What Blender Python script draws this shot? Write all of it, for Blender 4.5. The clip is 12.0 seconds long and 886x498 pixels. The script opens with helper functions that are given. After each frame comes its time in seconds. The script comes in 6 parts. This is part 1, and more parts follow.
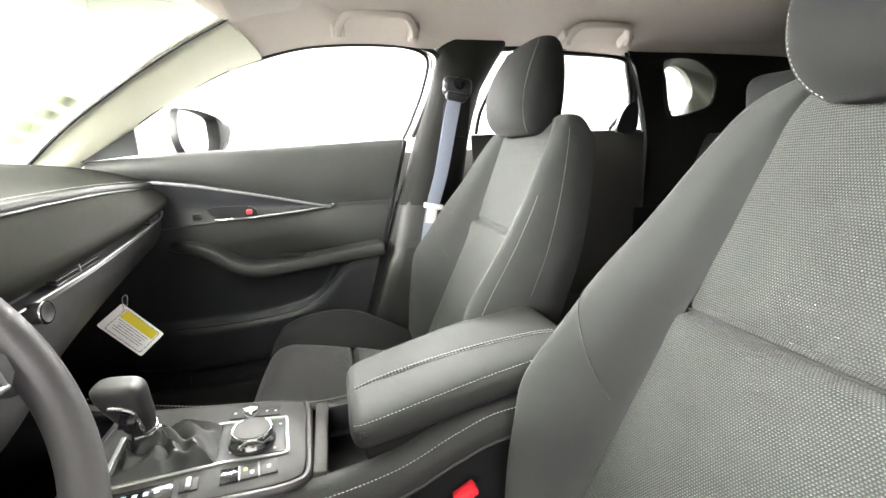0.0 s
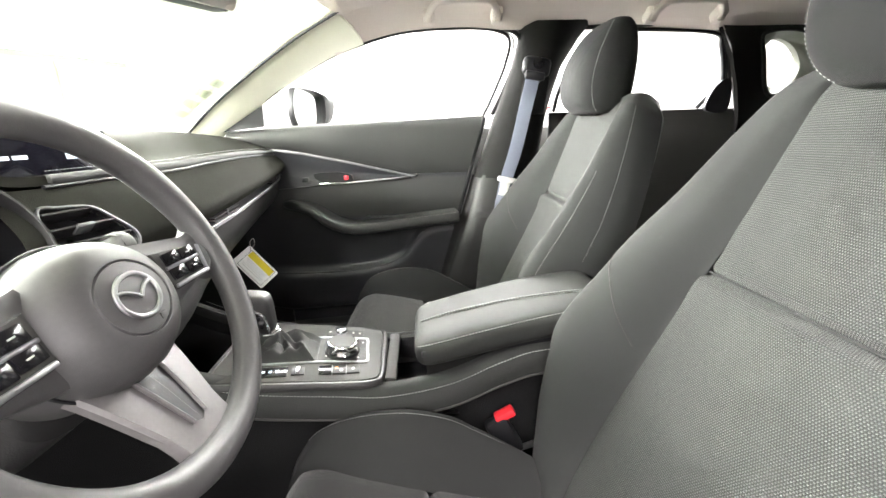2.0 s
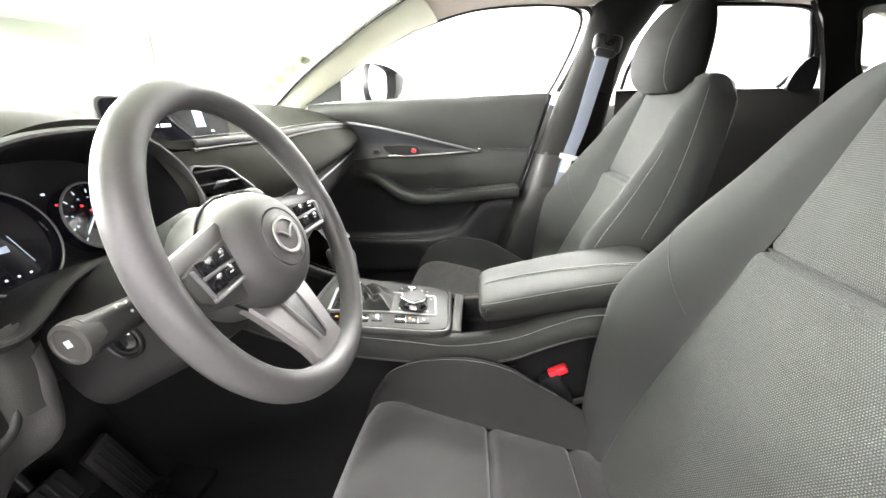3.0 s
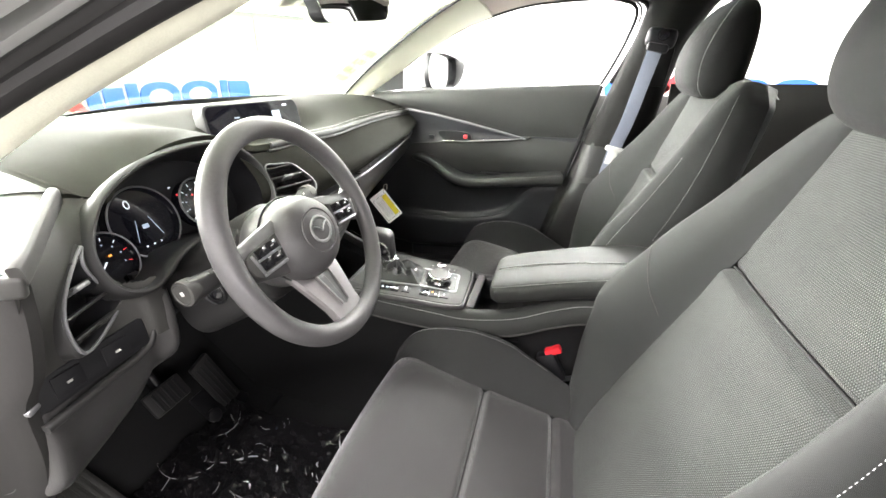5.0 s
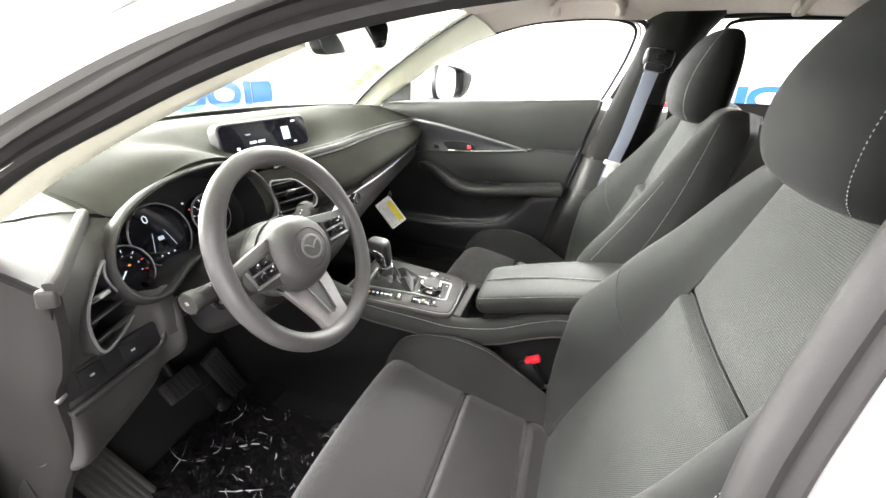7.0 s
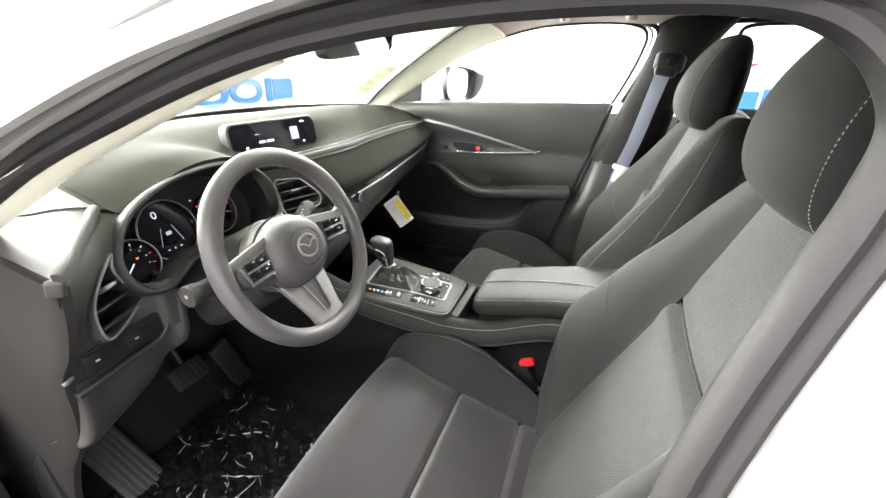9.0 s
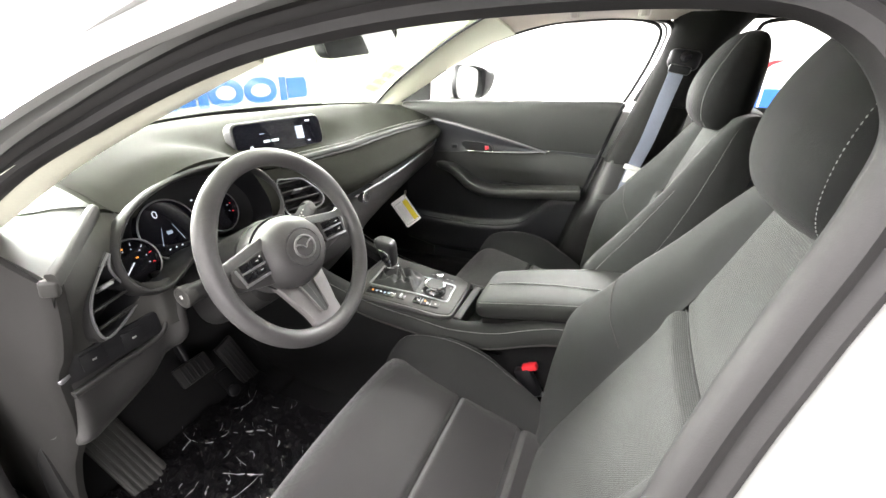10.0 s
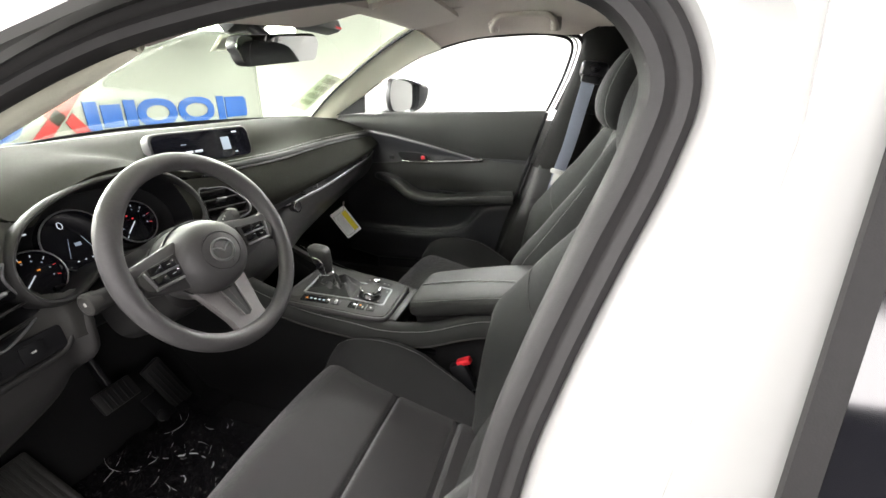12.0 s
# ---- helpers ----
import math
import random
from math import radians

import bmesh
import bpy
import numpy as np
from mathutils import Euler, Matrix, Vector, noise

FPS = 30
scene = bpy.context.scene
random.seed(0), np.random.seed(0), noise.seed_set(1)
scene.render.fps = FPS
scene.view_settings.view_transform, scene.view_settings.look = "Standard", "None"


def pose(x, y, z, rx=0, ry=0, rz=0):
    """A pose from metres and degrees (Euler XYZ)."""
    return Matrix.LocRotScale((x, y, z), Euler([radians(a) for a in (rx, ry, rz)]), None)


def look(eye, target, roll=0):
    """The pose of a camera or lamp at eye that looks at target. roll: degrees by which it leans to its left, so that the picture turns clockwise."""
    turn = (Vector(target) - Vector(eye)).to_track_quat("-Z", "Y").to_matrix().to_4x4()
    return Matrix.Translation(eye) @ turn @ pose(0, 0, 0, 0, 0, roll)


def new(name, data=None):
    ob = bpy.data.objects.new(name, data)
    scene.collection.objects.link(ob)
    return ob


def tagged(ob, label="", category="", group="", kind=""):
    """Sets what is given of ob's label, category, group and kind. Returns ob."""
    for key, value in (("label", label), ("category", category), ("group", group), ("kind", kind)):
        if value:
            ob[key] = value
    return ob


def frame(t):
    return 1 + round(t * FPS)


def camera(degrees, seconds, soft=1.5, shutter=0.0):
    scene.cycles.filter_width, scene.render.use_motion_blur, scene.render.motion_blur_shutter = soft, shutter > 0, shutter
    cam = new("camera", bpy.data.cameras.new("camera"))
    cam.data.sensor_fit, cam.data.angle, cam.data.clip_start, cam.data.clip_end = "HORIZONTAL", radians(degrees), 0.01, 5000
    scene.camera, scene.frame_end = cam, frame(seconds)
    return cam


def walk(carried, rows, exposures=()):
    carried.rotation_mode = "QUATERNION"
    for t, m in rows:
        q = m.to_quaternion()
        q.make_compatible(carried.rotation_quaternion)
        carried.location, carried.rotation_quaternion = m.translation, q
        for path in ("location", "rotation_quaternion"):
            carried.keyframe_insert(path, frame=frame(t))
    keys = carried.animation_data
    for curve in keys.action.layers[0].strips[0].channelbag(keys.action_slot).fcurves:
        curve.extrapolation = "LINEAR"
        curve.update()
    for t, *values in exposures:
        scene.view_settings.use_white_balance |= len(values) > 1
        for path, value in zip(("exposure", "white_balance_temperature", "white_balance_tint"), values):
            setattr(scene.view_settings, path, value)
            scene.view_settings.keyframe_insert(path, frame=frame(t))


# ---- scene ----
cam = camera(93.8, 12.0)
METRES, TILT, LEAN, TURN = 0.7523, -13.351, 2.374, -104.845
ROWS = [
    (0.0, 0.0, 0.0, 0.0, 0.0, 0.0, -0.0),
    (0.5, 0.0211, -0.027, -0.0094, 2.66, -0.42, -0.52),
    (1.0, 0.0488, -0.0611, -0.0187, 5.66, -1.13, -1.28),
    (1.5, 0.0828, -0.1079, -0.031, 8.73, -2.16, -2.28),
    (2.0, 0.0651, -0.1628, -0.0411, 11.4, -3.36, -3.56),
    (2.5, 0.0223, -0.2238, -0.0619, 14.41, -5.16, -4.83),
    (3.0, 0.0419, -0.2821, -0.0635, 18.24, -7.12, -5.96),
    (5.0, 0.244, -0.3968, 0.0451, 29.06, -13.02, -8.55),
    (5.5, 0.2803, -0.4089, 0.0729, 30.2, -13.45, -8.8),
    (6.0, 0.3066, -0.4179, 0.0986, 30.95, -13.67, -9.07),
    (6.5, 0.3283, -0.4184, 0.1181, 31.53, -13.86, -9.36),
    (7.0, 0.3506, -0.4223, 0.1317, 31.96, -14.05, -9.68),
    (9.0, 0.4126, -0.4065, 0.1604, 34.84, -14.89, -10.64),
    (9.5, 0.4242, -0.3906, 0.1663, 35.96, -15.22, -10.73),
    (10.0, 0.4312, -0.3677, 0.1719, 36.96, -15.49, -10.7),
    (10.5, 0.4456, -0.3463, 0.1766, 37.42, -15.58, -10.59),
    (11.0, 0.4603, -0.3313, 0.1763, 36.79, -15.16, -10.25),
    (11.5, 0.4705, -0.3208, 0.1686, 34.76, -13.94, -9.73),
    (12.0, 0.5417, -0.3527, 0.1418, 30.59, -11.89, -9.2),
]

EXPOSURES = [(0.0, 2.12), (1.5, 2.08), (3.0, 2.14), (5.0, 2.04), (9.0, 1.82), (11.5, 1.74), (11.75, 1.42), (12.0, 0.98)]
walk(cam, [(t, pose(-0.623, 0, 1.09, TILT, LEAN, TURN) @ pose(METRES * x, METRES * y, METRES * z, 90 + pitch, roll, yaw))
           for t, x, y, z, yaw, pitch, roll in ROWS], EXPOSURES)

# ---- world and lights ----
world = bpy.data.worlds.new("world")
world.use_nodes = True
scene.world = world
world.node_tree.nodes["Background"].inputs[0].default_value = (1.0, 0.99, 0.97, 1)
world.node_tree.nodes["Background"].inputs[1].default_value = 0.6


# added booth light panels, unseen: centre, the point each faces, and length, watts
PANELS = [
    ((-1.75, 0.35, 2.75), (-0.5, 0.1, 0.6), 2.4, 42),
    ((-2.9, 1.0, 2.0), (0.3, -0.3, 0.9), 2.4, 14),
    ((-2.7, -2.2, 1.5), (-0.5, 0.4, 0.7), 2.4, 22),
    ((-0.6, 2.3, 1.80), (-0.3, -0.3, 1.05), 2.0, 150),
    ((1.4, 2.3, 1.80), (0.2, -0.3, 1.05), 2.0, 120),
    ((2.9, 0.6, 2.4), (0.4, 0.0, 0.9), 2.4, 125),
    ((2.9, -2.2, 2.4), (0.4, -0.8, 0.9), 2.4, 135),
    ((0.0, -5.0, 2.8), (0.0, -1.0, 0.8), 2.4, 110),
]


def panel_pose(centre, target):
    return look(centre, target)


for centre, target, length, watts in PANELS:
    data = bpy.data.lights.new("lamp", "AREA")
    data.shape, data.size, data.size_y, data.energy = "RECTANGLE", length, 0.45, watts
    data.color = (1.0, 0.94, 0.955) if centre[0] < -1.5 else (1.0, 0.975, 0.95)
    new("lamp", data).matrix_world = panel_pose(centre, target)


# ---- materials ----
def nodes_of(name):
    m = bpy.data.materials.new(name)
    m.use_nodes = True
    nt = m.node_tree
    return m, nt, nt.nodes["Principled BSDF"]


def add(nt, kind, **props):
    n = nt.nodes.new(kind)
    for key, value in props.items():
        n.inputs[key].default_value = value
    return n


def plain(name, color, rough, metal=0.0, vary=0.12, scale=60.0, bump=0.0, bump_scale=400.0, spec=0.5, coat=0.0):
    """A surface with soft stains at one scale, and grain relief at another."""
    m, nt, b = nodes_of(name)
    co = add(nt, "ShaderNodeTexCoord")
    big = add(nt, "ShaderNodeTexNoise", Scale=scale * 0.12, Detail=4.0)
    nt.links.new(co.outputs["Object"], big.inputs["Vector"])
    fine = add(nt, "ShaderNodeTexNoise", Scale=scale * 4, Detail=3.0)
    nt.links.new(co.outputs["Object"], fine.inputs["Vector"])
    mix = nt.nodes.new("ShaderNodeMath")
    mix.operation = "ADD"
    nt.links.new(big.outputs[0], mix.inputs[0])
    nt.links.new(fine.outputs[0], mix.inputs[1])
    ramp = nt.nodes.new("ShaderNodeMapRange")
    ramp.inputs[1].default_value, ramp.inputs[2].default_value = 0.6, 1.4
    ramp.inputs[3].default_value, ramp.inputs[4].default_value = 1 - vary, 1 + vary
    nt.links.new(mix.outputs[0], ramp.inputs[0])
    mul = nt.nodes.new("ShaderNodeVectorMath")
    mul.operation = "SCALE"
    mul.inputs[0].default_value = color
    nt.links.new(ramp.outputs[0], mul.inputs["Scale"])
    nt.links.new(mul.outputs[0], b.inputs["Base Color"])
    rr = nt.nodes.new("ShaderNodeMapRange")
    rr.inputs[1].default_value, rr.inputs[2].default_value = 0.3, 0.7
    rr.inputs[3].default_value, rr.inputs[4].default_value = max(0.02, rough - 0.06), min(1, rough + 0.06)
    nt.links.new(big.outputs[0], rr.inputs[0])
    nt.links.new(rr.outputs[0], b.inputs["Roughness"])
    b.inputs["Metallic"].default_value = metal
    b.inputs["Specular IOR Level"].default_value = spec
    b.inputs["Coat Weight"].default_value = coat
    b.inputs["Coat Roughness"].default_value = 0.05
    if bump:
        vor = add(nt, "ShaderNodeTexVoronoi", Scale=bump_scale)
        nt.links.new(co.outputs["Object"], vor.inputs["Vector"])
        bp = add(nt, "ShaderNodeBump", Strength=bump, Distance=0.0006)
        nt.links.new(vor.outputs["Distance"], bp.inputs["Height"])
        nt.links.new(bp.outputs[0], b.inputs["Normal"])
    return m


def weave(name, color, light, pitch, strength, rough=0.85, sheen=0.12):
    """Woven cloth: rows of small raised stitches, on the UV map in metres."""
    m, nt, b = nodes_of(name)
    uv = add(nt, "ShaderNodeUVMap")
    sep = nt.nodes.new("ShaderNodeSeparateXYZ")
    nt.links.new(uv.outputs[0], sep.inputs[0])

    def math(op, a, c=None):
        n = nt.nodes.new("ShaderNodeMath")
        n.operation = op
        for i, v in enumerate((a, c)):
            if v is None:
                continue
            if isinstance(v, float):
                n.inputs[i].default_value = v
            else:
                nt.links.new(v, n.inputs[i])
        return n.outputs[0]

    row = math("MULTIPLY", sep.outputs[1], 2 * math_pi / pitch)
    half = math("MULTIPLY", math("FLOOR", math("DIVIDE", sep.outputs[1], pitch)), math_pi)
    col = math("ADD", math("MULTIPLY", sep.outputs[0], 2 * math_pi / (pitch * 1.15)), half)
    height = math("MULTIPLY", math("ADD", math("SINE", row), 1.0), math("ADD", math("SINE", col), 1.0))
    noise_ = add(nt, "ShaderNodeTexNoise", Scale=25.0, Detail=5.0)
    nt.links.new(uv.outputs[0], noise_.inputs["Vector"])
    fine = add(nt, "ShaderNodeTexNoise", Scale=1500.0, Detail=2.0)
    nt.links.new(uv.outputs[0], fine.inputs["Vector"])
    t = math("ADD", math("MULTIPLY", height, 0.2), math("MULTIPLY", math("SUBTRACT", noise_.outputs[0], 0.5), 0.16))
    mix = nt.nodes.new("ShaderNodeMix")
    mix.data_type = "RGBA"
    nt.links.new(t, mix.inputs[0])
    mix.inputs[6].default_value, mix.inputs[7].default_value = (*color, 1), (*light, 1)
    nt.links.new(mix.outputs[2], b.inputs["Base Color"])
    bp = add(nt, "ShaderNodeBump", Strength=strength, Distance=pitch * 0.25)
    nt.links.new(math("ADD", height, math("MULTIPLY", fine.outputs[0], 1.0)), bp.inputs["Height"])
    nt.links.new(bp.outputs[0], b.inputs["Normal"])
    b.inputs["Roughness"].default_value = rough
    b.inputs["Sheen Weight"].default_value = sheen
    b.inputs["Specular IOR Level"].default_value = 0.25
    b.inputs["Sheen Roughness"].default_value = 0.4
    return m


def glowing(name, color, strength):
    m, nt, b = nodes_of(name)
    b.inputs["Base Color"].default_value = (*[c * 0.3 for c in color], 1)
    b.inputs["Emission Color"].default_value = (*color, 1)
    b.inputs["Emission Strength"].default_value = strength
    return m


def glass(name, color, rough=0.0):
    m, nt, b = nodes_of(name)
    b.inputs["Base Color"].default_value = (*color, 1)
    b.inputs["Transmission Weight"].default_value = 1.0
    b.inputs["Roughness"].default_value = rough
    b.inputs["IOR"].default_value = 1.45
    return m


math_pi = math.pi
MESH = weave("seat_mesh_cloth", (0.0130, 0.0137, 0.0130), (0.0630, 0.0660, 0.0630), 0.0027, 0.55, 0.95, 0.05)
MESH_FINE = weave("seat_cushion_cloth", (0.0148, 0.0140, 0.0143), (0.0330, 0.0312, 0.0320), 0.0018, 0.35, 0.8, 0.22)
CLOTH_DARK = weave("cushion_side_cloth", (0.0124, 0.0125, 0.0125), (0.0209, 0.0211, 0.0209), 0.0010, 0.25, 0.9, 0.04)
CLOTH = weave("seat_side_cloth", (0.0161, 0.0167, 0.0162), (0.0278, 0.0289, 0.0279), 0.0010, 0.25, 0.9, 0.04)
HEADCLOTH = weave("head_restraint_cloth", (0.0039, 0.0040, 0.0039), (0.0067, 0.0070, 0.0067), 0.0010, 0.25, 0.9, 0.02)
THREAD = plain("stitch_thread", (0.27, 0.275, 0.27), 0.8)
SOFT = plain("soft_dash_plastic", (0.026, 0.0255, 0.0240), 0.62, bump=0.2, bump_scale=900, spec=0.28)
DASHTOP = plain("dash_top_skin", (0.0122, 0.0123, 0.0101), 0.85, bump=0.25, bump_scale=900, spec=0.025)
ENDBLOCK = plain("dash_end_plastic", (0.0120, 0.0121, 0.0112), 0.40, bump=0.15, bump_scale=900, spec=0.45)
DASHPAD = plain("dash_pad_leatherette", (0.0108, 0.0108, 0.0090), 0.85, bump=0.35, bump_scale=600, spec=0.025)
DOORSKIN = plain("door_leatherette", (0.020, 0.0204, 0.0196), 0.44, bump=0.35, bump_scale=600, spec=0.36)
DOORLOW = plain("lower_door_plastic", (0.0170, 0.0174, 0.0196), 0.42, bump=0.25, bump_scale=700, spec=0.36)
KNEE = plain("lower_dash_plastic", (0.0239, 0.0231, 0.0231), 0.47, bump=0.2, bump_scale=700, spec=0.34)
HARD = plain("hard_dark_plastic", (0.0125, 0.0122, 0.0124), 0.52, bump=0.2, bump_scale=700, spec=0.32)
ENDCAP = plain("dull_dark_plastic", (0.014, 0.0135, 0.013), 0.85, bump=0.2, bump_scale=700, spec=0.12)
DARK = plain("black_plastic", (0.006, 0.006, 0.007), 0.5, bump=0.1, spec=0.3)
GLOSSB = plain("gloss_black", (0.006, 0.006, 0.007), 0.12)
LEATHER = plain("grey_leatherette", (0.0166, 0.0169, 0.0162), 0.68, bump=0.4, bump_scale=500, spec=0.22)
WHEELSKIN = plain("steering_wheel_skin", (0.045, 0.0436, 0.0445), 0.48, bump=0.1, bump_scale=900, spec=0.40)
BOOT = plain("shifter_boot_leather", (0.0075, 0.0075, 0.0075), 0.5, bump=0.25, bump_scale=450, spec=0.34)
SATIN = plain("satin_silver", (0.30, 0.305, 0.31), 0.38, metal=0.9)
SATIN_DARK = plain("dark_satin_trim", (0.13, 0.13, 0.135), 0.4, metal=0.5)
SPOKE = plain("satin_spoke_paint", (0.100, 0.094, 0.095), 0.46, metal=0.35)
CHROME = plain("chrome", (0.75, 0.76, 0.77), 0.12, metal=1.0, vary=0.04)
EMBLEM = plain("dull_chrome", (0.30, 0.30, 0.305), 0.34, metal=1.0, vary=0.04)
HEADLINER = plain("headliner_cloth", (0.5084, 0.4510, 0.4182), 0.9, vary=0.05, bump=0.3, bump_scale=600)
PILLAR = plain("pale_pillar_trim", (0.60, 0.595, 0.49), 0.7, vary=0.05, bump=0.2)
PILLAR_BLACK = plain("black_pillar_trim", (0.0065, 0.0063, 0.0060), 0.75, bump=0.2, spec=0.14)
RUBBER = plain("rubber_seal", (0.0135, 0.0129, 0.0130), 0.6, bump=0.08, bump_scale=900, spec=0.24)
PAINT = plain("white_car_paint", (0.245, 0.244, 0.239), 0.3, vary=0.03, scale=10, coat=0.8)
CARPET = plain("black_carpet", (0.009, 0.009, 0.0093), 0.95, bump=0.8, bump_scale=500, spec=0.1)
FILM = plain("clear_film_over_mat", (0.0065, 0.0063, 0.0068), 0.09, vary=0.5, scale=120, spec=1.0)
# Near-white so that the film's folds carry bright highlights in their colour.
FOLD_GLINT = plain("film_fold_glint", (0.60, 0.60, 0.61), 0.25, vary=0.3)
# Paler than the black trim: light grazing in at the window, put in colour.
REVEAL = plain("lit_reveal_plastic", (0.10, 0.105, 0.085), 0.5)
STICKER = plain("sticker_paper", (0.58, 0.60, 0.50), 0.7, vary=0.06)
STICKER.node_tree.nodes["Principled BSDF"].inputs["Transmission Weight"].default_value = 0.3
STICKER_DARK = plain("sticker_print", (0.42, 0.44, 0.36), 0.7, vary=0.06)
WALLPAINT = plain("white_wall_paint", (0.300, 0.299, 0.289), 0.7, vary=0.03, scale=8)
# Brighter copy of the wall paint: light the far corner lacks, put in colour.
WALLBRIGHT = plain("brightened_wall_paint", (0.62, 0.615, 0.60), 0.7, vary=0.03, scale=8)
# Grey for the unseen left wall, chosen to cut light bounced into the cabin.
WALLDIM = plain("light_cutting_grey_paint", (0.13, 0.128, 0.125), 0.8, vary=0.05, scale=8)
FLOORPAINT = plain("pale_floor_paint", (0.26, 0.256, 0.247), 0.35, vary=0.06, scale=8)
BELT = plain("seat_belt_webbing", (0.10, 0.11, 0.14), 0.6, bump=0.5, bump_scale=900)
BELTGREY = plain("pale_grey_plastic", (0.33, 0.33, 0.315), 0.5)
RED = plain("red_plastic", (0.55, 0.02, 0.03), 0.4)
BLUE = plain("blue_sign_vinyl", (0.006, 0.075, 0.36), 0.5, vary=0.05)
REDSIGN = plain("red_sign_vinyl", (0.38, 0.012, 0.018), 0.5, vary=0.05)
PAPER = plain("white_card", (0.90, 0.90, 0.88), 0.6, vary=0.02)
GRIP = plain("beige_grip_plastic", (0.4592, 0.4100, 0.3772), 0.6, vary=0.04)
YELLOW = plain("yellow_print", (0.75, 0.62, 0.02), 0.6, vary=0.03)
INK = plain("grey_print", (0.16, 0.16, 0.16), 0.7, vary=0.03)
SCREEN = plain("dark_screen_glass", (0.004, 0.004, 0.006), 0.08, vary=0.02)
GLOW_WHITE = glowing("screen_white", (0.85, 0.9, 1.0), 0.26)
GLOW_DIM = glowing("screen_dim", (0.5, 0.6, 0.75), 0.13)
GLOW_RED = glowing("warning_red", (1.0, 0.04, 0.05), 0.3)
GLOW_AMBER = glowing("warning_amber", (1.0, 0.35, 0.04), 0.3)
MIRROR, _nt, _b = nodes_of("mirror_silver")
_b.inputs["Metallic"].default_value, _b.inputs["Roughness"].default_value = 1.0, 0.02
_b.inputs["Base Color"].default_value = (0.85, 0.86, 0.86, 1)
WINDSHIELD = glass("windshield_glass", (0.82, 0.92, 0.76))
WINDOW = glass("window_glass", (0.96, 0.98, 0.96))


# ---- mesh helpers ----
def cr(pts, n, closed=False):
    """A smooth curve through pts, n points on it."""
    pts = [Vector(p) for p in pts]
    k = len(pts)
    out = []
    spans = k if closed else k - 1
    for i in range(n):
        s = i / n * spans if closed else i / (n - 1) * spans
        j = min(int(s), spans - 1)
        f = s - j
        if closed:
            a, b, c, d = (pts[(j + m) % k] for m in (-1, 0, 1, 2))
        else:
            b, c = pts[j], pts[j + 1]
            a = pts[j - 1] if j > 0 else 2 * b - c
            d = pts[j + 2] if j + 2 < k else 2 * c - b
        out.append(0.5 * ((2 * b) + (c - a) * f + (2 * a - 5 * b + 4 * c - d) * f * f + (3 * b - a - 3 * c + d) * f ** 3))
    return out


def interp(table, x):
    return float(np.interp(x, [r[0] for r in table], [r[1] for r in table]))


def grid(rows, closed_v=False, caps=False):
    """A bmesh skin over rows of points; closed_v joins each row's end to its start. UV in metres along the skin."""
    bm = bmesh.new()
    uvl = bm.loops.layers.uv.new("UVMap")
    vs = [[bm.verts.new(p) for p in r] for r in rows]
    nv = len(rows[0])
    au = [0.0]
    for a, b in zip(rows, rows[1:]):
        au.append(au[-1] + (Vector(b[nv // 2]) - Vector(a[nv // 2])).length)
    mid = rows[len(rows) // 2]
    av = [0.0]
    for i in range(1, nv + 1):
        av.append(av[-1] + (Vector(mid[i % nv]) - Vector(mid[i - 1])).length)
    for i in range(len(rows) - 1):
        for j in range(nv if closed_v else nv - 1):
            q = (j + 1) % nv
            try:
                f = bm.faces.new((vs[i][j], vs[i][q], vs[i + 1][q], vs[i + 1][j]))
            except ValueError:
                continue
            for lp, c in zip(f.loops, ((av[j], au[i]), (av[j + 1], au[i]), (av[j + 1], au[i + 1]), (av[j], au[i + 1]))):
                lp[uvl].uv = c
    if caps and closed_v:
        bm.faces.new(vs[0])
        bm.faces.new(vs[-1])
    bmesh.ops.recalc_face_normals(bm, faces=bm.faces)
    return bm


def inside(x, y, poly):
    hit = False
    for (x0, y0), (x1, y1) in zip(poly, poly[1:] + poly[:1]):
        if (y0 > y) != (y1 > y) and x < x0 + (x1 - x0) * (y - y0) / (y1 - y0):
            hit = not hit
    return hit


def pierced(bm, a, b, polys):
    """Takes the faces away whose middle, by coordinates a and b, lies inside one of the outlines."""
    gone = []
    for f in bm.faces:
        c = f.calc_center_median()
        if any(inside(c[a], c[b], q) for q in polys):
            gone.append(f)
    bmesh.ops.delete(bm, geom=gone, context="FACES")
    return bm


def shell(rows, thick):
    """A skin with thickness, away from its outer side."""
    bm = grid(rows)
    bm.normal_update()
    bmesh.ops.solidify(bm, geom=bm.faces[:], thickness=thick)
    bmesh.ops.recalc_face_normals(bm, faces=bm.faces)
    return bm


def box(sx, sy, sz, m=None, bev=0.0, seg=2):
    bm = bmesh.new()
    bm.loops.layers.uv.new("UVMap")
    bmesh.ops.create_cube(bm, size=1.0)
    bmesh.ops.scale(bm, vec=(sx, sy, sz), verts=bm.verts)
    if bev:
        bmesh.ops.bevel(bm, geom=bm.edges[:], offset=bev, segments=seg, profile=0.5, affect="EDGES")
    if m is not None:
        bmesh.ops.transform(bm, matrix=m, verts=bm.verts)
    return bm


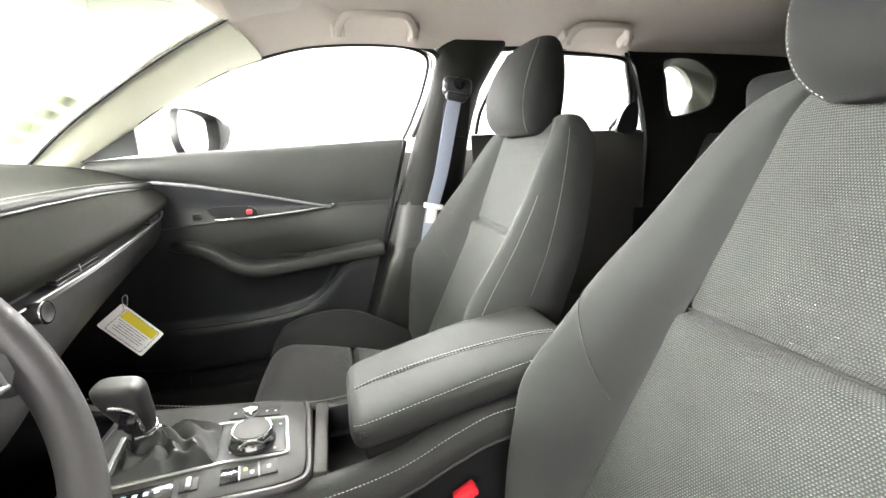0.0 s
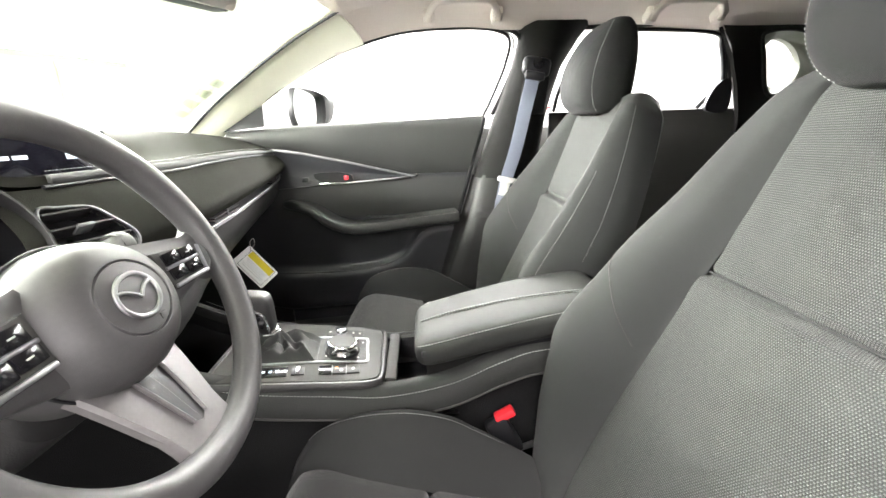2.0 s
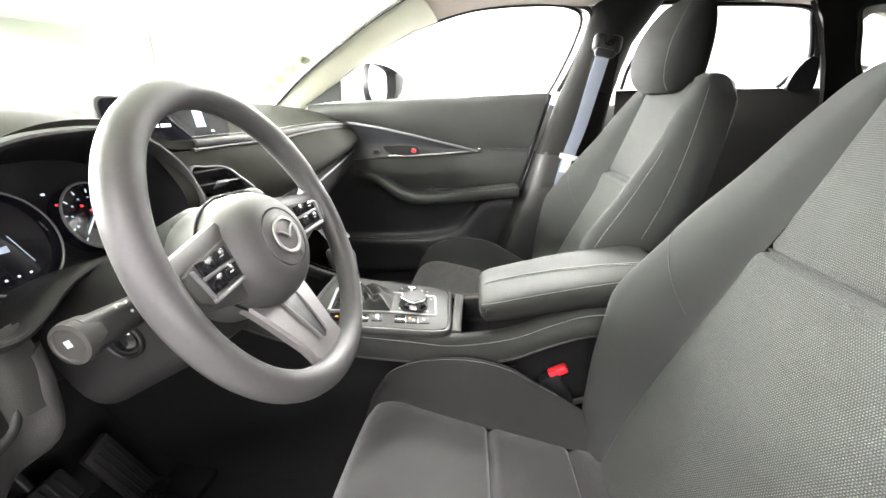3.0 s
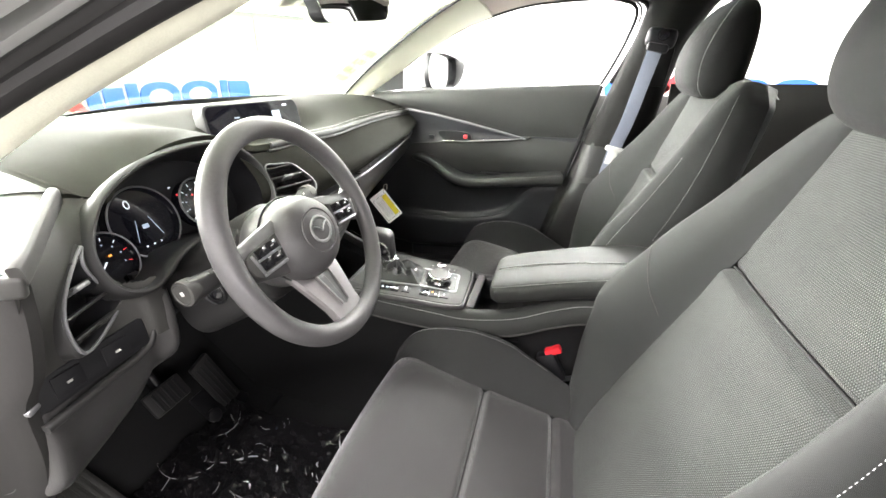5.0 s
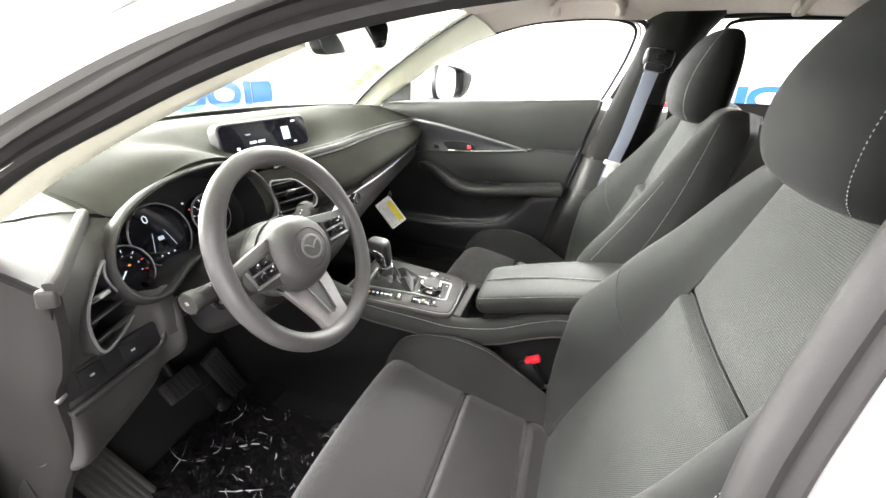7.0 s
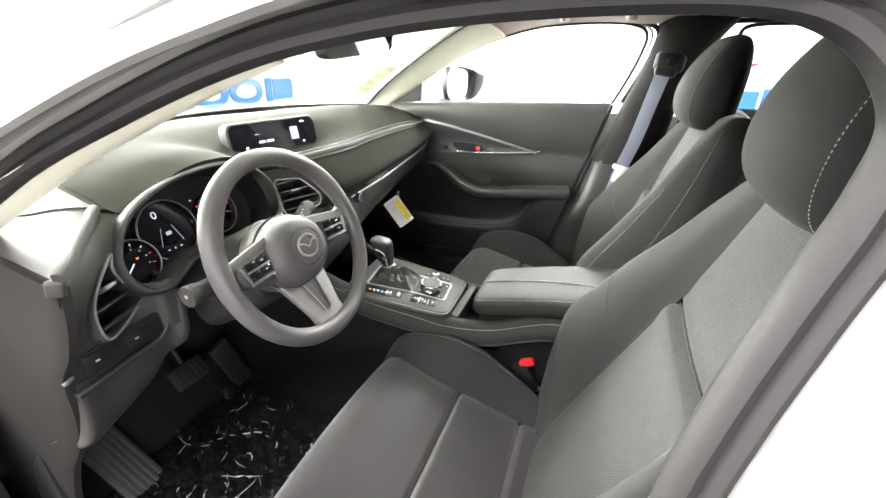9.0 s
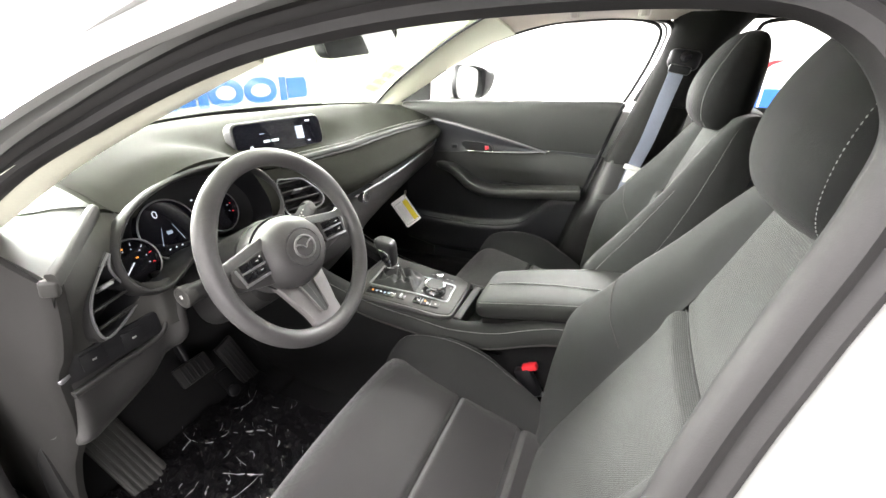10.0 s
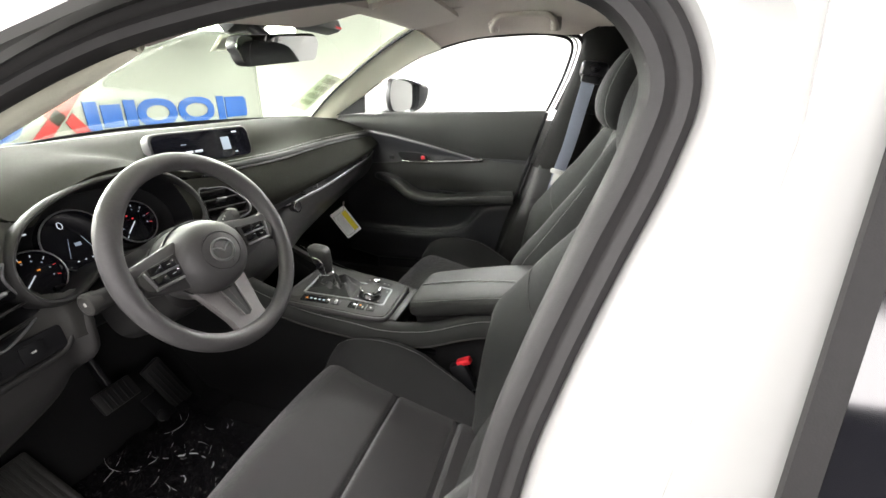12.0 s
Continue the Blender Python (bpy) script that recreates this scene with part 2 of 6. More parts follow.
def prism(outline, depth, m=None, bev=0.0, seg=2):
    """A plate with the outline (x, y), from z 0 to depth."""
    bm = bmesh.new()
    lo = [bm.verts.new((p[0], p[1], 0)) for p in outline]
    hi = [bm.verts.new((p[0], p[1], depth)) for p in outline]
    bm.faces.new(lo[::-1])
    top = bm.faces.new(hi)
    k = len(outline)
    for i in range(k):
        bm.faces.new((lo[i], lo[(i + 1) % k], hi[(i + 1) % k], hi[i]))
    bmesh.ops.recalc_face_normals(bm, faces=bm.faces)
    if bev:
        bmesh.ops.bevel(bm, geom=list(top.edges), offset=bev, segments=seg, profile=0.5, affect="EDGES")
    if m is not None:
        bmesh.ops.transform(bm, matrix=m, verts=bm.verts)
    return bm


def lathe(profile, n=32, m=None):
    """profile: (radius, height) pairs, turned round z."""
    rows = [[(r * math.cos(2 * math_pi * i / n), r * math.sin(2 * math_pi * i / n), h) for i in range(n)] for r, h in profile]
    bm = grid(rows, closed_v=True, caps=True)
    if m is not None:
        bmesh.ops.transform(bm, matrix=m, verts=bm.verts)
    return bm


def sweep(path, profile, closed=False, up=(0, 0, 1), caps=True):
    """profile: (side, up) pairs or a function of 0..1 that gives them, carried along path."""
    path = [Vector(p) for p in path]
    k = len(path)
    rows = []
    for i, p in enumerate(path):
        a = path[(i - 1) % k] if closed or i > 0 else p
        b = path[(i + 1) % k] if closed or i < k - 1 else p
        t = (b - a).normalized()
        u = up(i / (k - 1)) if callable(up) else up
        side = t.cross(Vector(u)).normalized()
        w = side.cross(t).normalized()
        prof = profile(i / (k - 1)) if callable(profile) else profile
        rows.append([p + side * c[0] + w * c[1] for c in prof])
    if closed:
        rows.append(rows[0])
        bm = grid(rows, closed_v=True)
        bmesh.ops.remove_doubles(bm, verts=bm.verts, dist=1e-6)
        bmesh.ops.recalc_face_normals(bm, faces=bm.faces)
        return bm
    return grid(rows, closed_v=True, caps=caps)


def round_profile(a, b=None, n=10):
    b = a if b is None else b
    return [(a * math.cos(2 * math_pi * i / n), b * math.sin(2 * math_pi * i / n)) for i in range(n)]


def rounded(w, h, r, n=5):
    """A rounded rectangle's outline, centred."""
    out = []
    for cx, cy, a0 in ((w / 2 - r, h / 2 - r, 0), (-w / 2 + r, h / 2 - r, 90), (-w / 2 + r, -h / 2 + r, 180), (w / 2 - r, -h / 2 + r, 270)):
        for i in range(n):
            a = radians(a0 + 90 * i / (n - 1))
            out.append((cx + r * math.cos(a), cy + r * math.sin(a)))
    return out


def joined(*bms):
    """Several bmeshes of one part as one."""
    me = bpy.data.meshes.new("tmp")
    out = bmesh.new()
    for b in bms:
        b.to_mesh(me)
        out.from_mesh(me)
        b.free()
    bpy.data.meshes.remove(me)
    return out


def part(name, bm, material, parent=None, label="", sharp=38):
    me = bpy.data.meshes.new(name)
    bm.to_mesh(me)
    bm.free()
    me.materials.append(material)
    for p in me.polygons:
        p.use_smooth = True
    me.set_sharp_from_angle(angle=radians(sharp))
    ob = new(name, me)
    if parent is not None:
        ob.parent = parent
        ob.matrix_parent_inverse = parent.matrix_world.inverted()
    if label:
        ob["label"] = label
    return ob


def thing(name, base, label, category, group="", kind=""):
    ob = new(name)
    ob.location = base
    ob.empty_display_size = 0.02
    bpy.context.view_layer.update()
    return tagged(ob, label, category, group, kind)


def stitches(path, length=0.0035, gap=0.0022, r=0.0005):
    """A row of short thread stitches along a path, as one mesh."""
    path = [Vector(p) for p in path]
    seg = [0.0]
    for a, b in zip(path, path[1:]):
        seg.append(seg[-1] + (b - a).length)
    verts, faces = [], []

    def at(s):
        return Vector([float(np.interp(s, seg, [p[i] for p in path])) for i in range(3)])

    s = 0.0
    while s + length < seg[-1]:
        a, b = at(s), at(s + length)
        t = (b - a).normalized()
        side = t.cross(Vector((0.31, 0.2, 0.93))).normalized() * r
        w = side.cross(t).normalized() * r
        o = len(verts)
        mid = (a + b) / 2
        for q, k in ((a, 0.6), (mid, 1.2), (b, 0.6)):
            verts.extend([q + side * k, q + w * k, q - side * k, q - w * k])
        for k in (0, 4):
            for i in range(4):
                faces.append((o + k + i, o + k + (i + 1) % 4, o + k + 4 + (i + 1) % 4, o + k + 4 + i))
        s += length + gap
    me = bpy.data.meshes.new("stitch")
    me.from_pydata([tuple(v) for v in verts], [], faces)
    bm = bmesh.new()
    bm.from_mesh(me)
    bpy.data.meshes.remove(me)
    return bm


# ---- the booth ----
def wall(name, sx, sy, sz, m, mat, label):
    ob = part(name, box(sx, sy, sz, m), mat)
    return tagged(ob, label, name.split("_")[0], kind="structure")


wall("floor", 10.4, 11.0, 0.1, pose(0, -1.6, -0.05), FLOORPAINT, "pale painted floor of the photo booth")
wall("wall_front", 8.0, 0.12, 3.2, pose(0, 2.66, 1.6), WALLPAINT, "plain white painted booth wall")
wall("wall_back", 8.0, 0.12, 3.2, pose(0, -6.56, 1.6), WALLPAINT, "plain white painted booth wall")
wall("wall_right", 0.12, 9.04, 3.2, pose(3.56, -1.95, 1.6), WALLBRIGHT, "plain white painted booth wall")
wall("wall_left", 0.12, 9.04, 3.2, pose(-4.06, -1.95, 1.6), WALLDIM, "unseen booth wall, grey to cut the light it bounces")
wall("ceiling", 10.4, 11.0, 0.1, pose(0, -1.6, 3.25), WALLPAINT, "white painted booth ceiling")

rows = []
for k in range(25):
    a = radians(90 * k / 24)
    rows.append([(2.6 + 0.9 * math.sin(a), 1.7 + 0.9 * math.cos(a), z) for z in (0.0, 1.6, 3.2)])
tagged(part("wall_corner", shell(rows, 0.02), WALLBRIGHT), "rounded white booth corner, its paint brightened for missing light", "wall", kind="structure")

LIGHTPANEL = glowing("lamp_diffuser", (1.0, 0.98, 0.95), 5.0)
# Panels out of view, added where the cabin needs light.
for centre, target, length, watts in PANELS:
    lt = thing("added_light_panel", centre, "long white light panel, added out of view to light the car", "light", "booth light panels")
    m = panel_pose(centre, target)
    part("frame", box(length + 0.08, 0.53, 0.05, m @ pose(0, 0, 0.07), 0.004), SATIN, lt)
    part("diffuser", box(length, 0.45, 0.01, m @ pose(0, 0, 0.035), 0.002), LIGHTPANEL, lt)
    part("hanger", sweep([m @ Vector((0, 0, 0.09)), (centre[0], centre[1], 3.2)], round_profile(0.012)), SATIN, lt)


def wall_sign(m, h, label):
    """Blue and red shapes of the sign, h metres high, laid along local x on the wall from the first upright."""
    sg = thing("wall_sign", m.translation, label, "sign", "booth wall signs")

    def ring(x0, x1):
        cx, w = (x0 + x1) / 2 * h, (x1 - x0) * h
        turn = np.linspace(0, 2 * math_pi, 44, endpoint=False)
        outer = [(cx + w / 2 * math.copysign(abs(math.cos(a)) ** 0.85, math.cos(a)), h / 2 + h * 0.52 * math.copysign(abs(math.sin(a)) ** 0.85, math.sin(a))) for a in turn]
        inner = [(cx + (w / 2 - h * 0.33) * math.cos(a), h / 2 + h * 0.28 * math.sin(a)) for a in turn]
        rows = [[(*p, 0) for p in inner], [(*p, 0.006) for p in inner], [(*p, 0.006) for p in outer], [(*p, 0) for p in outer]]
        bm = grid(rows, closed_v=True)
        bmesh.ops.transform(bm, matrix=m, verts=bm.verts)
        part("ring", bm, BLUE, sg)

    def bar(pts, mat=BLUE):
        part("bar", prism([(p[0] * h, p[1] * h) for p in pts], 0.006, m), mat, sg)

    ring(-3.45, -1.75)
    bar(((-1.60, 0), (-1.10, 0), (0.55, 1.80), (0.98, 1.98), (0.62, 1.98), (0.10, 1.80)), REDSIGN)
    bar(((-1.40, 1.0), (-0.90, 1.0), (-0.55, 0.58), (-0.85, 0.30)), REDSIGN)
    bar(((-0.62, 0.42), (-0.36, 0.70), (0.12, 0), (-0.38, 0)), REDSIGN)
    bar(((0.0, 0), (0.42, 0), (0.42, 1), (0.0, 1)))
    bar(((0.52, 0.12), (1.20, 0.12), (1.20, 0.88), (0.52, 0.88)))
    bar(((1.32, 0), (1.74, 0), (1.74, 1), (1.32, 1)))
    ring(1.77, 3.41)
    ring(3.48, 5.28)
    bar(((5.49, 0), (5.88, 0), (5.88, 1), (5.49, 1)))
    bar(((5.96, 0.06), (7.16, 0.06), (7.24, 0.20), (7.24, 0.80), (7.10, 0.96), (5.96, 0.96)))
    return sg


wall_sign(pose(0.99, 2.598, 0.925, 90, 0, 0), 0.196, "blue and red sign shapes on the white wall")
wall_sign(pose(3.498, -1.15, 0.90, 90, 0, -90), 0.196, "blue and red sign shapes on the white wall")

# ---- car body ----
body = thing("car_body", (0, 0, 0.2), "white small car body with open driver doorway", "car")

# outline of the driver's doorway (y, z), from the sill in front, over the roof, down the pillar
DOORWAY = [(0.66, 0.42), (0.66, 0.60), (0.62, 0.80), (0.60, 0.98), (0.415, 1.119), (0.23, 1.203), (0.08, 1.257), (-0.04, 1.283), (-0.16, 1.296), (-0.29, 1.298),
           (-0.35, 1.283), (-0.380, 1.243), (-0.374, 1.20), (-0.352, 1.14), (-0.328, 1.07), (-0.31, 1.00), (-0.29, 0.85), (-0.28, 0.70), (-0.27, 0.55), (-0.22, 0.42), (-0.10, 0.37), (0.30, 0.36), (0.58, 0.36)]


def side_x(z, off=0.0):
    """The driver's side body plane: upright below the window line, leaning in above."""
    return -0.80 + off + (max(0, z - 0.95) * 0.35 if z > 0.95 else 0) + (0.03 if z > 0.95 else 0.03 * max(0, (z - 0.6) / 0.35))


def doorway(off, grow, n=150):
    """A ring round the doorway, grown outwards, at a side offset."""
    pts = cr([(0, y, z) for y, z in DOORWAY], n, closed=True)
    k = len(pts)
    out = []
    for i in range(k):
        t = pts[(i + 1) % k] - pts[i - 1]
        nrm = Vector((0, t.z, -t.y)).normalized()
        p = pts[i] + nrm * grow
        out.append(Vector((side_x(p.z, off), p.y, p.z)))
    return out


def ring_skin(*rings):
    return grid([r for r in rings], closed_v=True)


part("door_seal", ring_skin(doorway(0.020, -0.001), doorway(0.014, -0.005), doorway(0.006, -0.006), doorway(-0.004, -0.001), doorway(-0.007, 0.006), doorway(-0.004, 0.0105),
                            doorway(-0.003, 0.0125), doorway(-0.006, 0.015), doorway(-0.009, 0.020), doorway(-0.005, 0.025), doorway(0.01, 0.027)), RUBBER, body, "thick grey rubber door seal")
part("doorway_flange", ring_skin(doorway(0.0, 0.0255), doorway(-0.010, 0.031), doorway(-0.013, 0.046), doorway(-0.020, 0.052), doorway(-0.036, 0.060), doorway(-0.046, 0.085), doorway(-0.050, 0.11)), PAINT, body, "white painted door jamb")

APPL = -0.458
# rear side and pillar skin outside, roof edge, sill
rear_out = [(-0.300, 0.40), (-0.360, 0.60), (-0.375, 0.85), (-0.405, 1.05), (-0.440, 1.22), (-0.445, 1.32)]
rows = []
for y0 in (0.0, -0.03, -0.06, -0.30, -0.8, -1.3, -1.9, -2.3):
    rows.append([(side_x(z, -0.043 - (0.010 if y0 < -0.01 else 0)) - 0.004, y + y0, z) for y, z in rear_out])
part("rear_door_skin", shell(rows, 0.02), PAINT, body, "white painted rear door")

for nm, ya, yb, mt, off, lb in (("pillar_applique", APPL, APPL - 0.012, RUBBER, 0.004, "grey rubber strip beside the pillar"), ("rear_side_window", APPL - 0.012, -1.10, SCREEN, 0.001, "dark rear side window")):
    rows = [[(side_x(z, -0.066) - off, y + (1.2 - z) * 0.13, z) for z in np.linspace(0.94, 1.28, 8)] for y in np.linspace(ya, yb, 6)]
    part(nm, shell(rows, 0.004), mt, body, lb)

# roof skin and headliner
roof_rows, liner_rows = [], []
for i in range(31):
    y = 0.20 - i / 30 * 2.45
    rise = 0.045 * (1 - ((y + 0.55) / 1.1) ** 2) if y > -1.2 else 0.045 * (1 - (0.65 / 1.1) ** 2) - (y + 1.2) ** 2 * 0.10
    row, lrow = [], []
    for j in range(25):
        u = -1 + 2 * j / 24
        x = -0.02 + 0.66 * u
        edge = 1.315 + (u + 1) / 2 * 0.095
        z = edge + (0.07 + rise) * (1 - abs(u) ** 3.0)
        row.append((x * 1.04, y, z + 0.055))
        lrow.append((x * (1.0 if abs(u) < 1 else 0.985), y, z))
    roof_rows.append(row)
    liner_rows.append(lrow)
part("roof_skin", shell(roof_rows, -0.012), PAINT, body, "white painted roof")
part("headliner", shell(liner_rows, 0.01), HEADLINER, body, "pale beige cloth headliner")


def strip(points, width, thick, mat, name, label="", up=(0, 0, 1), n=40):
    prof = rounded(width, thick, min(width, thick) * 0.45, 4)
    return part(name, sweep(cr(points, n), prof, up=up), mat, body, label)


# passenger side: pillars and roof rail
ws_edge = [(0.675, 0.77, 1.075), (0.62, 0.62, 1.182), (0.57, 0.473, 1.268), (0.53, 0.329, 1.345), (0.49, 0.20, 1.400)]
win_edge = [(0.705, 0.66, 1.085), (0.684, 0.49, 1.195), (0.668, 0.39, 1.252), (0.656, 0.26, 1.317), (0.640, 0.15, 1.352)]
rows = []
for a, b in zip(cr(ws_edge, 24), cr(win_edge, 24)):
    mid = (a + b) / 2 + Vector((-0.008, -0.008, 0.0))
    rows.append(cr([a + Vector((0.004, 0.006, 0.0)), a, mid, b, b + Vector((0.016, 0.004, 0.0))], 11))
part("front_pillar_trim", shell(rows, 0.008), PILLAR, body, "pale cream front pillar trim")
rail = [(0.652, 0.24, 1.320), (0.640, 0.16, 1.352), (0.634, 0.02, 1.380), (0.642, -0.14, 1.392), (0.655, -0.28, 1.388), (0.668, -0.42, 1.392), (0.675, -0.62, 1.398), (0.675, -0.85, 1.388), (0.67, -1.02, 1.380), (0.665, -1.3, 1.382), (0.66, -1.8, 1.37), (0.65, -2.2, 1.32)]
rows = []
for p in cr(rail, 50):
    rows.append(cr([p + Vector((0.03, 0, 0.012)), p, p + Vector((-0.03, 0, 0.018)), p + Vector((-0.09, 0, 0.05)), p + Vector((-0.17, 0, 0.075))], 9))
part("roof_rail_trim", shell(rows, 0.006), HEADLINER, body, "pale beige cloth roof edge")

strip([Vector(p) + Vector((-0.012, -0.010, -0.004)) for p in ws_edge], 0.007, 0.008, DARK, "windshield_edge", "black windshield border", (1, 0, 0), 40)
# sealing edges of the passenger window openings, dark lines
front_win = [(0.690, 0.500, 1.185), (0.670, 0.39, 1.249), (0.658, 0.26, 1.313), (0.642, 0.15, 1.348), (0.634, 0.02, 1.376), (0.644, -0.14, 1.386), (0.655, -0.25, 1.382), (0.668, -0.305, 1.355), (0.70, -0.295, 1.28), (0.74, -0.262, 1.19), (0.772, -0.236, 1.132)]
strip(front_win, 0.010, 0.012, DARK, "window_seal", "", (1, 0, 0), 70)
strip([Vector(p) + Vector((0.020, -0.016, 0.004)) for p in front_win[5:]], 0.007, 0.008, PAINT, "door_frame_edge", "white painted door frame edge", (1, 0, 0), 40)
strip([Vector(p) + Vector((0.01, -0.034, 0.006)) for p in front_win[5:]], 0.014, 0.016, RUBBER, "pillar_seal", "grey rubber seal", (1, 0, 0), 40)

# passenger centre pillar: black above, dark grey below
bp = []
for z, y0, y1, x in ((1.43, -0.335, -0.57, 0.65), (1.40, -0.345, -0.545, 0.652), (1.36, -0.352, -0.515, 0.658), (1.28, -0.335, -0.468, 0.672), (1.20, -0.310, -0.447, 0.692), (1.12, -0.282, -0.432, 0.710), (1.02, -0.25, -0.42, 0.722), (0.92, -0.215, -0.40, 0.732)):
    bp.append(cr([(x + 0.05, y0 + 0.005, z), (x + 0.005, y0, z), (x - 0.016, (y0 * 2 + y1) / 3, z), (x - 0.016, (y0 + 2 * y1) / 3, z), (x + 0.01, y1, z), (x + 0.05, y1 - 0.005, z)], 14))
part("centre_pillar_trim_upper", shell(bp, 0.008), PILLAR_BLACK, body, "black centre pillar trim")
bp = []
for z, y0, y1, x in ((0.93, -0.212, -0.41, 0.728), (0.80, -0.178, -0.42, 0.728), (0.782, -0.172, -0.43, 0.712), (0.70, -0.14, -0.44, 0.71), (0.52, -0.08, -0.46, 0.72), (0.36, -0.02, -0.50, 0.74)):
    bp.append(cr([(x + 0.085, y0 + 0.06, z), (x + 0.03, y0 + 0.008, z), (x + 0.004, y0 - 0.004, z), (x - 0.012, y0 - 0.03, z), (x - 0.015, (y0 + y1) / 2, z), (x + 0.01, y1, z), (x + 0.05, y1 - 0.005, z)], 14))
part("centre_pillar_trim_lower", shell(bp, 0.008), HARD, body, "dark grey lower pillar trim")

# floor pan and tunnel sides, sills, firewall
part("floor_pan", box(1.52, 2.9, 0.04, pose(-0.02, -0.35, 0.25)), CARPET, body, "black carpeted cabin floor")
part("firewall", box(1.5, 0.04, 0.75, pose(-0.02, 1.06, 0.62, 14)), CARPET, body)
toe = [[(x, y, z) for x in (-0.74, 0.72)] for y, z in ((0.62, 0.272), (0.72, 0.285), (0.98, 0.55), (1.05, 0.7))]
part("toe_board", shell(toe, 0.02), CARPET, body)
part("door_sill", box(0.10, 1.6, 0.10, pose(-0.79, 0.1, 0.33), 0.02), HARD, body, "black plastic door sill")
part("door_sill", box(0.10, 1.9, 0.12, pose(0.765, 0.1, 0.33), 0.02), HARD, body, "black plastic door sill")
part("rocker_panel", box(0.09, 3.0, 0.16, pose(-0.86, -0.3, 0.28), 0.03), PAINT, body)
part("kick_panel", shell([[(0.755, y, z) for z in (0.27, 0.6, 0.97)] for y in (0.50, 0.8, 1.05)], 0.02), HARD, body)
part("kick_panel", shell([[(-0.735, y, z) for z in (0.27, 0.5, 0.78)] for y in (0.62, 0.8, 1.05)], 0.02), HARD, body)

# driver's front pillar inside: pale trim between windshield and doorway
ws_l = [(-0.72, 0.68, 1.06), (-0.66, 0.56, 1.135), (-0.585, 0.387, 1.235), (-0.545, 0.25, 1.30), (-0.52, 0.16, 1.335)]
dw_l = [(-0.735, 0.62, 1.01), (-0.715, 0.46, 1.100), (-0.675, 0.24, 1.200), (-0.655, 0.12, 1.248), (-0.645, 0.06, 1.265)]
ridge_l = [(-0.690, 0.62, 0.995), (-0.662, 0.45, 1.090), (-0.634, 0.33, 1.157), (-0.612, 0.20, 1.215), (-0.612, 0.12, 1.245), (-0.625, 0.05, 1.266)]
rows = []
for a, b, c in zip(cr(ws_l, 24), cr(dw_l, 24), cr(ridge_l, 24)):
    rows.append(cr([a + Vector((-0.004, 0.006, 0)), a, (a + c) / 2 + Vector((0, 0.006, 0.008)), c, (b + c) / 2 + Vector((0, -0.004, -0.004)), b + Vector((0.004, 0, 0.002)), b + Vector((-0.006, 0, 0.0))], 15))
part("front_pillar_trim", shell(rows, 0.006), PILLAR, body, "pale cream front pillar trim")
rows = []
for p in cr([(-0.645, 0.06, 1.265), (-0.640, -0.05, 1.288), (-0.638, -0.16, 1.300), (-0.638, -0.29, 1.302), (-0.65, -0.5, 1.30), (-0.66, -1.2, 1.27)], 30):
    rows.append(cr([p + Vector((0.012, 0, 0.010)), p + Vector((0.03, 0, 0.008)), p + Vector((0.07, 0, 0.03)), p + Vector((0.15, 0, 0.065))], 7))
part("roof_rail_trim", shell(rows, 0.006), HEADLINER, body, "pale beige cloth roof edge")
# driver's outer front pillar, white paint, and outer roof side
rows = []
for p, q in zip(cr([(-0.80, 0.86, 0.98), (-0.765, 0.60, 1.10), (-0.715, 0.30, 1.235), (-0.675, 0.10, 1.31), (-0.665, -0.15, 1.355), (-0.665, -0.6, 1.37), (-0.67, -1.4, 1.33)], 40),
                cr([(-0.72, 0.80, 1.02), (-0.67, 0.60, 1.14), (-0.60, 0.36, 1.275), (-0.57, 0.15, 1.36), (-0.57, -0.15, 1.405), (-0.57, -0.6, 1.42), (-0.58, -1.4, 1.38)], 40)):
    rows.append(cr([p + Vector((-0.015, 0, -0.03)), p, (p + q) / 2 + Vector((-0.012, 0, 0.014)), q, q + Vector((0.01, -0.01, -0.012))], 9))
part("front_pillar_skin", shell(rows, 0.01), PAINT, body, "white painted front pillar and roof side")
# front fender and hood
rows = []
for y, z0 in ((0.66, 1.02), (0.9, 1.00), (1.25, 0.95), (1.6, 0.88), (1.85, 0.78)):
    rows.append([(x, y + 0.32 * (1 - (x / 0.85) ** 2), z0 + 0.06 * (1 - (x / 0.85) ** 2) - (0.10 if abs(x) > 0.82 else 0)) for x in np.linspace(-0.85, 0.85, 21)])
part("hood", shell(rows, -0.01), PAINT, body, "white painted hood")
for sx in (-1, 1):
    part("fender", shell([[(sx * (0.855 - 0.02 * (y - 0.7)), y, z - (y - 0.7) * 0.08) for z in (0.25, 0.5, 0.7, 0.9, 0.99)] for y in (0.70, 1.0, 1.4, 1.8)], 0.01), PAINT, body, "white painted front fender")
part("passenger_side_skin", shell([[(0.87, y, z) for z in (0.25, 0.5, 0.8, 1.0, 1.09)] for y in (0.7, 0.0, -0.8, -1.5, -2.2)], 0.01), PAINT, body, "white painted passenger side")
# rear of the cabin
quarter = [(v[1], v[2]) for v in cr([(0, -1.180, 1.300), (0, -1.186, 1.345), (0, -1.225, 1.354), (0, -1.280, 1.330), (0, -1.318, 1.272), (0, -1.300, 1.222), (0, -1.235, 1.200), (0, -1.192, 1.232)], 40, True)]
embrasure = [(v[1], v[2]) for v in cr([(0, -1.128, 1.360), (0, -1.25, 1.368), (0, -1.35, 1.315), (0, -1.36, 1.25), (0, -1.334, 1.20), (0, -1.214, 1.172), (0, -1.165, 1.185), (0, -1.138, 1.29)], 40, True)]
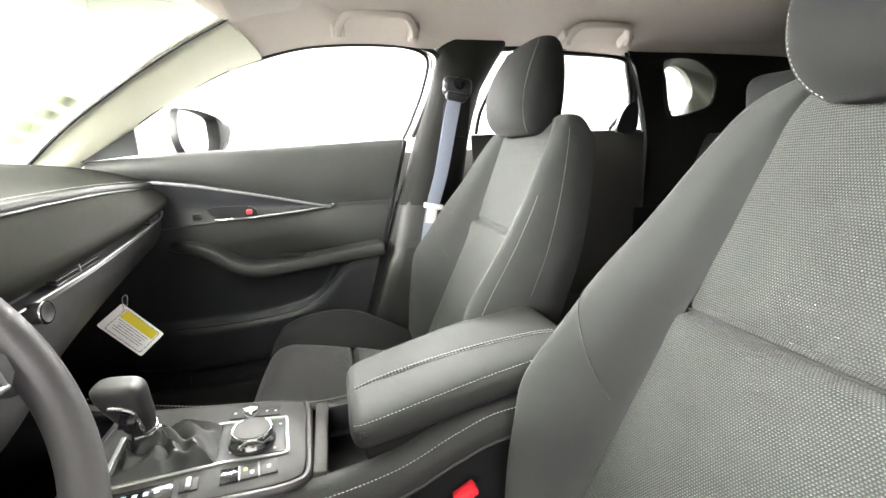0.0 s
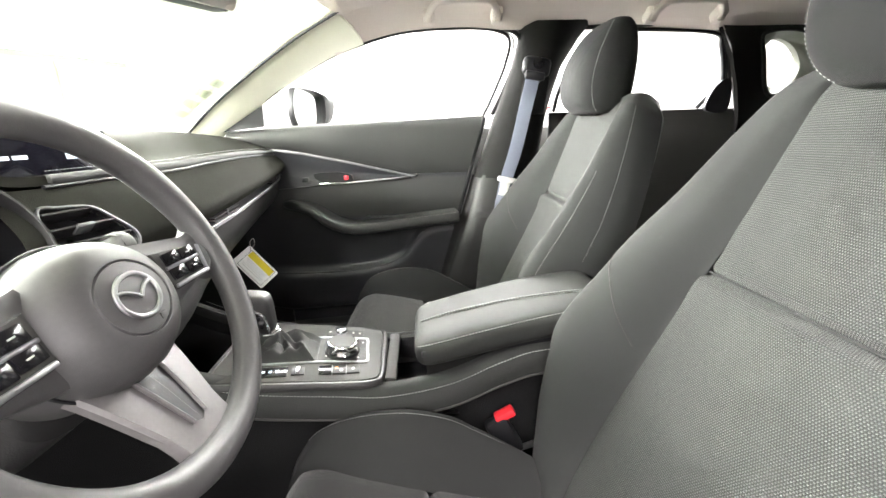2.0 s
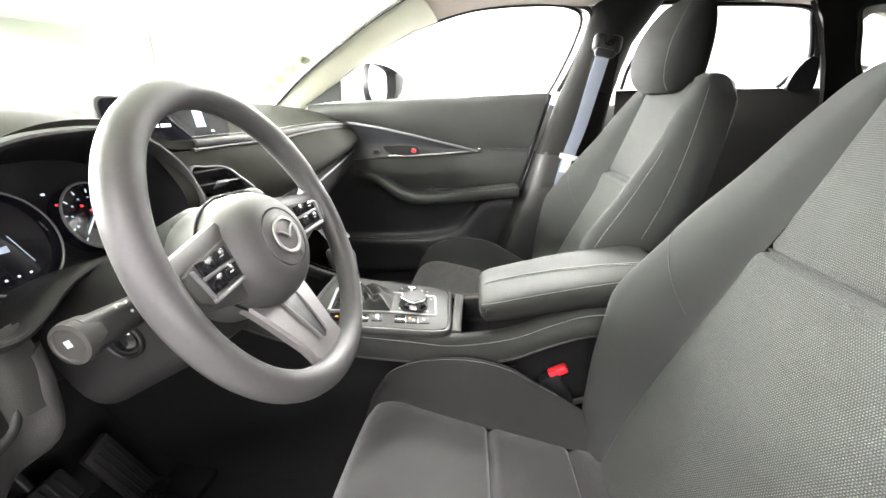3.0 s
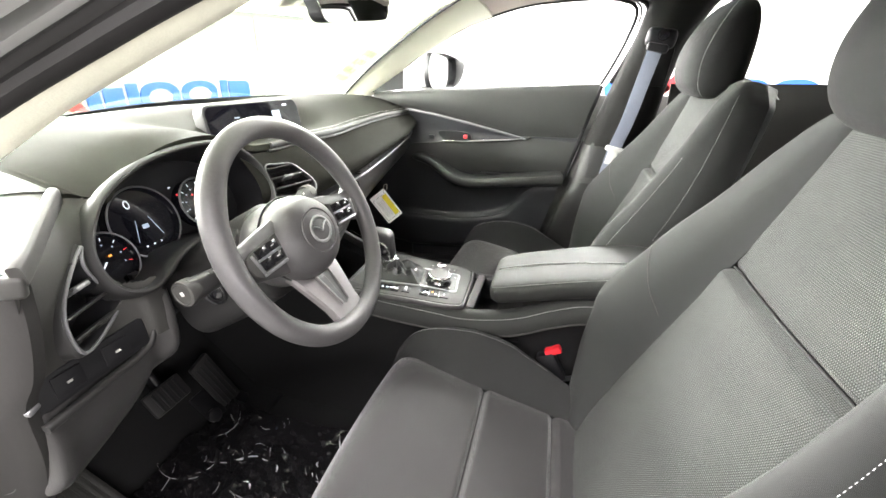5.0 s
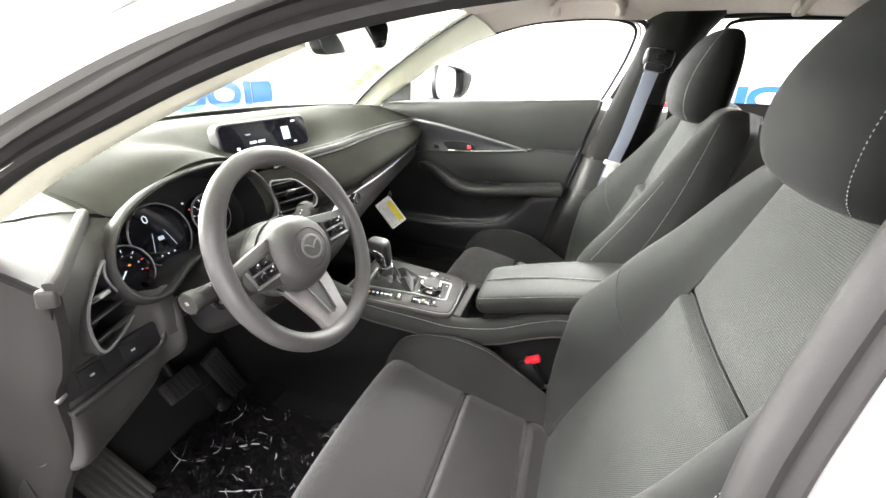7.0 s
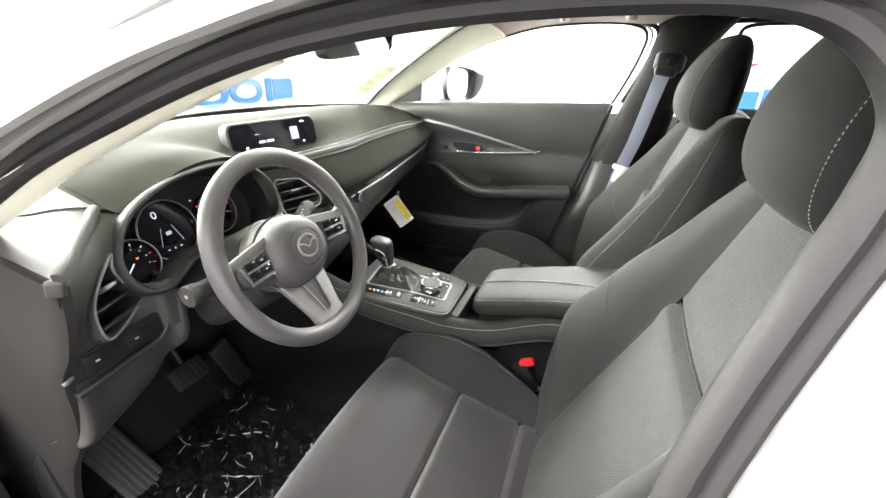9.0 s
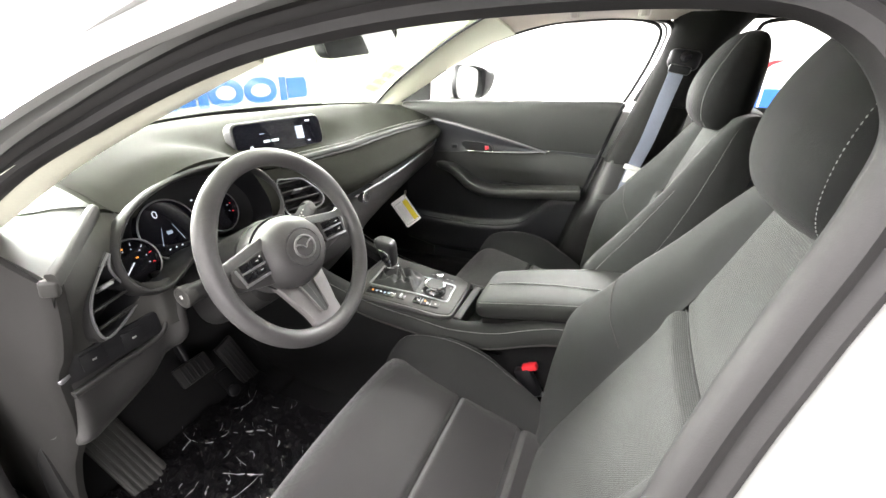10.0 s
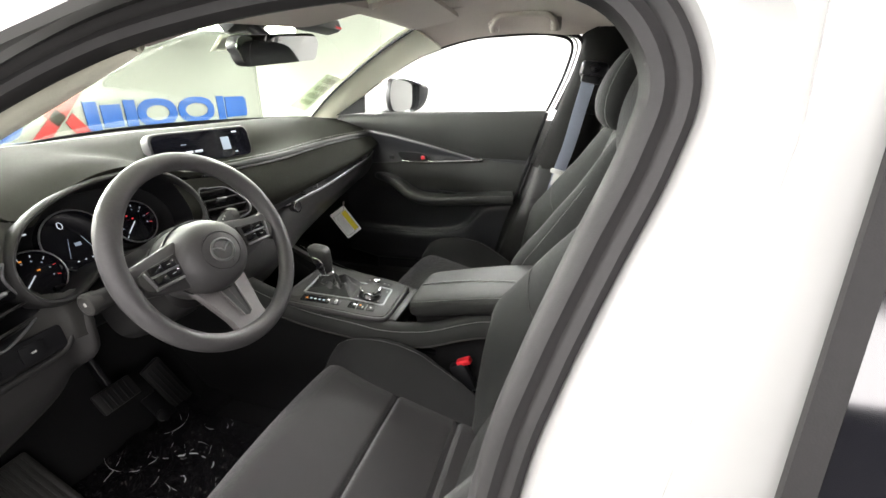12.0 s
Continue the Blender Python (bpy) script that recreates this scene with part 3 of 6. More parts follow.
def rear_edge(z):
    return interp([(0.28, -1.09), (1.13, -1.085), (1.23, -1.055), (1.33, -1.02), (1.405, -0.97)], z)


rows = [[(0.66 - 0.05 * max(0, z - 1.2), rear_edge(z) + (-2.2 - rear_edge(z)) * f, z) for z in np.linspace(0.85, 1.41, 75)] for f in np.linspace(0, 1, 140)]
bm = pierced(grid(rows), 1, 2, [embrasure])
part("rear_pillar_trim", bm, PILLAR_BLACK, body, "black rear pillar trim")
part("quarter_embrasure", grid([[(0.655, *p) for p in embrasure], [(0.668, *p) for p in embrasure], [(0.715, *p) for p in quarter], [(0.74, *p) for p in quarter]], closed_v=True), REVEAL, body, "window reveal, window light put into its olive colour")
part("embrasure_edge", sweep([(0.654, *p) for p in embrasure], round_profile(0.007, 0.006, 8), closed=True, up=(1, 0, 0)), PILLAR_BLACK, body)
g_ = part("quarter_pane", prism(quarter, 0.004, Matrix(((0, 0, 1, 0.736), (1, 0, 0, 0), (0, 1, 0, 0), (0, 0, 0, 1)))), WINDOW, body, "clear quarter window")
g_.visible_shadow = False
part("rear_pillar_return", shell([[(0.655, rear_edge(z), z), (0.70, rear_edge(z) - 0.045, z), (0.80, rear_edge(z) - 0.14, z)] for z in np.linspace(0.28, 1.40, 12)], 0.01), PILLAR_BLACK, body)
part("rear_arch_trim", shell([[(0.66, y, z) for z in np.linspace(0.26, 0.86, 5)] for y in np.linspace(-1.045, -2.2, 6)], 0.01), PILLAR_BLACK, body)
part("rear_pillar_strip", sweep(cr([(0.705, -0.985, 1.400), (0.712, -1.052, 1.325), (0.716, -1.090, 1.233), (0.72, -1.122, 1.13)], 20), rounded(0.014, 0.012, 0.004), up=(1, 0, 0)), PAINT, body, "white painted door frame edge")
part("tailgate_trim", box(1.4, 0.05, 1.0, pose(-0.02, -2.22, 0.95)), PILLAR_BLACK, body)
part("parcel_floor", box(1.3, 1.0, 0.04, pose(-0.02, -1.8, 0.75)), CARPET, body)
part("rear_side_panel", box(0.04, 1.75, 1.05, pose(-0.70, -1.35, 0.83)), PILLAR_BLACK, body)

# glass
ws = []
for k in range(13):
    f = k / 12
    a, b = Vector(cr(ws_l, 13)[k]), Vector(cr(ws_edge, 13)[k])
    row = []
    for j in range(17):
        g = j / 16
        p = a.lerp(b, g)
        bow = 1 - (2 * g - 1) ** 2
        row.append(p + Vector((0, bow * (0.30 - 0.20 * f), bow * (0.015 + 0.03 * f))))
    ws.append(row)
pane = part("windshield", shell(ws, 0.005), WINDSHIELD, body, "clear windshield, faintly green")
pane.visible_shadow = False
def liner_z(x, y):
    u = max(-1.0, min(1.0, (x + 0.02) / 0.66))
    rise = 0.045 * (1 - ((y + 0.55) / 1.1) ** 2)
    return 1.315 + (u + 1) / 2 * 0.095 + (0.07 + rise) * (1 - abs(u) ** 3.0)


rows = []
for p in ws[-1]:
    q = Vector((p.x * 1.04, 0.08, liner_z(p.x * 1.04, 0.08) - 0.006))
    a = p + Vector((0, -0.004, -0.004))
    rows.append(cr([a + Vector((0, 0.006, 0.008)), a, a.lerp(q, 0.25) + Vector((0, 0, -0.008)), a.lerp(q, 0.6) + Vector((0, 0, -0.006)), q], 11))
part("windshield_header", shell(rows, 0.005), HEADLINER, body, "pale beige header over the windshield")
base_band = [[p + Vector((0, -0.008, 0.0)) for p in r] for r in ws[:2]]
base_band = [base_band[0], [a.lerp(b, 0.55) for a, b in zip(*base_band)]]
part("windshield_base_band", shell(base_band, 0.002), DARK, body, "black band along the windshield base")


# ---- front seats ----
# along the backrest, from the cushion up: y, z, half width, half width of the middle panel, side bolster depth
BACK = [(-0.150, 0.38, 0.225, 0.120, -0.03), (-0.195, 0.465, 0.252, 0.160, 0.010), (-0.225, 0.53, 0.268, 0.182, 0.040), (-0.262, 0.60, 0.277, 0.194, 0.072), (-0.300, 0.68, 0.280, 0.195, 0.098), (-0.330, 0.745, 0.280, 0.192, 0.112),
        (-0.375, 0.845, 0.268, 0.185, 0.092), (-0.395, 0.893, 0.262, 0.177, 0.082), (-0.424, 0.97, 0.240, 0.163, 0.060), (-0.452, 1.06, 0.211, 0.148, 0.036), (-0.470, 1.12, 0.186, 0.134, 0.016), (-0.486, 1.148, 0.154, 0.110, 0.004),
        (-0.510, 1.158, 0.130, 0.085, 0.0), (-0.545, 1.152, 0.116, 0.07, -0.004), (-0.575, 1.125, 0.105, 0.06, -0.012)]
# along the cushion, from the back to the front edge and down
CUSHION = [(-0.27, 0.470, 0.235, 0.190, 0.020), (-0.16, 0.492, 0.262, 0.196, 0.055), (-0.06, 0.521, 0.276, 0.192, 0.078), (-0.01, 0.537, 0.280, 0.189, 0.086), (0.05, 0.550, 0.283, 0.192, 0.083), (0.115, 0.558, 0.284, 0.206, 0.067), (0.165, 0.556, 0.281, 0.226, 0.046), (0.205, 0.539, 0.275, 0.240, 0.018),
           (0.226, 0.515, 0.268, 0.246, 0.006), (0.238, 0.485, 0.262, 0.248, 0.002), (0.244, 0.43, 0.258, 0.25, 0.0), (0.240, 0.34, 0.252, 0.248, 0.0)]
SEAT_Y = 0.0


def seat_rows(table, n, creases, side=1):
    """Middle panel rows, rows of each side, and the line of the panel's edge."""
    fine = []
    pts = [Vector(tuple(r)) for r in table]
    for i in range(n):
        s = i / (n - 1) * (len(table) - 1)
        j = min(int(s), len(table) - 2)
        f = s - j
        b, c = pts[j], pts[j + 1]
        a = pts[j - 1] if j > 0 else b * 2 - c
        d = pts[j + 2] if j + 2 < len(pts) else c * 2 - b
        fine.append(0.5 * ((2 * b) + (c - a) * f + (2 * a - 5 * b + 4 * c - d) * f * f + (3 * b - a - 3 * c + d) * f ** 3))
    mid, left, right = [], [], []
    hold = None
    for i, r in enumerate(fine):
        t = (fine[min(i + 1, n - 1)] - fine[max(i - 1, 0)])
        ty, tz = t[0], t[1]
        ln = math.hypot(ty, tz)
        ny, nz = side * tz / ln, -side * ty / ln
        y, z, w, p, b = r
        dip = 0.0
        for cy, cz, step in creases:
            s = ((y - cy) * ty + (z - cz) * tz) / ln
            off = abs((y - cy) * ny + (z - cz) * nz)
            if off < 0.05:
                dip += -0.018 * math.exp(-s * s / 0.00004) + step * 0.009 * math.exp(-((s + 0.013) ** 2) / (0.0012 if s < -0.013 else 0.00014)) - step * 0.007 * math.exp(-((s - 0.02) ** 2) / 0.0009)
        row = []
        for k in range(25):
            u = -1 + k / 12
            d = 0.010 * (1 - u * u) - 0.006 * max(0, abs(u) - 0.9) * 10 * 0.6 + dip * (1 if abs(u) < 0.97 else 0.6)
            row.append((p * u, y + ny * d, z + nz * d))
        mid.append(row)
        prof = cr([(p, -0.006, 0), (p + 0.006, 0.004, 0), (p + (w - p) * 0.30, b * 0.60, 0), (p + (w - p) * 0.62, b * 0.97, 0), (w - 0.016, b * 0.98, 0), (w - 0.002, b * 0.72 - 0.004, 0), (w + 0.004, b * 0.2 - 0.012, 0), (w + 0.002, -0.04, 0), (w - 0.012, -0.085, 0)], 26)
        if side > 0 and z > 1.10:   # over the shoulder the sides keep facing forward and end in one upright back edge
            hold = hold or (ny, nz)
            ny, nz = hold
            thin = max(0.03, min(1.0, (y + 0.568) / 0.095))
            prof = [(q[0], q[1] * (thin if q[1] < 0 else 1.0)) for q in prof]
        right.append([(q[0], y + ny * q[1], z + nz * q[1]) for q in prof])
        left.append([(-q[0], y + ny * q[1], z + nz * q[1]) for q in prof])
    return mid, left, right


def front_seat(xc, label):
    st = thing("front_seat", (xc, 0, 0.30), label, "car seat", "front seats")

    def shift(rows):
        return [[(p[0] + xc, p[1] + SEAT_Y, p[2]) for p in r] for r in rows]

    mid, left, right = seat_rows(BACK, 240, [(-0.395, 0.893, 1.0)])
    top = next(i for i, r in enumerate(mid) if r[12][2] > 1.135)
    part("backrest_panel", grid(shift(mid[:top + 1])), MESH, st, "grey woven mesh cloth panel")
    # A dark strip along the crease stands in for the shade inside it.
    ci = min(range(len(mid)), key=lambda i: math.hypot(mid[i][12][1] + 0.409, mid[i][12][2] - 0.887))
    part("crease_shade", sweep([(p[0] + xc, p[1] + 0.006, p[2] + 0.001) for p in mid[ci]], round_profile(0.0016, 0.0016, 8)), CLOTH_DARK, st, "dark strip standing for shade in the backrest crease")
    part("backrest_yoke", grid(shift(mid[top:])), CLOTH, st)
    part("backrest_bolster", grid(shift(left)), CLOTH, st)
    part("backrest_bolster", grid(shift(right)), CLOTH, st)
    shell_rows = []
    for l, r in zip(left[10:-1:3], right[10:-1:3]):
        a, b = Vector(l[-1]), Vector(r[-1])
        back = Vector((0, -0.04, -0.012))
        shell_rows.append(cr([a, a * 0.8 + b * 0.2 + back, a * 0.5 + b * 0.5 + back * 1.2, a * 0.2 + b * 0.8 + back, b], 11))
    part("back_shell", grid(shift(shell_rows)), HARD, st, "dark plastic seat back")
    cm, cl, crr = seat_rows(CUSHION, 200, [(-0.01, 0.537, 0.3), (-0.16, 0.492, 0.3)], -1)
    part("cushion_panel", grid(shift(cm)), MESH_FINE, st, "grey woven cloth cushion panel")
    part("cushion_bolster", grid(shift(cl)), CLOTH_DARK, st)
    part("cushion_bolster", grid(shift(crr)), CLOTH_DARK, st)
    # seams
    for rows in (left, right):
        line = [Vector(r[15]) + Vector((0, 0.0010, 0.0004)) for r in rows if 0.56 < r[15][2] < 1.00]
        part("seam", stitches([(p.x + xc, p.y, p.z) for p in line], 0.0028, 0.0022, 0.0004), THREAD, st)
        line = [Vector(r[19]) + Vector((0, 0.0010, 0.0004)) for r in rows if 0.80 < r[19][2] < 1.13]
        part("seam", stitches([(p.x + xc, p.y, p.z) for p in line], 0.0028, 0.0022, 0.0004), THREAD, st)
    for rows in (right,):
        line = []
        for k in range(22):
            f = k / 21
            r = rows[int(132 - 44 * f ** 0.8)]
            line.append(Vector(r[min(25, int(4 + 15 * (1 - f)))]) + Vector((xc, 0.0006, 0)))
        part("seam_line", sweep(cr(line[::3], 40), round_profile(0.0008, 0.0008, 6)), SOFT, st)
    for rows in (cl, crr):
        line = [Vector(r[10]) + Vector((0, 0, 0.0010)) for r in rows if -0.14 < r[10][1] < 0.20]
        part("seam", stitches([(p.x + xc, p.y, p.z) for p in line], 0.0028, 0.0022, 0.0004), THREAD, st)
    # head restraint
    hr = []
    for z, w, d, y in ((1.126, 0.075, 0.024, -0.474), (1.131, 0.098, 0.044, -0.470), (1.150, 0.115, 0.060, -0.464), (1.18, 0.126, 0.068, -0.461), (1.22, 0.130, 0.069, -0.463), (1.26, 0.127, 0.063, -0.470), (1.295, 0.117, 0.052, -0.479), (1.320, 0.103, 0.040, -0.486), (1.337, 0.08, 0.026, -0.491), (1.344, 0.045, 0.012, -0.494)):
        ring = []
        for k in range(40):
            a = 2 * math_pi * k / 40
            z_ = z - 0.011
            ca, sa = math.cos(a), math.sin(a)
            e = 2 / 2.8
            ring.append((xc + w * math.copysign(abs(ca) ** e, ca), y + d * math.copysign(abs(sa) ** e, sa), z_))
        hr.append(ring)
    hh = cr([[c for p in r for c in p] for r in hr], 40)
    hr = [[tuple(v[i:i + 3]) for i in range(0, 120, 3)] for v in hh]
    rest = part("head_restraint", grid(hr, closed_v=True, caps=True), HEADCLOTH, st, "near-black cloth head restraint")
    for k in (4, 16):
        part("seam", stitches([Vector(r[k]) * 1.0 + Vector((0, 0.0012, 0)) for r in hr[5:36]], 0.0028, 0.0022, 0.0004), THREAD, rest)
    for sx in (-0.06, 0.06):
        part("post", sweep([(xc + sx, -0.485, 1.10), (xc + sx, -0.478, 1.16)], round_profile(0.007)), CHROME, st, "chrome head restraint post")
    # base and side covers
    part("seat_base", box(0.44, 0.44, 0.10, pose(xc, 0.0, 0.37), 0.015), DARK, st)
    for sx in (-1, 1):
        part("side_cover", prism(cr([(-0.30, 0.33), (0.20, 0.33), (0.235, 0.38), (0.20, 0.43), (-0.05, 0.45), (-0.22, 0.47), (-0.31, 0.50), (-0.33, 0.42)], 40, True), 0.03, Matrix(((0, 0, 1, xc + sx * 0.262 - 0.015), (1, 0, 0, 0), (0, 1, 0, 0), (0, 0, 0, 1))), 0.006), HARD, st, "dark plastic side cover")
        part("rail", box(0.05, 0.60, 0.05, pose(xc + sx * 0.19, -0.02, 0.295), 0.005), DARK, st)
    part("hinge_bracket", box(0.006, 0.075, 0.012, pose(xc + (0.293 if xc < 0 else -0.293), -0.175, 0.512, -18), 0.002), SATIN, st, "bare metal hinge bracket")
    return st


front_seat(-0.415, "grey cloth driver seat with woven middle panel")
front_seat(0.355, "grey cloth passenger seat with woven middle panel")

# ---- steering wheel ----
WC, WT = Vector((-0.413, 0.253, 0.954)), 23.9
WM = pose(*WC, 90 - WT, 0, 0)   # local z points to the driver, y up the wheel
wheel = thing("steering_wheel", WC, "dark grey three-spoke steering wheel with button pads", "steering wheel")


def wheel_part(name, bm, mat, label="", parent=None):
    bmesh.ops.transform(bm, matrix=WM, verts=bm.verts)
    return part(name, bm, mat, parent or wheel, label)


def rim_profile(f):
    """Thicker where the thumbs rest and where the spokes run in."""
    k = 1.0
    for at, more, wide in ((32, 0.13, 17), (148, 0.13, 17), (0, 0.06, 12), (180, 0.06, 12), (270, 0.05, 16)):
        off = (f * 360 - at + 180) % 360 - 180
        k += more * math.exp(-(off / wide) ** 2)
    return [(0.0160 * k * math.cos(a), 0.0152 * (0.5 + 0.5 * k) * math.sin(a)) for a in np.linspace(0, 2 * math_pi, 18, endpoint=False)]


rim = [(0.166 * math.cos(a), 0.166 * math.sin(a), 0.0) for a in np.linspace(0, 2 * math_pi, 121)[:-1]]
wheel_part("rim", sweep(rim, rim_profile, closed=True), WHEELSKIN, "thick dark grey wheel rim")
hub = [(0.070, -0.085), (0.082, -0.070), (0.084, -0.040), (0.081, -0.020), (0.0755, -0.005), (0.067, 0.006), (0.056, 0.0135), (0.0455, 0.0170), (0.0425, 0.0172), (0.0412, 0.0152), (0.0398, 0.0172), (0.02, 0.0195), (0.001, 0.0205)]
bm = lathe(hub, 56)
for v in bm.verts:
    v.co.x *= 0.95
    v.co.y = v.co.y * (0.80 if v.co.y > 0 else 0.84) - 0.005
wheel_part("hub", bm, WHEELSKIN, "padded wheel hub")
wheel_part("hub_groove", sweep([(0.0795 * math.cos(a), 0.0690 * math.sin(a) - 0.006, -0.030) for a in np.linspace(0, 2 * math_pi, 61)[:-1]], round_profile(0.0016, 0.0012, 6), closed=True), DARK)
wheel_part("emblem", joined(sweep([(0.0235 * math.cos(a), 0.0195 * math.sin(a) - 0.005, 0.0205) for a in np.linspace(0, 2 * math_pi, 49)[:-1]], round_profile(0.0024, 0.0016, 8), closed=True),
                            sweep(cr([(-0.021, 0.003, 0.0208), (-0.012, 0.001, 0.0215), (-0.004, -0.004, 0.0218), (0.0, -0.0075, 0.0218), (0.004, -0.004, 0.0218), (0.012, 0.001, 0.0215), (0.021, 0.003, 0.0208)], 26), round_profile(0.0017, 0.0014, 8))), EMBLEM, "dull chrome oval ring emblem")
wheel_part("bag_mark", box(0.010, 0.006, 0.0006, pose(0.014, -0.031, 0.0180, 6, 4, 0), 0.0002), WHEELSKIN)
for sx in (-1, 1):
    rows = []
    for u in np.linspace(0, 1, 13):
        x = sx * (0.055 + u * 0.104)
        hw = 0.043 - 0.022 * u + 0.014 * max(0, u - 0.75) ** 2 * 16
        cy = -0.002 + 0.004 * u
        ring_ = []
        for a in np.linspace(0, 2 * math_pi, 20, endpoint=False):
            ca, sa = math.cos(a), math.sin(a)
            ring_.append((x, cy + hw * math.copysign(abs(sa) ** 0.75, sa), -0.014 + 0.013 * math.copysign(abs(ca) ** 0.6, ca) - 0.006 * (1 - u) + 0.004 * sa))
        rows.append(ring_)
    wheel_part("spoke", grid(rows, closed_v=True, caps=True), WHEELSKIN)
    PM = pose(sx * 0.110, -0.002, -0.0015, 0, -5 * sx, -4 * sx)
    pill = [(sx * x, y) for x, y in ((-0.042, 0.021), (0.020, 0.0175), (0.032, 0.014), (0.037, 0.004), (0.034, -0.010), (0.024, -0.0185), (-0.030, -0.0225), (-0.036, -0.020))]
    pad = wheel_part("button_pad", prism(pill if sx > 0 else pill[::-1], 0.005, PM, 0.002), SOFT, "dark grey button frame")
    for k in range(2):
        for q in range(2):
            wheel_part("button", box(0.0235, 0.0135, 0.004, PM @ pose(sx * (-0.021 + 0.0250 * q), 0.0105 - k * 0.0165, 0.0052, 0, 0, 3 * sx), 0.0015), GLOSSB, "", pad)
        wheel_part("mark", box(0.006, 0.0012, 0.0006, PM @ pose(sx * (0.004 if sx > 0 else -0.020), 0.0105 - k * 0.0165, 0.0074)), BELTGREY, "", pad)
    wheel_part("pad_divider", box(0.052, 0.0034, 0.0045, PM @ pose(sx * -0.009, 0.0022, 0.0054, 0, 0, 3 * sx), 0.001), SATIN_DARK, "", pad)
    wheel_part("pad_edge", box(0.056, 0.0045, 0.0045, PM @ pose(sx * -0.006, -0.0175, 0.0050, 0, 0, 3 * sx), 0.0014), SATIN, "satin silver edge", pad)
    wheel_part("pad_edge", box(0.0045, 0.032, 0.0045, PM @ pose(sx * 0.0215, -0.001, 0.0050, 0, 0, -10 * sx), 0.0014), SATIN_DARK, "satin grey edge", pad)
rows = []
for f in np.linspace(0, 1, 9):
    y = -0.048 - 0.104 * f
    hw = 0.060 - 0.028 * f + 0.006 * max(0, f - 0.8) * 5
    rows.append([(x, y, -0.034 + 0.030 * f ** 0.8 + zz) for x, zz in ((-hw, -0.008), (-hw, 0.000), (-hw + 0.003, 0.004), (0, 0.005), (hw - 0.003, 0.004), (hw, 0.000), (hw, -0.008), (0, -0.009))])
lower = wheel_part("lower_spoke", grid(rows, closed_v=True, caps=True), SPOKE, "satin grey lower spoke")
slot = [(-0.018, -0.052), (-0.014, -0.090), (-0.008, -0.130), (0.0, -0.134), (0.008, -0.130), (0.014, -0.090), (0.018, -0.052)]
wheel_part("slot", grid([[(x * k, y, -0.034 + 0.030 * max(0, (-0.048 - y) / 0.104) ** 0.8 + 0.0058) for x, y in slot] for k in (1.0, 0.5, 0.02)]), DARK, "dark slot in the spoke", lower)
for sx in (-1, 1):
    wheel_part("slot_edge", sweep(cr([(sx * x, y, -0.034 + 0.030 * ((-0.048 - y) / 0.104) ** 0.8 + 0.0062) for x, y in ((0.020, -0.056), (0.0155, -0.090), (0.0095, -0.130))], 12), round_profile(0.0022, 0.0022, 8)), SPOKE, "", lower)
wheel_part("column", lathe([(0.055, -0.20), (0.062, -0.12), (0.066, -0.07), (0.05, -0.05), (0.02, -0.05)], 32), HARD, "dark column cover")
shroud = []
for z, w, lo, hi in ((-0.075, 0.060, -0.070, 0.045), (-0.082, 0.068, -0.082, 0.052), (-0.14, 0.074, -0.095, 0.055), (-0.25, 0.080, -0.105, 0.055)):
    shroud.append([(w * math.copysign(abs(math.cos(a)) ** 0.6, math.cos(a)), (lo + hi) / 2 + (hi - lo) / 2 * math.copysign(abs(math.sin(a)) ** 0.6, math.sin(a)), z) for a in np.linspace(0, 2 * math_pi, 32, endpoint=False)])
wheel_part("column_shroud", grid(shroud, closed_v=True, caps=True), HARD, "dark grey column shroud")

KEY = pose(-0.4885, 0.387, 0.863, 0, -90, 0)
button = part("start_button", lathe([(0.021, -0.006), (0.021, 0.003), (0.0195, 0.0045), (0.0175, 0.003), (0.0168, -0.003), (0.001, -0.004)], 36, KEY), DARK, wheel, "round black button with a raised rim")
part("cap", lathe([(0.0135, -0.004), (0.0130, 0.0015), (0.0095, 0.0042), (0.001, 0.0052)], 30, KEY), GLOSSB, button)


def stalk(sx):
    e, up_ = (0.168, 0.0) if sx < 0 else (0.150, 0.045)
    s_ = wheel_part("stalk", sweep([(sx * 0.05, 0.002 + up_ * 0.3, -0.080), (sx * 0.11, 0.0 + up_ * 0.75, -0.082), (sx * e, 0.002 + up_, -0.085)], lambda f: rounded(0.020 + 0.012 * f, 0.024 + 0.008 * f, 0.009), up=(0, 0, 1)), HARD, "column stalk with white marks")
    wheel_part("end_cap", lathe([(0.017, -0.014), (0.0185, -0.002), (0.0175, 0.003), (0.014, 0.004), (0.013, 0.003), (0.001, 0.003)], 28, pose(sx * (e + 0.004), 0.002 + up_, -0.085, 0, 90 * sx, 0)), SOFT, "", s_)
    wheel_part("mark", box(0.005, 0.006, 0.001, pose(sx * (e + 0.0075), 0.003 + up_, -0.085, 0, 90 * sx, 0)), BELTGREY, "", s_)
    for k in range(8):
        wheel_part("mark", box(0.0022, 0.0022, 0.001, pose(sx * (e - 0.056 + 0.009 * (k // 2)), 0.011 + up_ * (0.6 + 0.05 * k) - 0.009 * (k % 2), -0.0655 - 0.0015 * (k // 2), 0, 0, 20)), BELTGREY, "", s_)


stalk(-1)
stalk(1)

# ---- dashboard ----
dash = thing("dashboard", (0, 0.6, 0.7), "dark grey soft dashboard with a stitched passenger pad", "dashboard")


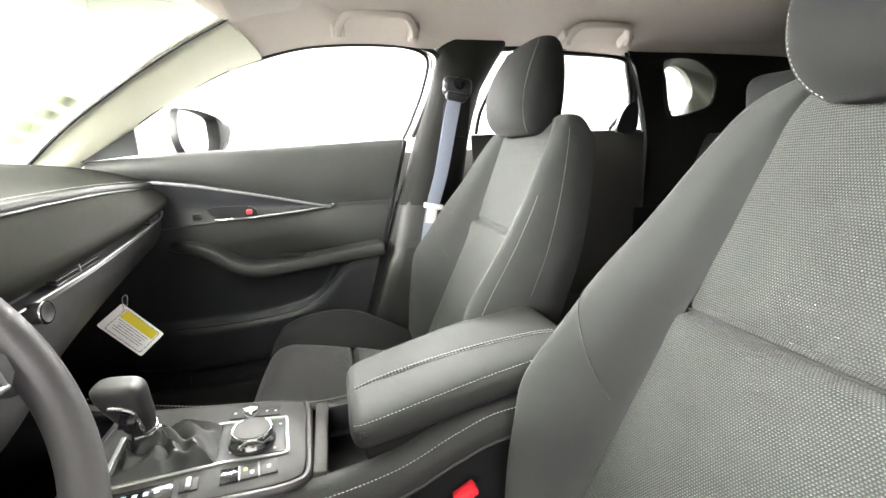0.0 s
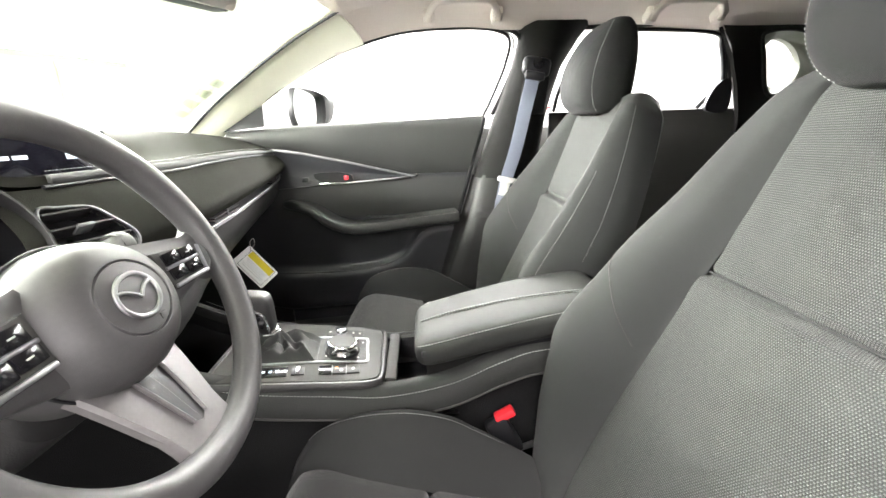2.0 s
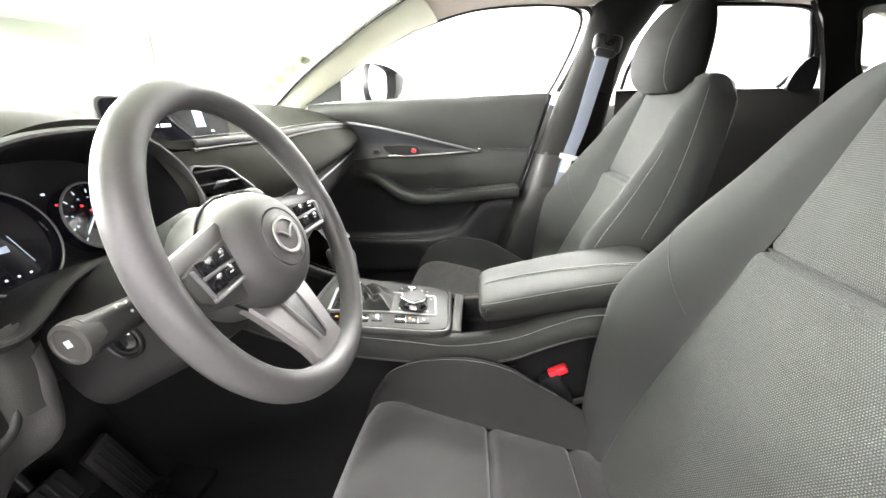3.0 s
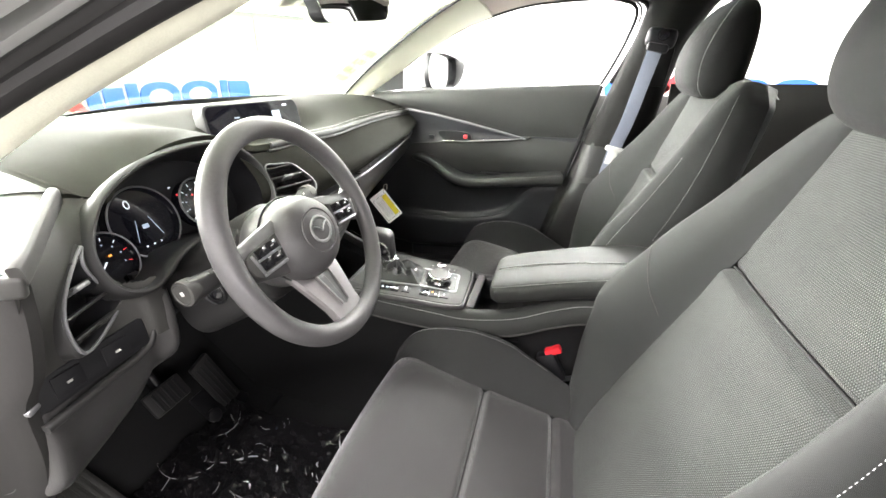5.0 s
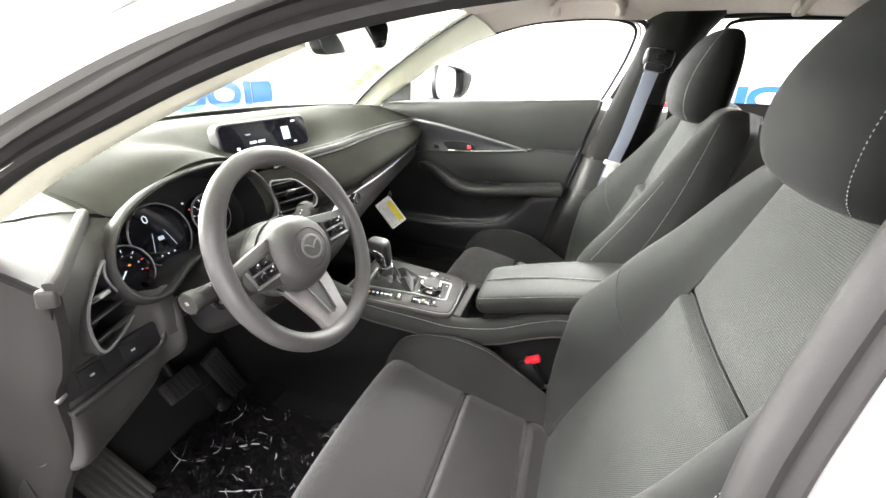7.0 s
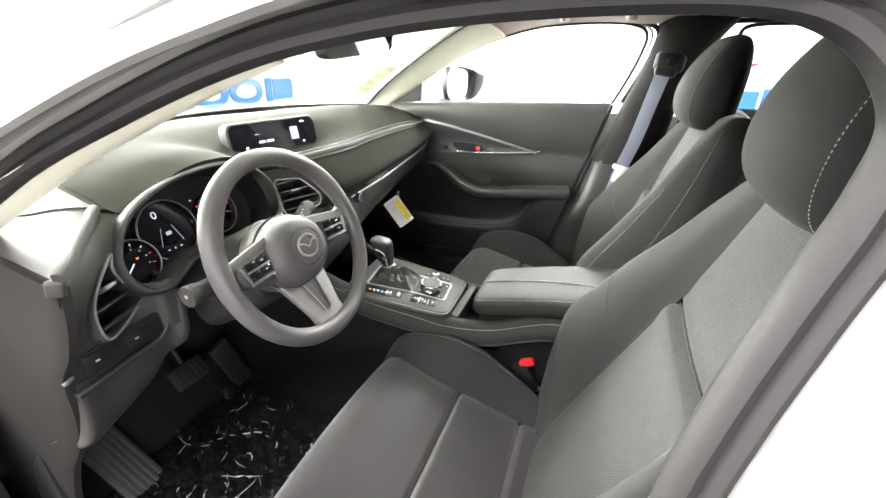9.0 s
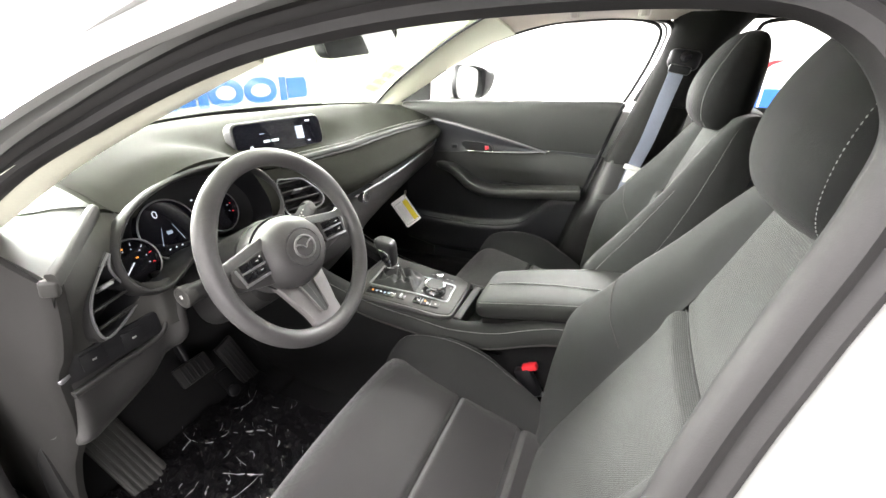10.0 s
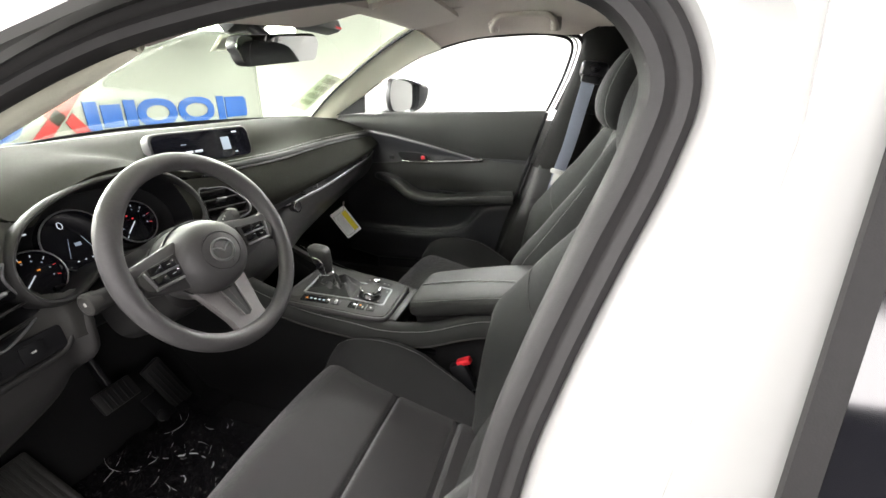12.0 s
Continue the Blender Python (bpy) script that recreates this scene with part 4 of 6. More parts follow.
def dash_loft(stations, n_x, n_p, thick=0.012):
    """stations: x and a list of (y, z), the same count in each."""
    xs = [s[0] for s in stations]
    k = len(stations[0][1])
    flat = cr([[s[0]] + [c for p in s[1] for c in p] for s in stations], n_x)
    rows = []
    for v in flat:
        rows.append(cr([(v[0], v[1 + 2 * i], v[2 + 2 * i]) for i in range(k)], n_p))
    return rows


top = dash_loft([
    (-0.708, [(0.93, 1.015), (0.85, 1.030), (0.70, 1.030), (0.57, 1.022), (0.47, 1.010), (0.398, 0.998)]),
    (-0.65, [(0.97, 1.03), (0.86, 1.055), (0.72, 1.055), (0.60, 1.043), (0.51, 1.030), (0.448, 1.017)]),
    (-0.574, [(1.00, 1.05), (0.88, 1.075), (0.74, 1.075), (0.62, 1.062), (0.56, 1.050), (0.507, 1.035)]),
    (-0.562, [(1.00, 1.05), (0.88, 1.076), (0.74, 1.078), (0.62, 1.065), (0.55, 1.051), (0.482, 1.032)]),
    (-0.551, [(1.00, 1.05), (0.88, 1.077), (0.74, 1.080), (0.62, 1.068), (0.54, 1.053), (0.463, 1.031)]),
    (-0.530, [(1.00, 1.05), (0.88, 1.079), (0.74, 1.083), (0.62, 1.074), (0.54, 1.063), (0.469, 1.044)]),
    (-0.500, [(1.01, 1.055), (0.89, 1.083), (0.75, 1.089), (0.63, 1.083), (0.55, 1.075), (0.473, 1.056)]),
    (-0.470, [(1.02, 1.06), (0.90, 1.087), (0.76, 1.094), (0.64, 1.090), (0.55, 1.084), (0.476, 1.066)]),
    (-0.425, [(1.02, 1.06), (0.90, 1.09), (0.76, 1.098), (0.64, 1.096), (0.55, 1.093), (0.480, 1.077)]),
    (-0.375, [(1.03, 1.06), (0.91, 1.09), (0.76, 1.10), (0.64, 1.096), (0.55, 1.094), (0.482, 1.081)]),
    (-0.325, [(1.03, 1.06), (0.91, 1.09), (0.76, 1.10), (0.65, 1.088), (0.55, 1.086), (0.480, 1.077)]),
    (-0.275, [(1.03, 1.06), (0.91, 1.09), (0.76, 1.10), (0.65, 1.078), (0.56, 1.066), (0.472, 1.058)]),
    (-0.22, [(1.03, 1.06), (0.91, 1.09), (0.76, 1.10), (0.65, 1.073), (0.57, 1.044), (0.475, 1.044)]),
    (-0.10, [(1.03, 1.06), (0.91, 1.09), (0.77, 1.10), (0.67, 1.070), (0.59, 1.030), (0.47, 1.042)]),
    (0.08, [(1.03, 1.06), (0.91, 1.09), (0.77, 1.10), (0.67, 1.075), (0.59, 1.035), (0.465, 1.040)]),
    (0.22, [(1.01, 1.06), (0.90, 1.09), (0.76, 1.105), (0.66, 1.090), (0.57, 1.062), (0.475, 1.042)]),
    (0.42, [(0.96, 1.06), (0.86, 1.09), (0.74, 1.105), (0.65, 1.100), (0.57, 1.078), (0.48, 1.044)]),
    (0.60, [(0.86, 1.06), (0.80, 1.08), (0.72, 1.095), (0.64, 1.092), (0.56, 1.072), (0.48, 1.040)]),
    (0.72, [(0.80, 1.05), (0.75, 1.07), (0.70, 1.08), (0.64, 1.082), (0.56, 1.065), (0.485, 1.036)]),
], 150, 34)
k_end = next(i for i, r in enumerate(top) if r[0][0] > -0.573)
part("end_block", shell(top[:k_end + 1], 0.012), ENDBLOCK, dash, "smooth dark grey block at the dash end")
part("top_pad", shell(top[k_end:], 0.012), DASHTOP, dash, "soft dark grey dash top")
edge = [r[-1] for r in top]
part("pad_welt", sweep([Vector(p) + Vector((0, -0.001, -0.006)) for p in edge if p[0] > -0.20], round_profile(0.006, 0.008, 10)), LEATHER, dash)
part("seam", stitches([Vector(p) + Vector((0, 0.012, 0.0058)) for p in edge if p[0] > -0.18]), THREAD, dash)
part("pad_groove", sweep([Vector(p) + Vector((0, -0.005, -0.0135)) for p in edge if p[0] > -0.21], round_profile(0.003, 0.003, 8)), DARK, dash, "dark groove over the pad")

face = dash_loft([
    (-0.275, [(0.480, 1.030), (0.462, 1.005), (0.446, 0.975), (0.444, 0.945), (0.452, 0.905)]),
    (-0.20, [(0.472, 1.028), (0.458, 1.003), (0.442, 0.973), (0.434, 0.943), (0.438, 0.908)]),
    (-0.12, [(0.464, 1.026), (0.442, 1.003), (0.422, 0.973), (0.414, 0.948), (0.418, 0.918)]),
    (0.0, [(0.462, 1.024), (0.432, 1.000), (0.403, 0.968), (0.396, 0.948), (0.402, 0.930)]),
    (0.20, [(0.472, 1.028), (0.440, 1.005), (0.410, 0.975), (0.402, 0.956), (0.410, 0.940)]),
    (0.42, [(0.478, 1.030), (0.448, 1.010), (0.418, 0.985), (0.411, 0.970), (0.420, 0.957)]),
    (0.60, [(0.480, 1.028), (0.455, 1.012), (0.430, 0.994), (0.425, 0.982), (0.434, 0.972)]),
    (0.70, [(0.485, 1.026), (0.468, 1.014), (0.455, 1.000), (0.450, 0.990), (0.458, 0.982)]),
], 130, 60)
VENT_C = [(v[0], v[1]) for v in cr([(-0.050, 0.040, 0), (-0.025, 0.041, 0), (0.010, 0.036, 0), (0.032, 0.018, 0), (0.056, -0.012, 0), (0.048, -0.034, 0), (0.010, -0.042, 0), (-0.042, -0.042, 0), (-0.054, -0.005, 0)], 56, True)]
VCC = (-0.188, 0.965)
bm = pierced(grid(face), 0, 2, [[(VCC[0] + x * 0.87, VCC[1] + y * 0.87) for x, y in VENT_C]])
part("passenger_pad", bm, DASHPAD, dash, "soft grey padded dash face")
low_edge = [r[-1] for r in face]
strip_line = [(0.410, 0.905), (0.412, 0.908), (0.424, 0.914), (0.436, 0.932), (0.446, 0.948), (0.472, 0.962)]


def strip_at(x):
    xs = (-0.16, 0.0, 0.20, 0.42, 0.60, 0.70)
    return Vector((x, float(np.interp(x, xs, [p[0] for p in strip_line])), float(np.interp(x, xs, [p[1] for p in strip_line]))))


band = []
for p in low_edge:
    if p[0] < -0.10:
        continue
    q = strip_at(p[0])
    a = Vector(p)
    band.append([a, a + Vector((0, 0.010, -0.001)), Vector((a.x, q.y + 0.022, (a.z * 0.6 + q.z * 0.4))), Vector((a.x, q.y + 0.020, q.z + 0.004)), q + Vector((0, 0.004, 0.002)), q])
part("slot_band", grid(band), DARK, dash, "black recess under the padded dash face")
for x0, x1 in ((0.10, 0.24), (0.52, 0.62)):
    for k in range(3):
        f = (k + 0.7) / 3.4
        ends = []
        for x in (x0, x1):
            q = strip_at(x)
            z_top = float(np.interp(x, [p[0] for p in low_edge], [p[2] for p in low_edge]))
            ends.append(Vector((x, q.y + 0.004, q.z + (z_top - q.z) * f)))
        part("slat", sweep(ends, rounded(0.014, 0.0025, 0.001)), HARD, dash)
    q = strip_at((x0 + x1) / 2)
    part("vent_tab", box(0.006, 0.014, 0.016, pose(q.x, q.y + 0.002, q.z + 0.014), 0.002), SATIN_DARK, dash)
part("chrome_strip", sweep([strip_at(x) + Vector((0, -0.002, 0.0)) for x in np.linspace(0.0, 0.68, 40)], rounded(0.005, 0.003, 0.0012)), SATIN, dash, "thin chrome strip")
lower = dash_loft([
    (-0.16, [(0.430, 0.912), (0.455, 0.905), (0.450, 0.84), (0.46, 0.76), (0.52, 0.68)]),
    (0.0, [(0.425, 0.905), (0.448, 0.900), (0.445, 0.84), (0.455, 0.76), (0.52, 0.68)]),
    (0.20, [(0.440, 0.910), (0.455, 0.900), (0.468, 0.84), (0.515, 0.76), (0.60, 0.70)]),
    (0.42, [(0.450, 0.928), (0.462, 0.915), (0.480, 0.86), (0.545, 0.79), (0.66, 0.74)]),
    (0.60, [(0.460, 0.946), (0.472, 0.930), (0.490, 0.88), (0.56, 0.82), (0.68, 0.78)]),
    (0.72, [(0.482, 0.960), (0.492, 0.945), (0.50, 0.90), (0.54, 0.85), (0.62, 0.80)]),
], 40, 20)
part("glove_box", shell(lower, 0.012), KNEE, dash, "dark glove box door")


def vent(name, outline, m, slats, mat_rim=SATIN_DARK):
    """An air vent: dark pocket, thin bright rim, slats and a tab. outline in local x, y."""
    rim_path = [(p[0], p[1], 0.0) for p in outline]
    body_ = part(name, grid([[(p[0], p[1], 0.0) for p in outline], [(p[0] * 0.87, p[1] * 0.87, -0.010) for p in outline], [(p[0] * 0.84, p[1] * 0.84, -0.045) for p in outline], [(p[0] * 0.1, p[1] * 0.1, -0.047) for p in outline]], closed_v=True), DARK, dash, "black air vent")
    body_.data.transform(m)
    fl = part("flange", grid([[(p[0], p[1], -0.001) for p in outline], [(p[0] * 1.07, p[1] * 1.07, -0.006) for p in outline], [(p[0] * 1.08, p[1] * 1.08, -0.04) for p in outline]], closed_v=True), HARD, body_)
    fl.data.transform(m)
    r_ = part("rim", sweep(rim_path, round_profile(0.0019, 0.0022, 8), closed=True), mat_rim, body_, "thin satin rim")
    r_.data.transform(m)
    ys = [p[1] for p in outline]
    lo, hi = min(ys), max(ys)
    for k in range(slats):
        y = lo + (hi - lo) * (k + 0.6) / (slats + 0.2)
        xs = []
        for a, b in zip(outline, outline[1:] + outline[:1]):
            if (a[1] - y) * (b[1] - y) <= 0 and a[1] != b[1]:
                xs.append(a[0] + (b[0] - a[0]) * (y - a[1]) / (b[1] - a[1]))
        if len(xs) < 2:
            continue
        x0, x1 = min(xs) * 0.90, max(xs) * 0.90
        s_ = part("slat", box(x1 - x0, 0.004, 0.022, pose((x0 + x1) / 2, y, -0.010, -22), 0.0012), HARD, body_)
        s_.data.transform(m)
        if k == slats // 2:
            tb = part("tab", box(0.022, 0.006, 0.02, pose((x0 + x1) / 2, y, -0.004, -22), 0.002), SATIN_DARK, body_)
            tb.data.transform(m)
    return body_


# driver's face of the dash: left end block, vent, lower panels
VENT_L = [(v[0] * 1.06, v[1]) for v in cr([(0.017, 0.060, 0), (0.008, 0.038, 0), (0.018, 0.006, 0), (0.044, -0.020, 0), (0.022, -0.036, 0), (-0.018, -0.051, 0), (-0.046, -0.052, 0), (-0.051, -0.024, 0), (-0.042, 0.006, 0), (-0.018, 0.033, 0)], 60, True)]
VLC = (-0.622, 0.924)
left_face = dash_loft([
    (-0.712, [(0.394, 0.996), (0.396, 0.968), (0.410, 0.93), (0.424, 0.88), (0.436, 0.835)]),
    (-0.680, [(0.420, 1.004), (0.416, 0.975), (0.424, 0.93), (0.430, 0.88), (0.436, 0.835)]),
    (-0.640, [(0.452, 1.016), (0.442, 0.988), (0.436, 0.935), (0.434, 0.88), (0.436, 0.835)]),
    (-0.600, [(0.484, 1.020), (0.462, 0.998), (0.444, 0.94), (0.436, 0.88), (0.435, 0.832)]),
    (-0.576, [(0.505, 1.031), (0.466, 1.000), (0.446, 0.94), (0.434, 0.88), (0.430, 0.830)]),
    (-0.560, [(0.478, 1.029), (0.462, 1.000), (0.446, 0.94), (0.428, 0.88), (0.426, 0.828)]),
    (-0.535, [(0.468, 1.026), (0.460, 1.000), (0.450, 0.94), (0.430, 0.88), (0.428, 0.825)]),
], 110, 120)
bin_hole = [(-0.553, 1.032), (-0.574, 1.010), (-0.586, 0.988), (-0.594, 0.960), (-0.592, 0.936), (-0.581, 0.919), (-0.555, 0.911), (-0.50, 0.905), (-0.50, 1.05)]
bm = pierced(grid(left_face), 0, 2, [[(VLC[0] + x * 0.87, VLC[1] + y * 0.87) for x, y in VENT_L], bin_hole])
part("driver_face", bm, SOFT, dash, "dark grey driver side dash face")
part("ridge", sweep(cr([(-0.572, 0.512, 1.036), (-0.590, 0.496, 1.033), (-0.64, 0.448, 1.019), (-0.685, 0.405, 1.005), (-0.706, 0.388, 0.998)], 24), lambda u: [(x * min(1, 0.5 + 4 * u), y * min(1, 0.5 + 4 * u)) for x, y in rounded(0.012, 0.024, 0.004)]), SOFT, dash, "raised ridge along the dash end")
part("ridge_end", box(0.014, 0.022, 0.024, pose(-0.709, 0.396, 0.987, 8, 0, 48), 0.005, 3), SOFT, dash, "stepped end of the ridge")
part("end_groove", sweep([(p[0], p[1], p[2] + 0.0006) for r in top[::2] if -0.72 < r[0][0] < -0.574 for p in [min(r, key=lambda q: abs(q[1] - (0.515 + (-0.572 - r[0][0]) * 0.75)))]], round_profile(0.0016, 0.0012, 6)), DARK, dash)
vent("air_vent", VENT_L, pose(VLC[0], 0.4350, VLC[1], 83, 0, 20), 4)
knee = dash_loft([
    (-0.736, [(0.455, 0.835), (0.462, 0.80), (0.485, 0.74), (0.53, 0.68), (0.63, 0.63)]),
    (-0.722, [(0.432, 0.835), (0.428, 0.80), (0.435, 0.74), (0.47, 0.68), (0.58, 0.63)]),
    (-0.68, [(0.438, 0.835), (0.434, 0.80), (0.440, 0.74), (0.48, 0.68), (0.60, 0.64)]),
    (-0.60, [(0.440, 0.832), (0.438, 0.80), (0.448, 0.75), (0.50, 0.70), (0.62, 0.67)]),
    (-0.565, [(0.440, 0.845), (0.440, 0.81), (0.455, 0.765), (0.52, 0.72), (0.63, 0.70)]),
    (-0.540, [(0.428, 0.880), (0.424, 0.83), (0.440, 0.775), (0.53, 0.735), (0.64, 0.715)]),
    (-0.525, [(0.440, 0.885), (0.440, 0.84), (0.456, 0.785), (0.54, 0.745), (0.64, 0.725)]),
    (-0.520, [(0.50, 0.885), (0.50, 0.84), (0.51, 0.79), (0.58, 0.755), (0.66, 0.735)]),
], 60, 26)
under = dash_loft([(x, [(0.50, 0.90), (0.505, 0.85), (0.53, 0.79), (0.60, 0.76), (0.70, 0.74)]) for x in (-0.53, -0.40, -0.28, -0.15)], 12, 16)
part("column_recess", shell(under, 0.010), DARK, dash, "black recess round the steering column")
part("knee_panel", shell(knee, 0.012), KNEE, dash, "dark lower dash panel")
start = part("start_button", lathe([(0.020, -0.01), (0.020, 0.004), (0.018, 0.006), (0.0165, 0.004), (0.016, 0.002), (0.001, 0.003)], 30, pose(-0.470, 0.452, 0.848, 90, 0, -20)), GLOSSB, dash, "round black start button")
part("start_ring", sweep([pose(-0.470, 0.452, 0.848, 90, 0, -20) @ Vector((0.0195 * math.cos(a), 0.0195 * math.sin(a), 0.004)) for a in np.linspace(0, 2 * math_pi, 33)[:-1]], round_profile(0.0015, 0.0015, 6), closed=True), SATIN_DARK, start)
part("switch_panel", prism(rounded(0.150, 0.042, 0.006), 0.004, pose(-0.652, 0.4335, 0.842, 88, -2, 0), 0.0015), DARK, dash)
part("end_bracket", box(0.016, 0.008, 0.008, pose(-0.726, 0.424, 0.838, 0, -18, 10), 0.003), SATIN_DARK, dash, "pale plastic clip at the dash end")
part("panel_lip", sweep(cr([(-0.725, 0.420, 0.808), (-0.66, 0.424, 0.812), (-0.585, 0.430, 0.818), (-0.560, 0.436, 0.850)], 24), rounded(0.012, 0.010, 0.004)), HARD, dash)
for k in range(2):
    sw = part("switch", box(0.034, 0.003, 0.028, pose(-0.683 + 0.060 * k, 0.4285, 0.842, -2), 0.001), DARK, dash)
    part("mark", box(0.006, 0.001, 0.003, pose(-0.683 + 0.060 * k, 0.4266, 0.842, -2)), BELTGREY, sw)
rows = []
for (x0, y0, z0) in cr([(-0.702, 0.402, 0.985), (-0.712, 0.398, 0.93), (-0.722, 0.405, 0.88), (-0.730, 0.425, 0.84), (-0.730, 0.44, 0.76), (-0.724, 0.49, 0.67), (-0.72, 0.56, 0.58), (-0.72, 0.62, 0.45), (-0.72, 0.64, 0.30)], 36):
    k = 0.30 * max(0.0, (z0 - 0.86) / 0.125)
    rows.append(cr([(x0 + 0.010, y0 - 0.002, z0), (x0 - 0.006, y0 + 0.002, z0 + 0.0), (x0 - 0.012, y0 + 0.06, z0 + 0.05 * k), (x0 - 0.018, y0 + 0.14, z0 + 0.12 * k), (x0 - 0.030, y0 + 0.42, z0 + 0.13 * k)], 12))
part("end_cap", shell(rows, 0.01), ENDCAP, dash, "dark dash end cap")

# instrument binnacle
BN = thing("instrument_cluster", (-0.45, 0.52, 0.96), "black instrument cluster with three lit round gauges", "instrument cluster")
BM = pose(-0.435, 0.500, 0.960, 72, 0, 0)   # local x right, y up, z to the driver
outline = cr([(-0.120, 0.049, 0), (-0.092, 0.065, 0), (-0.060, 0.077, 0), (-0.018, 0.087, 0), (0.030, 0.0915, 0), (0.085, 0.091, 0), (0.130, 0.080, 0), (0.165, 0.054, 0), (0.186, 0.015, 0), (0.182, -0.030, 0), (0.150, -0.055, 0),
              (0.090, -0.052, 0), (0.030, -0.044, 0), (-0.030, -0.044, 0), (-0.066, -0.054, 0), (-0.090, -0.067, 0), (-0.120, -0.076, 0), (-0.149, -0.066, 0), (-0.162, -0.042, 0), (-0.162, -0.012, 0), (-0.153, 0.010, 0), (-0.138, 0.031, 0)], 110, True)


def bn(name, bm, mat, label="", parent=None):
    bmesh.ops.transform(bm, matrix=BM, verts=bm.verts)
    return part(name, bm, mat, parent or BN, label)


def ring_at(grow, z):
    """The gauge opening's outline, grown outwards."""
    k = len(outline)
    out = []
    for i, p in enumerate(outline):
        t = (outline[(i + 1) % k] - outline[i - 1]).normalized()
        out.append((p.x - t.y * grow, p.y + t.x * grow, z))
    return out


bn("cowl", grid([ring_at(-0.0005, 0.040), ring_at(0.0, 0.058), ring_at(0.002, 0.0615), ring_at(0.005, 0.0620), ring_at(0.009, 0.058), ring_at(0.011, 0.048), ring_at(0.012, 0.020)], closed_v=True), HARD, "dark hood edge round the gauges")
bn("housing", grid([ring_at(0.0, 0.050), ring_at(-0.001, 0.010), ring_at(-0.003, -0.038), [(p.x * 0.85, p.y * 0.8, -0.046) for p in outline], [(p.x * 0.05, p.y * 0.05, -0.048) for p in outline]], closed_v=True), DARK, "black gauge housing")


def gauge(cx, cy, r, z, kind):
    g = bn("gauge", lathe([(r, z - 0.02), (r, z), (r * 0.965, z + 0.002), (r * 0.94, z), (r * 0.93, z - 0.006), (0.001, z - 0.006)], 44, pose(cx, cy, 0)), SCREEN, "round black gauge face")
    bn("bezel", sweep([(cx + r * math.cos(a), cy + r * math.sin(a), z + 0.001) for a in np.linspace(0, 2 * math_pi, 45)[:-1]], round_profile(0.0016, 0.0016, 8), closed=True), SATIN_DARK, "thin satin gauge ring", g)
    if kind == "dial":
        for k in range(9):
            a = radians(225 - 30 * k)
            bn("tick", box(r * 0.11, 0.0010, 0.0006, pose(cx, cy, z - 0.0052, 0, 0, math.degrees(a)) @ pose(r * 0.80, 0, 0)), GLOW_RED if k > 6 else GLOW_WHITE, "", g)
            bn("mark", box(r * 0.05, 0.0022, 0.0006, pose(cx + r * 0.62 * math.cos(a), cy + r * 0.60 * math.sin(a), z - 0.0052)), GLOW_DIM, "", g)
        bn("needle", box(r * 0.62, 0.0018, 0.0012, pose(cx, cy, z - 0.004, 0, 0, 222) @ pose(r * 0.28, 0, 0)), GLOW_WHITE, "", g)
    else:
        # lane picture and the zero reading
        bn("digit", sweep([(cx - 0.012 + 0.0040 * math.cos(a), cy + 0.034 + 0.0062 * math.sin(a), z - 0.005) for a in np.linspace(0, 2 * math_pi, 21)[:-1]], round_profile(0.0008, 0.0005, 6), closed=True), GLOW_WHITE, "", g)
        for sx in (-1, 1):
            bn("lane_line", box(0.0008, 0.036, 0.0006, pose(cx + sx * 0.017, cy - 0.010, z - 0.0052, 0, 0, sx * 18)), GLOW_DIM, "", g)
        bn("car_mark", box(0.011, 0.007, 0.0006, pose(cx, cy - 0.006, z - 0.0052)), GLOW_DIM, "", g)
        for k in range(3):
            bn("mark", box(0.0026, 0.0022, 0.0006, pose(cx - 0.014 + 0.013 * k, cy - 0.037, z - 0.0052)), GLOW_WHITE, "", g)


gauge(-0.112, -0.030, 0.044, -0.014, "dial")
gauge(-0.022, 0.005, 0.058, -0.026, "screen")
gauge(0.088, 0.006, 0.044, -0.018, "dial")
for cx, cy, mat, w in ((-0.120, 0.000, GLOW_AMBER, 0.007), (-0.103, -0.022, GLOW_AMBER, 0.008), (0.075, 0.022, GLOW_RED, 0.007), (0.084, 0.014, GLOW_RED, 0.007), (-0.095, 0.040, GLOW_WHITE, 0.012), (0.038, 0.045, GLOW_WHITE, 0.008), (0.046, 0.03, GLOW_RED, 0.006), (-0.075, -0.055, GLOW_WHITE, 0.010)):
    bn("warning_light", box(w * 0.55, 0.0028, 0.0006, pose(cx, cy, -0.017), 0.0002), mat)

vent("air_vent", VENT_C, pose(VCC[0], 0.4320, VCC[1], 72, 0, -16), 4)

# centre screen
scr = thing("display_screen", (-0.05, 0.60, 1.03), "wide dark dash display showing a short message", "screen")
SM = pose(-0.048, 0.602, 1.072, 80, 0, -8)


def sc(name, bm, mat, label="", parent=None):
    bmesh.ops.transform(bm, matrix=SM, verts=bm.verts)
    return part(name, bm, mat, parent or scr, label)


sc("casing", prism(rounded(0.292, 0.088, 0.022), 0.030, pose(0, 0, -0.030), 0.006), HARD, "black plastic casing")
sc("glass", prism(rounded(0.280, 0.077, 0.017), 0.002, pose(0, 0, 0.0)), SCREEN, "glossy dark screen")
sc("stand", box(0.16, 0.05, 0.03, pose(0, -0.055, -0.02), 0.006), HARD)
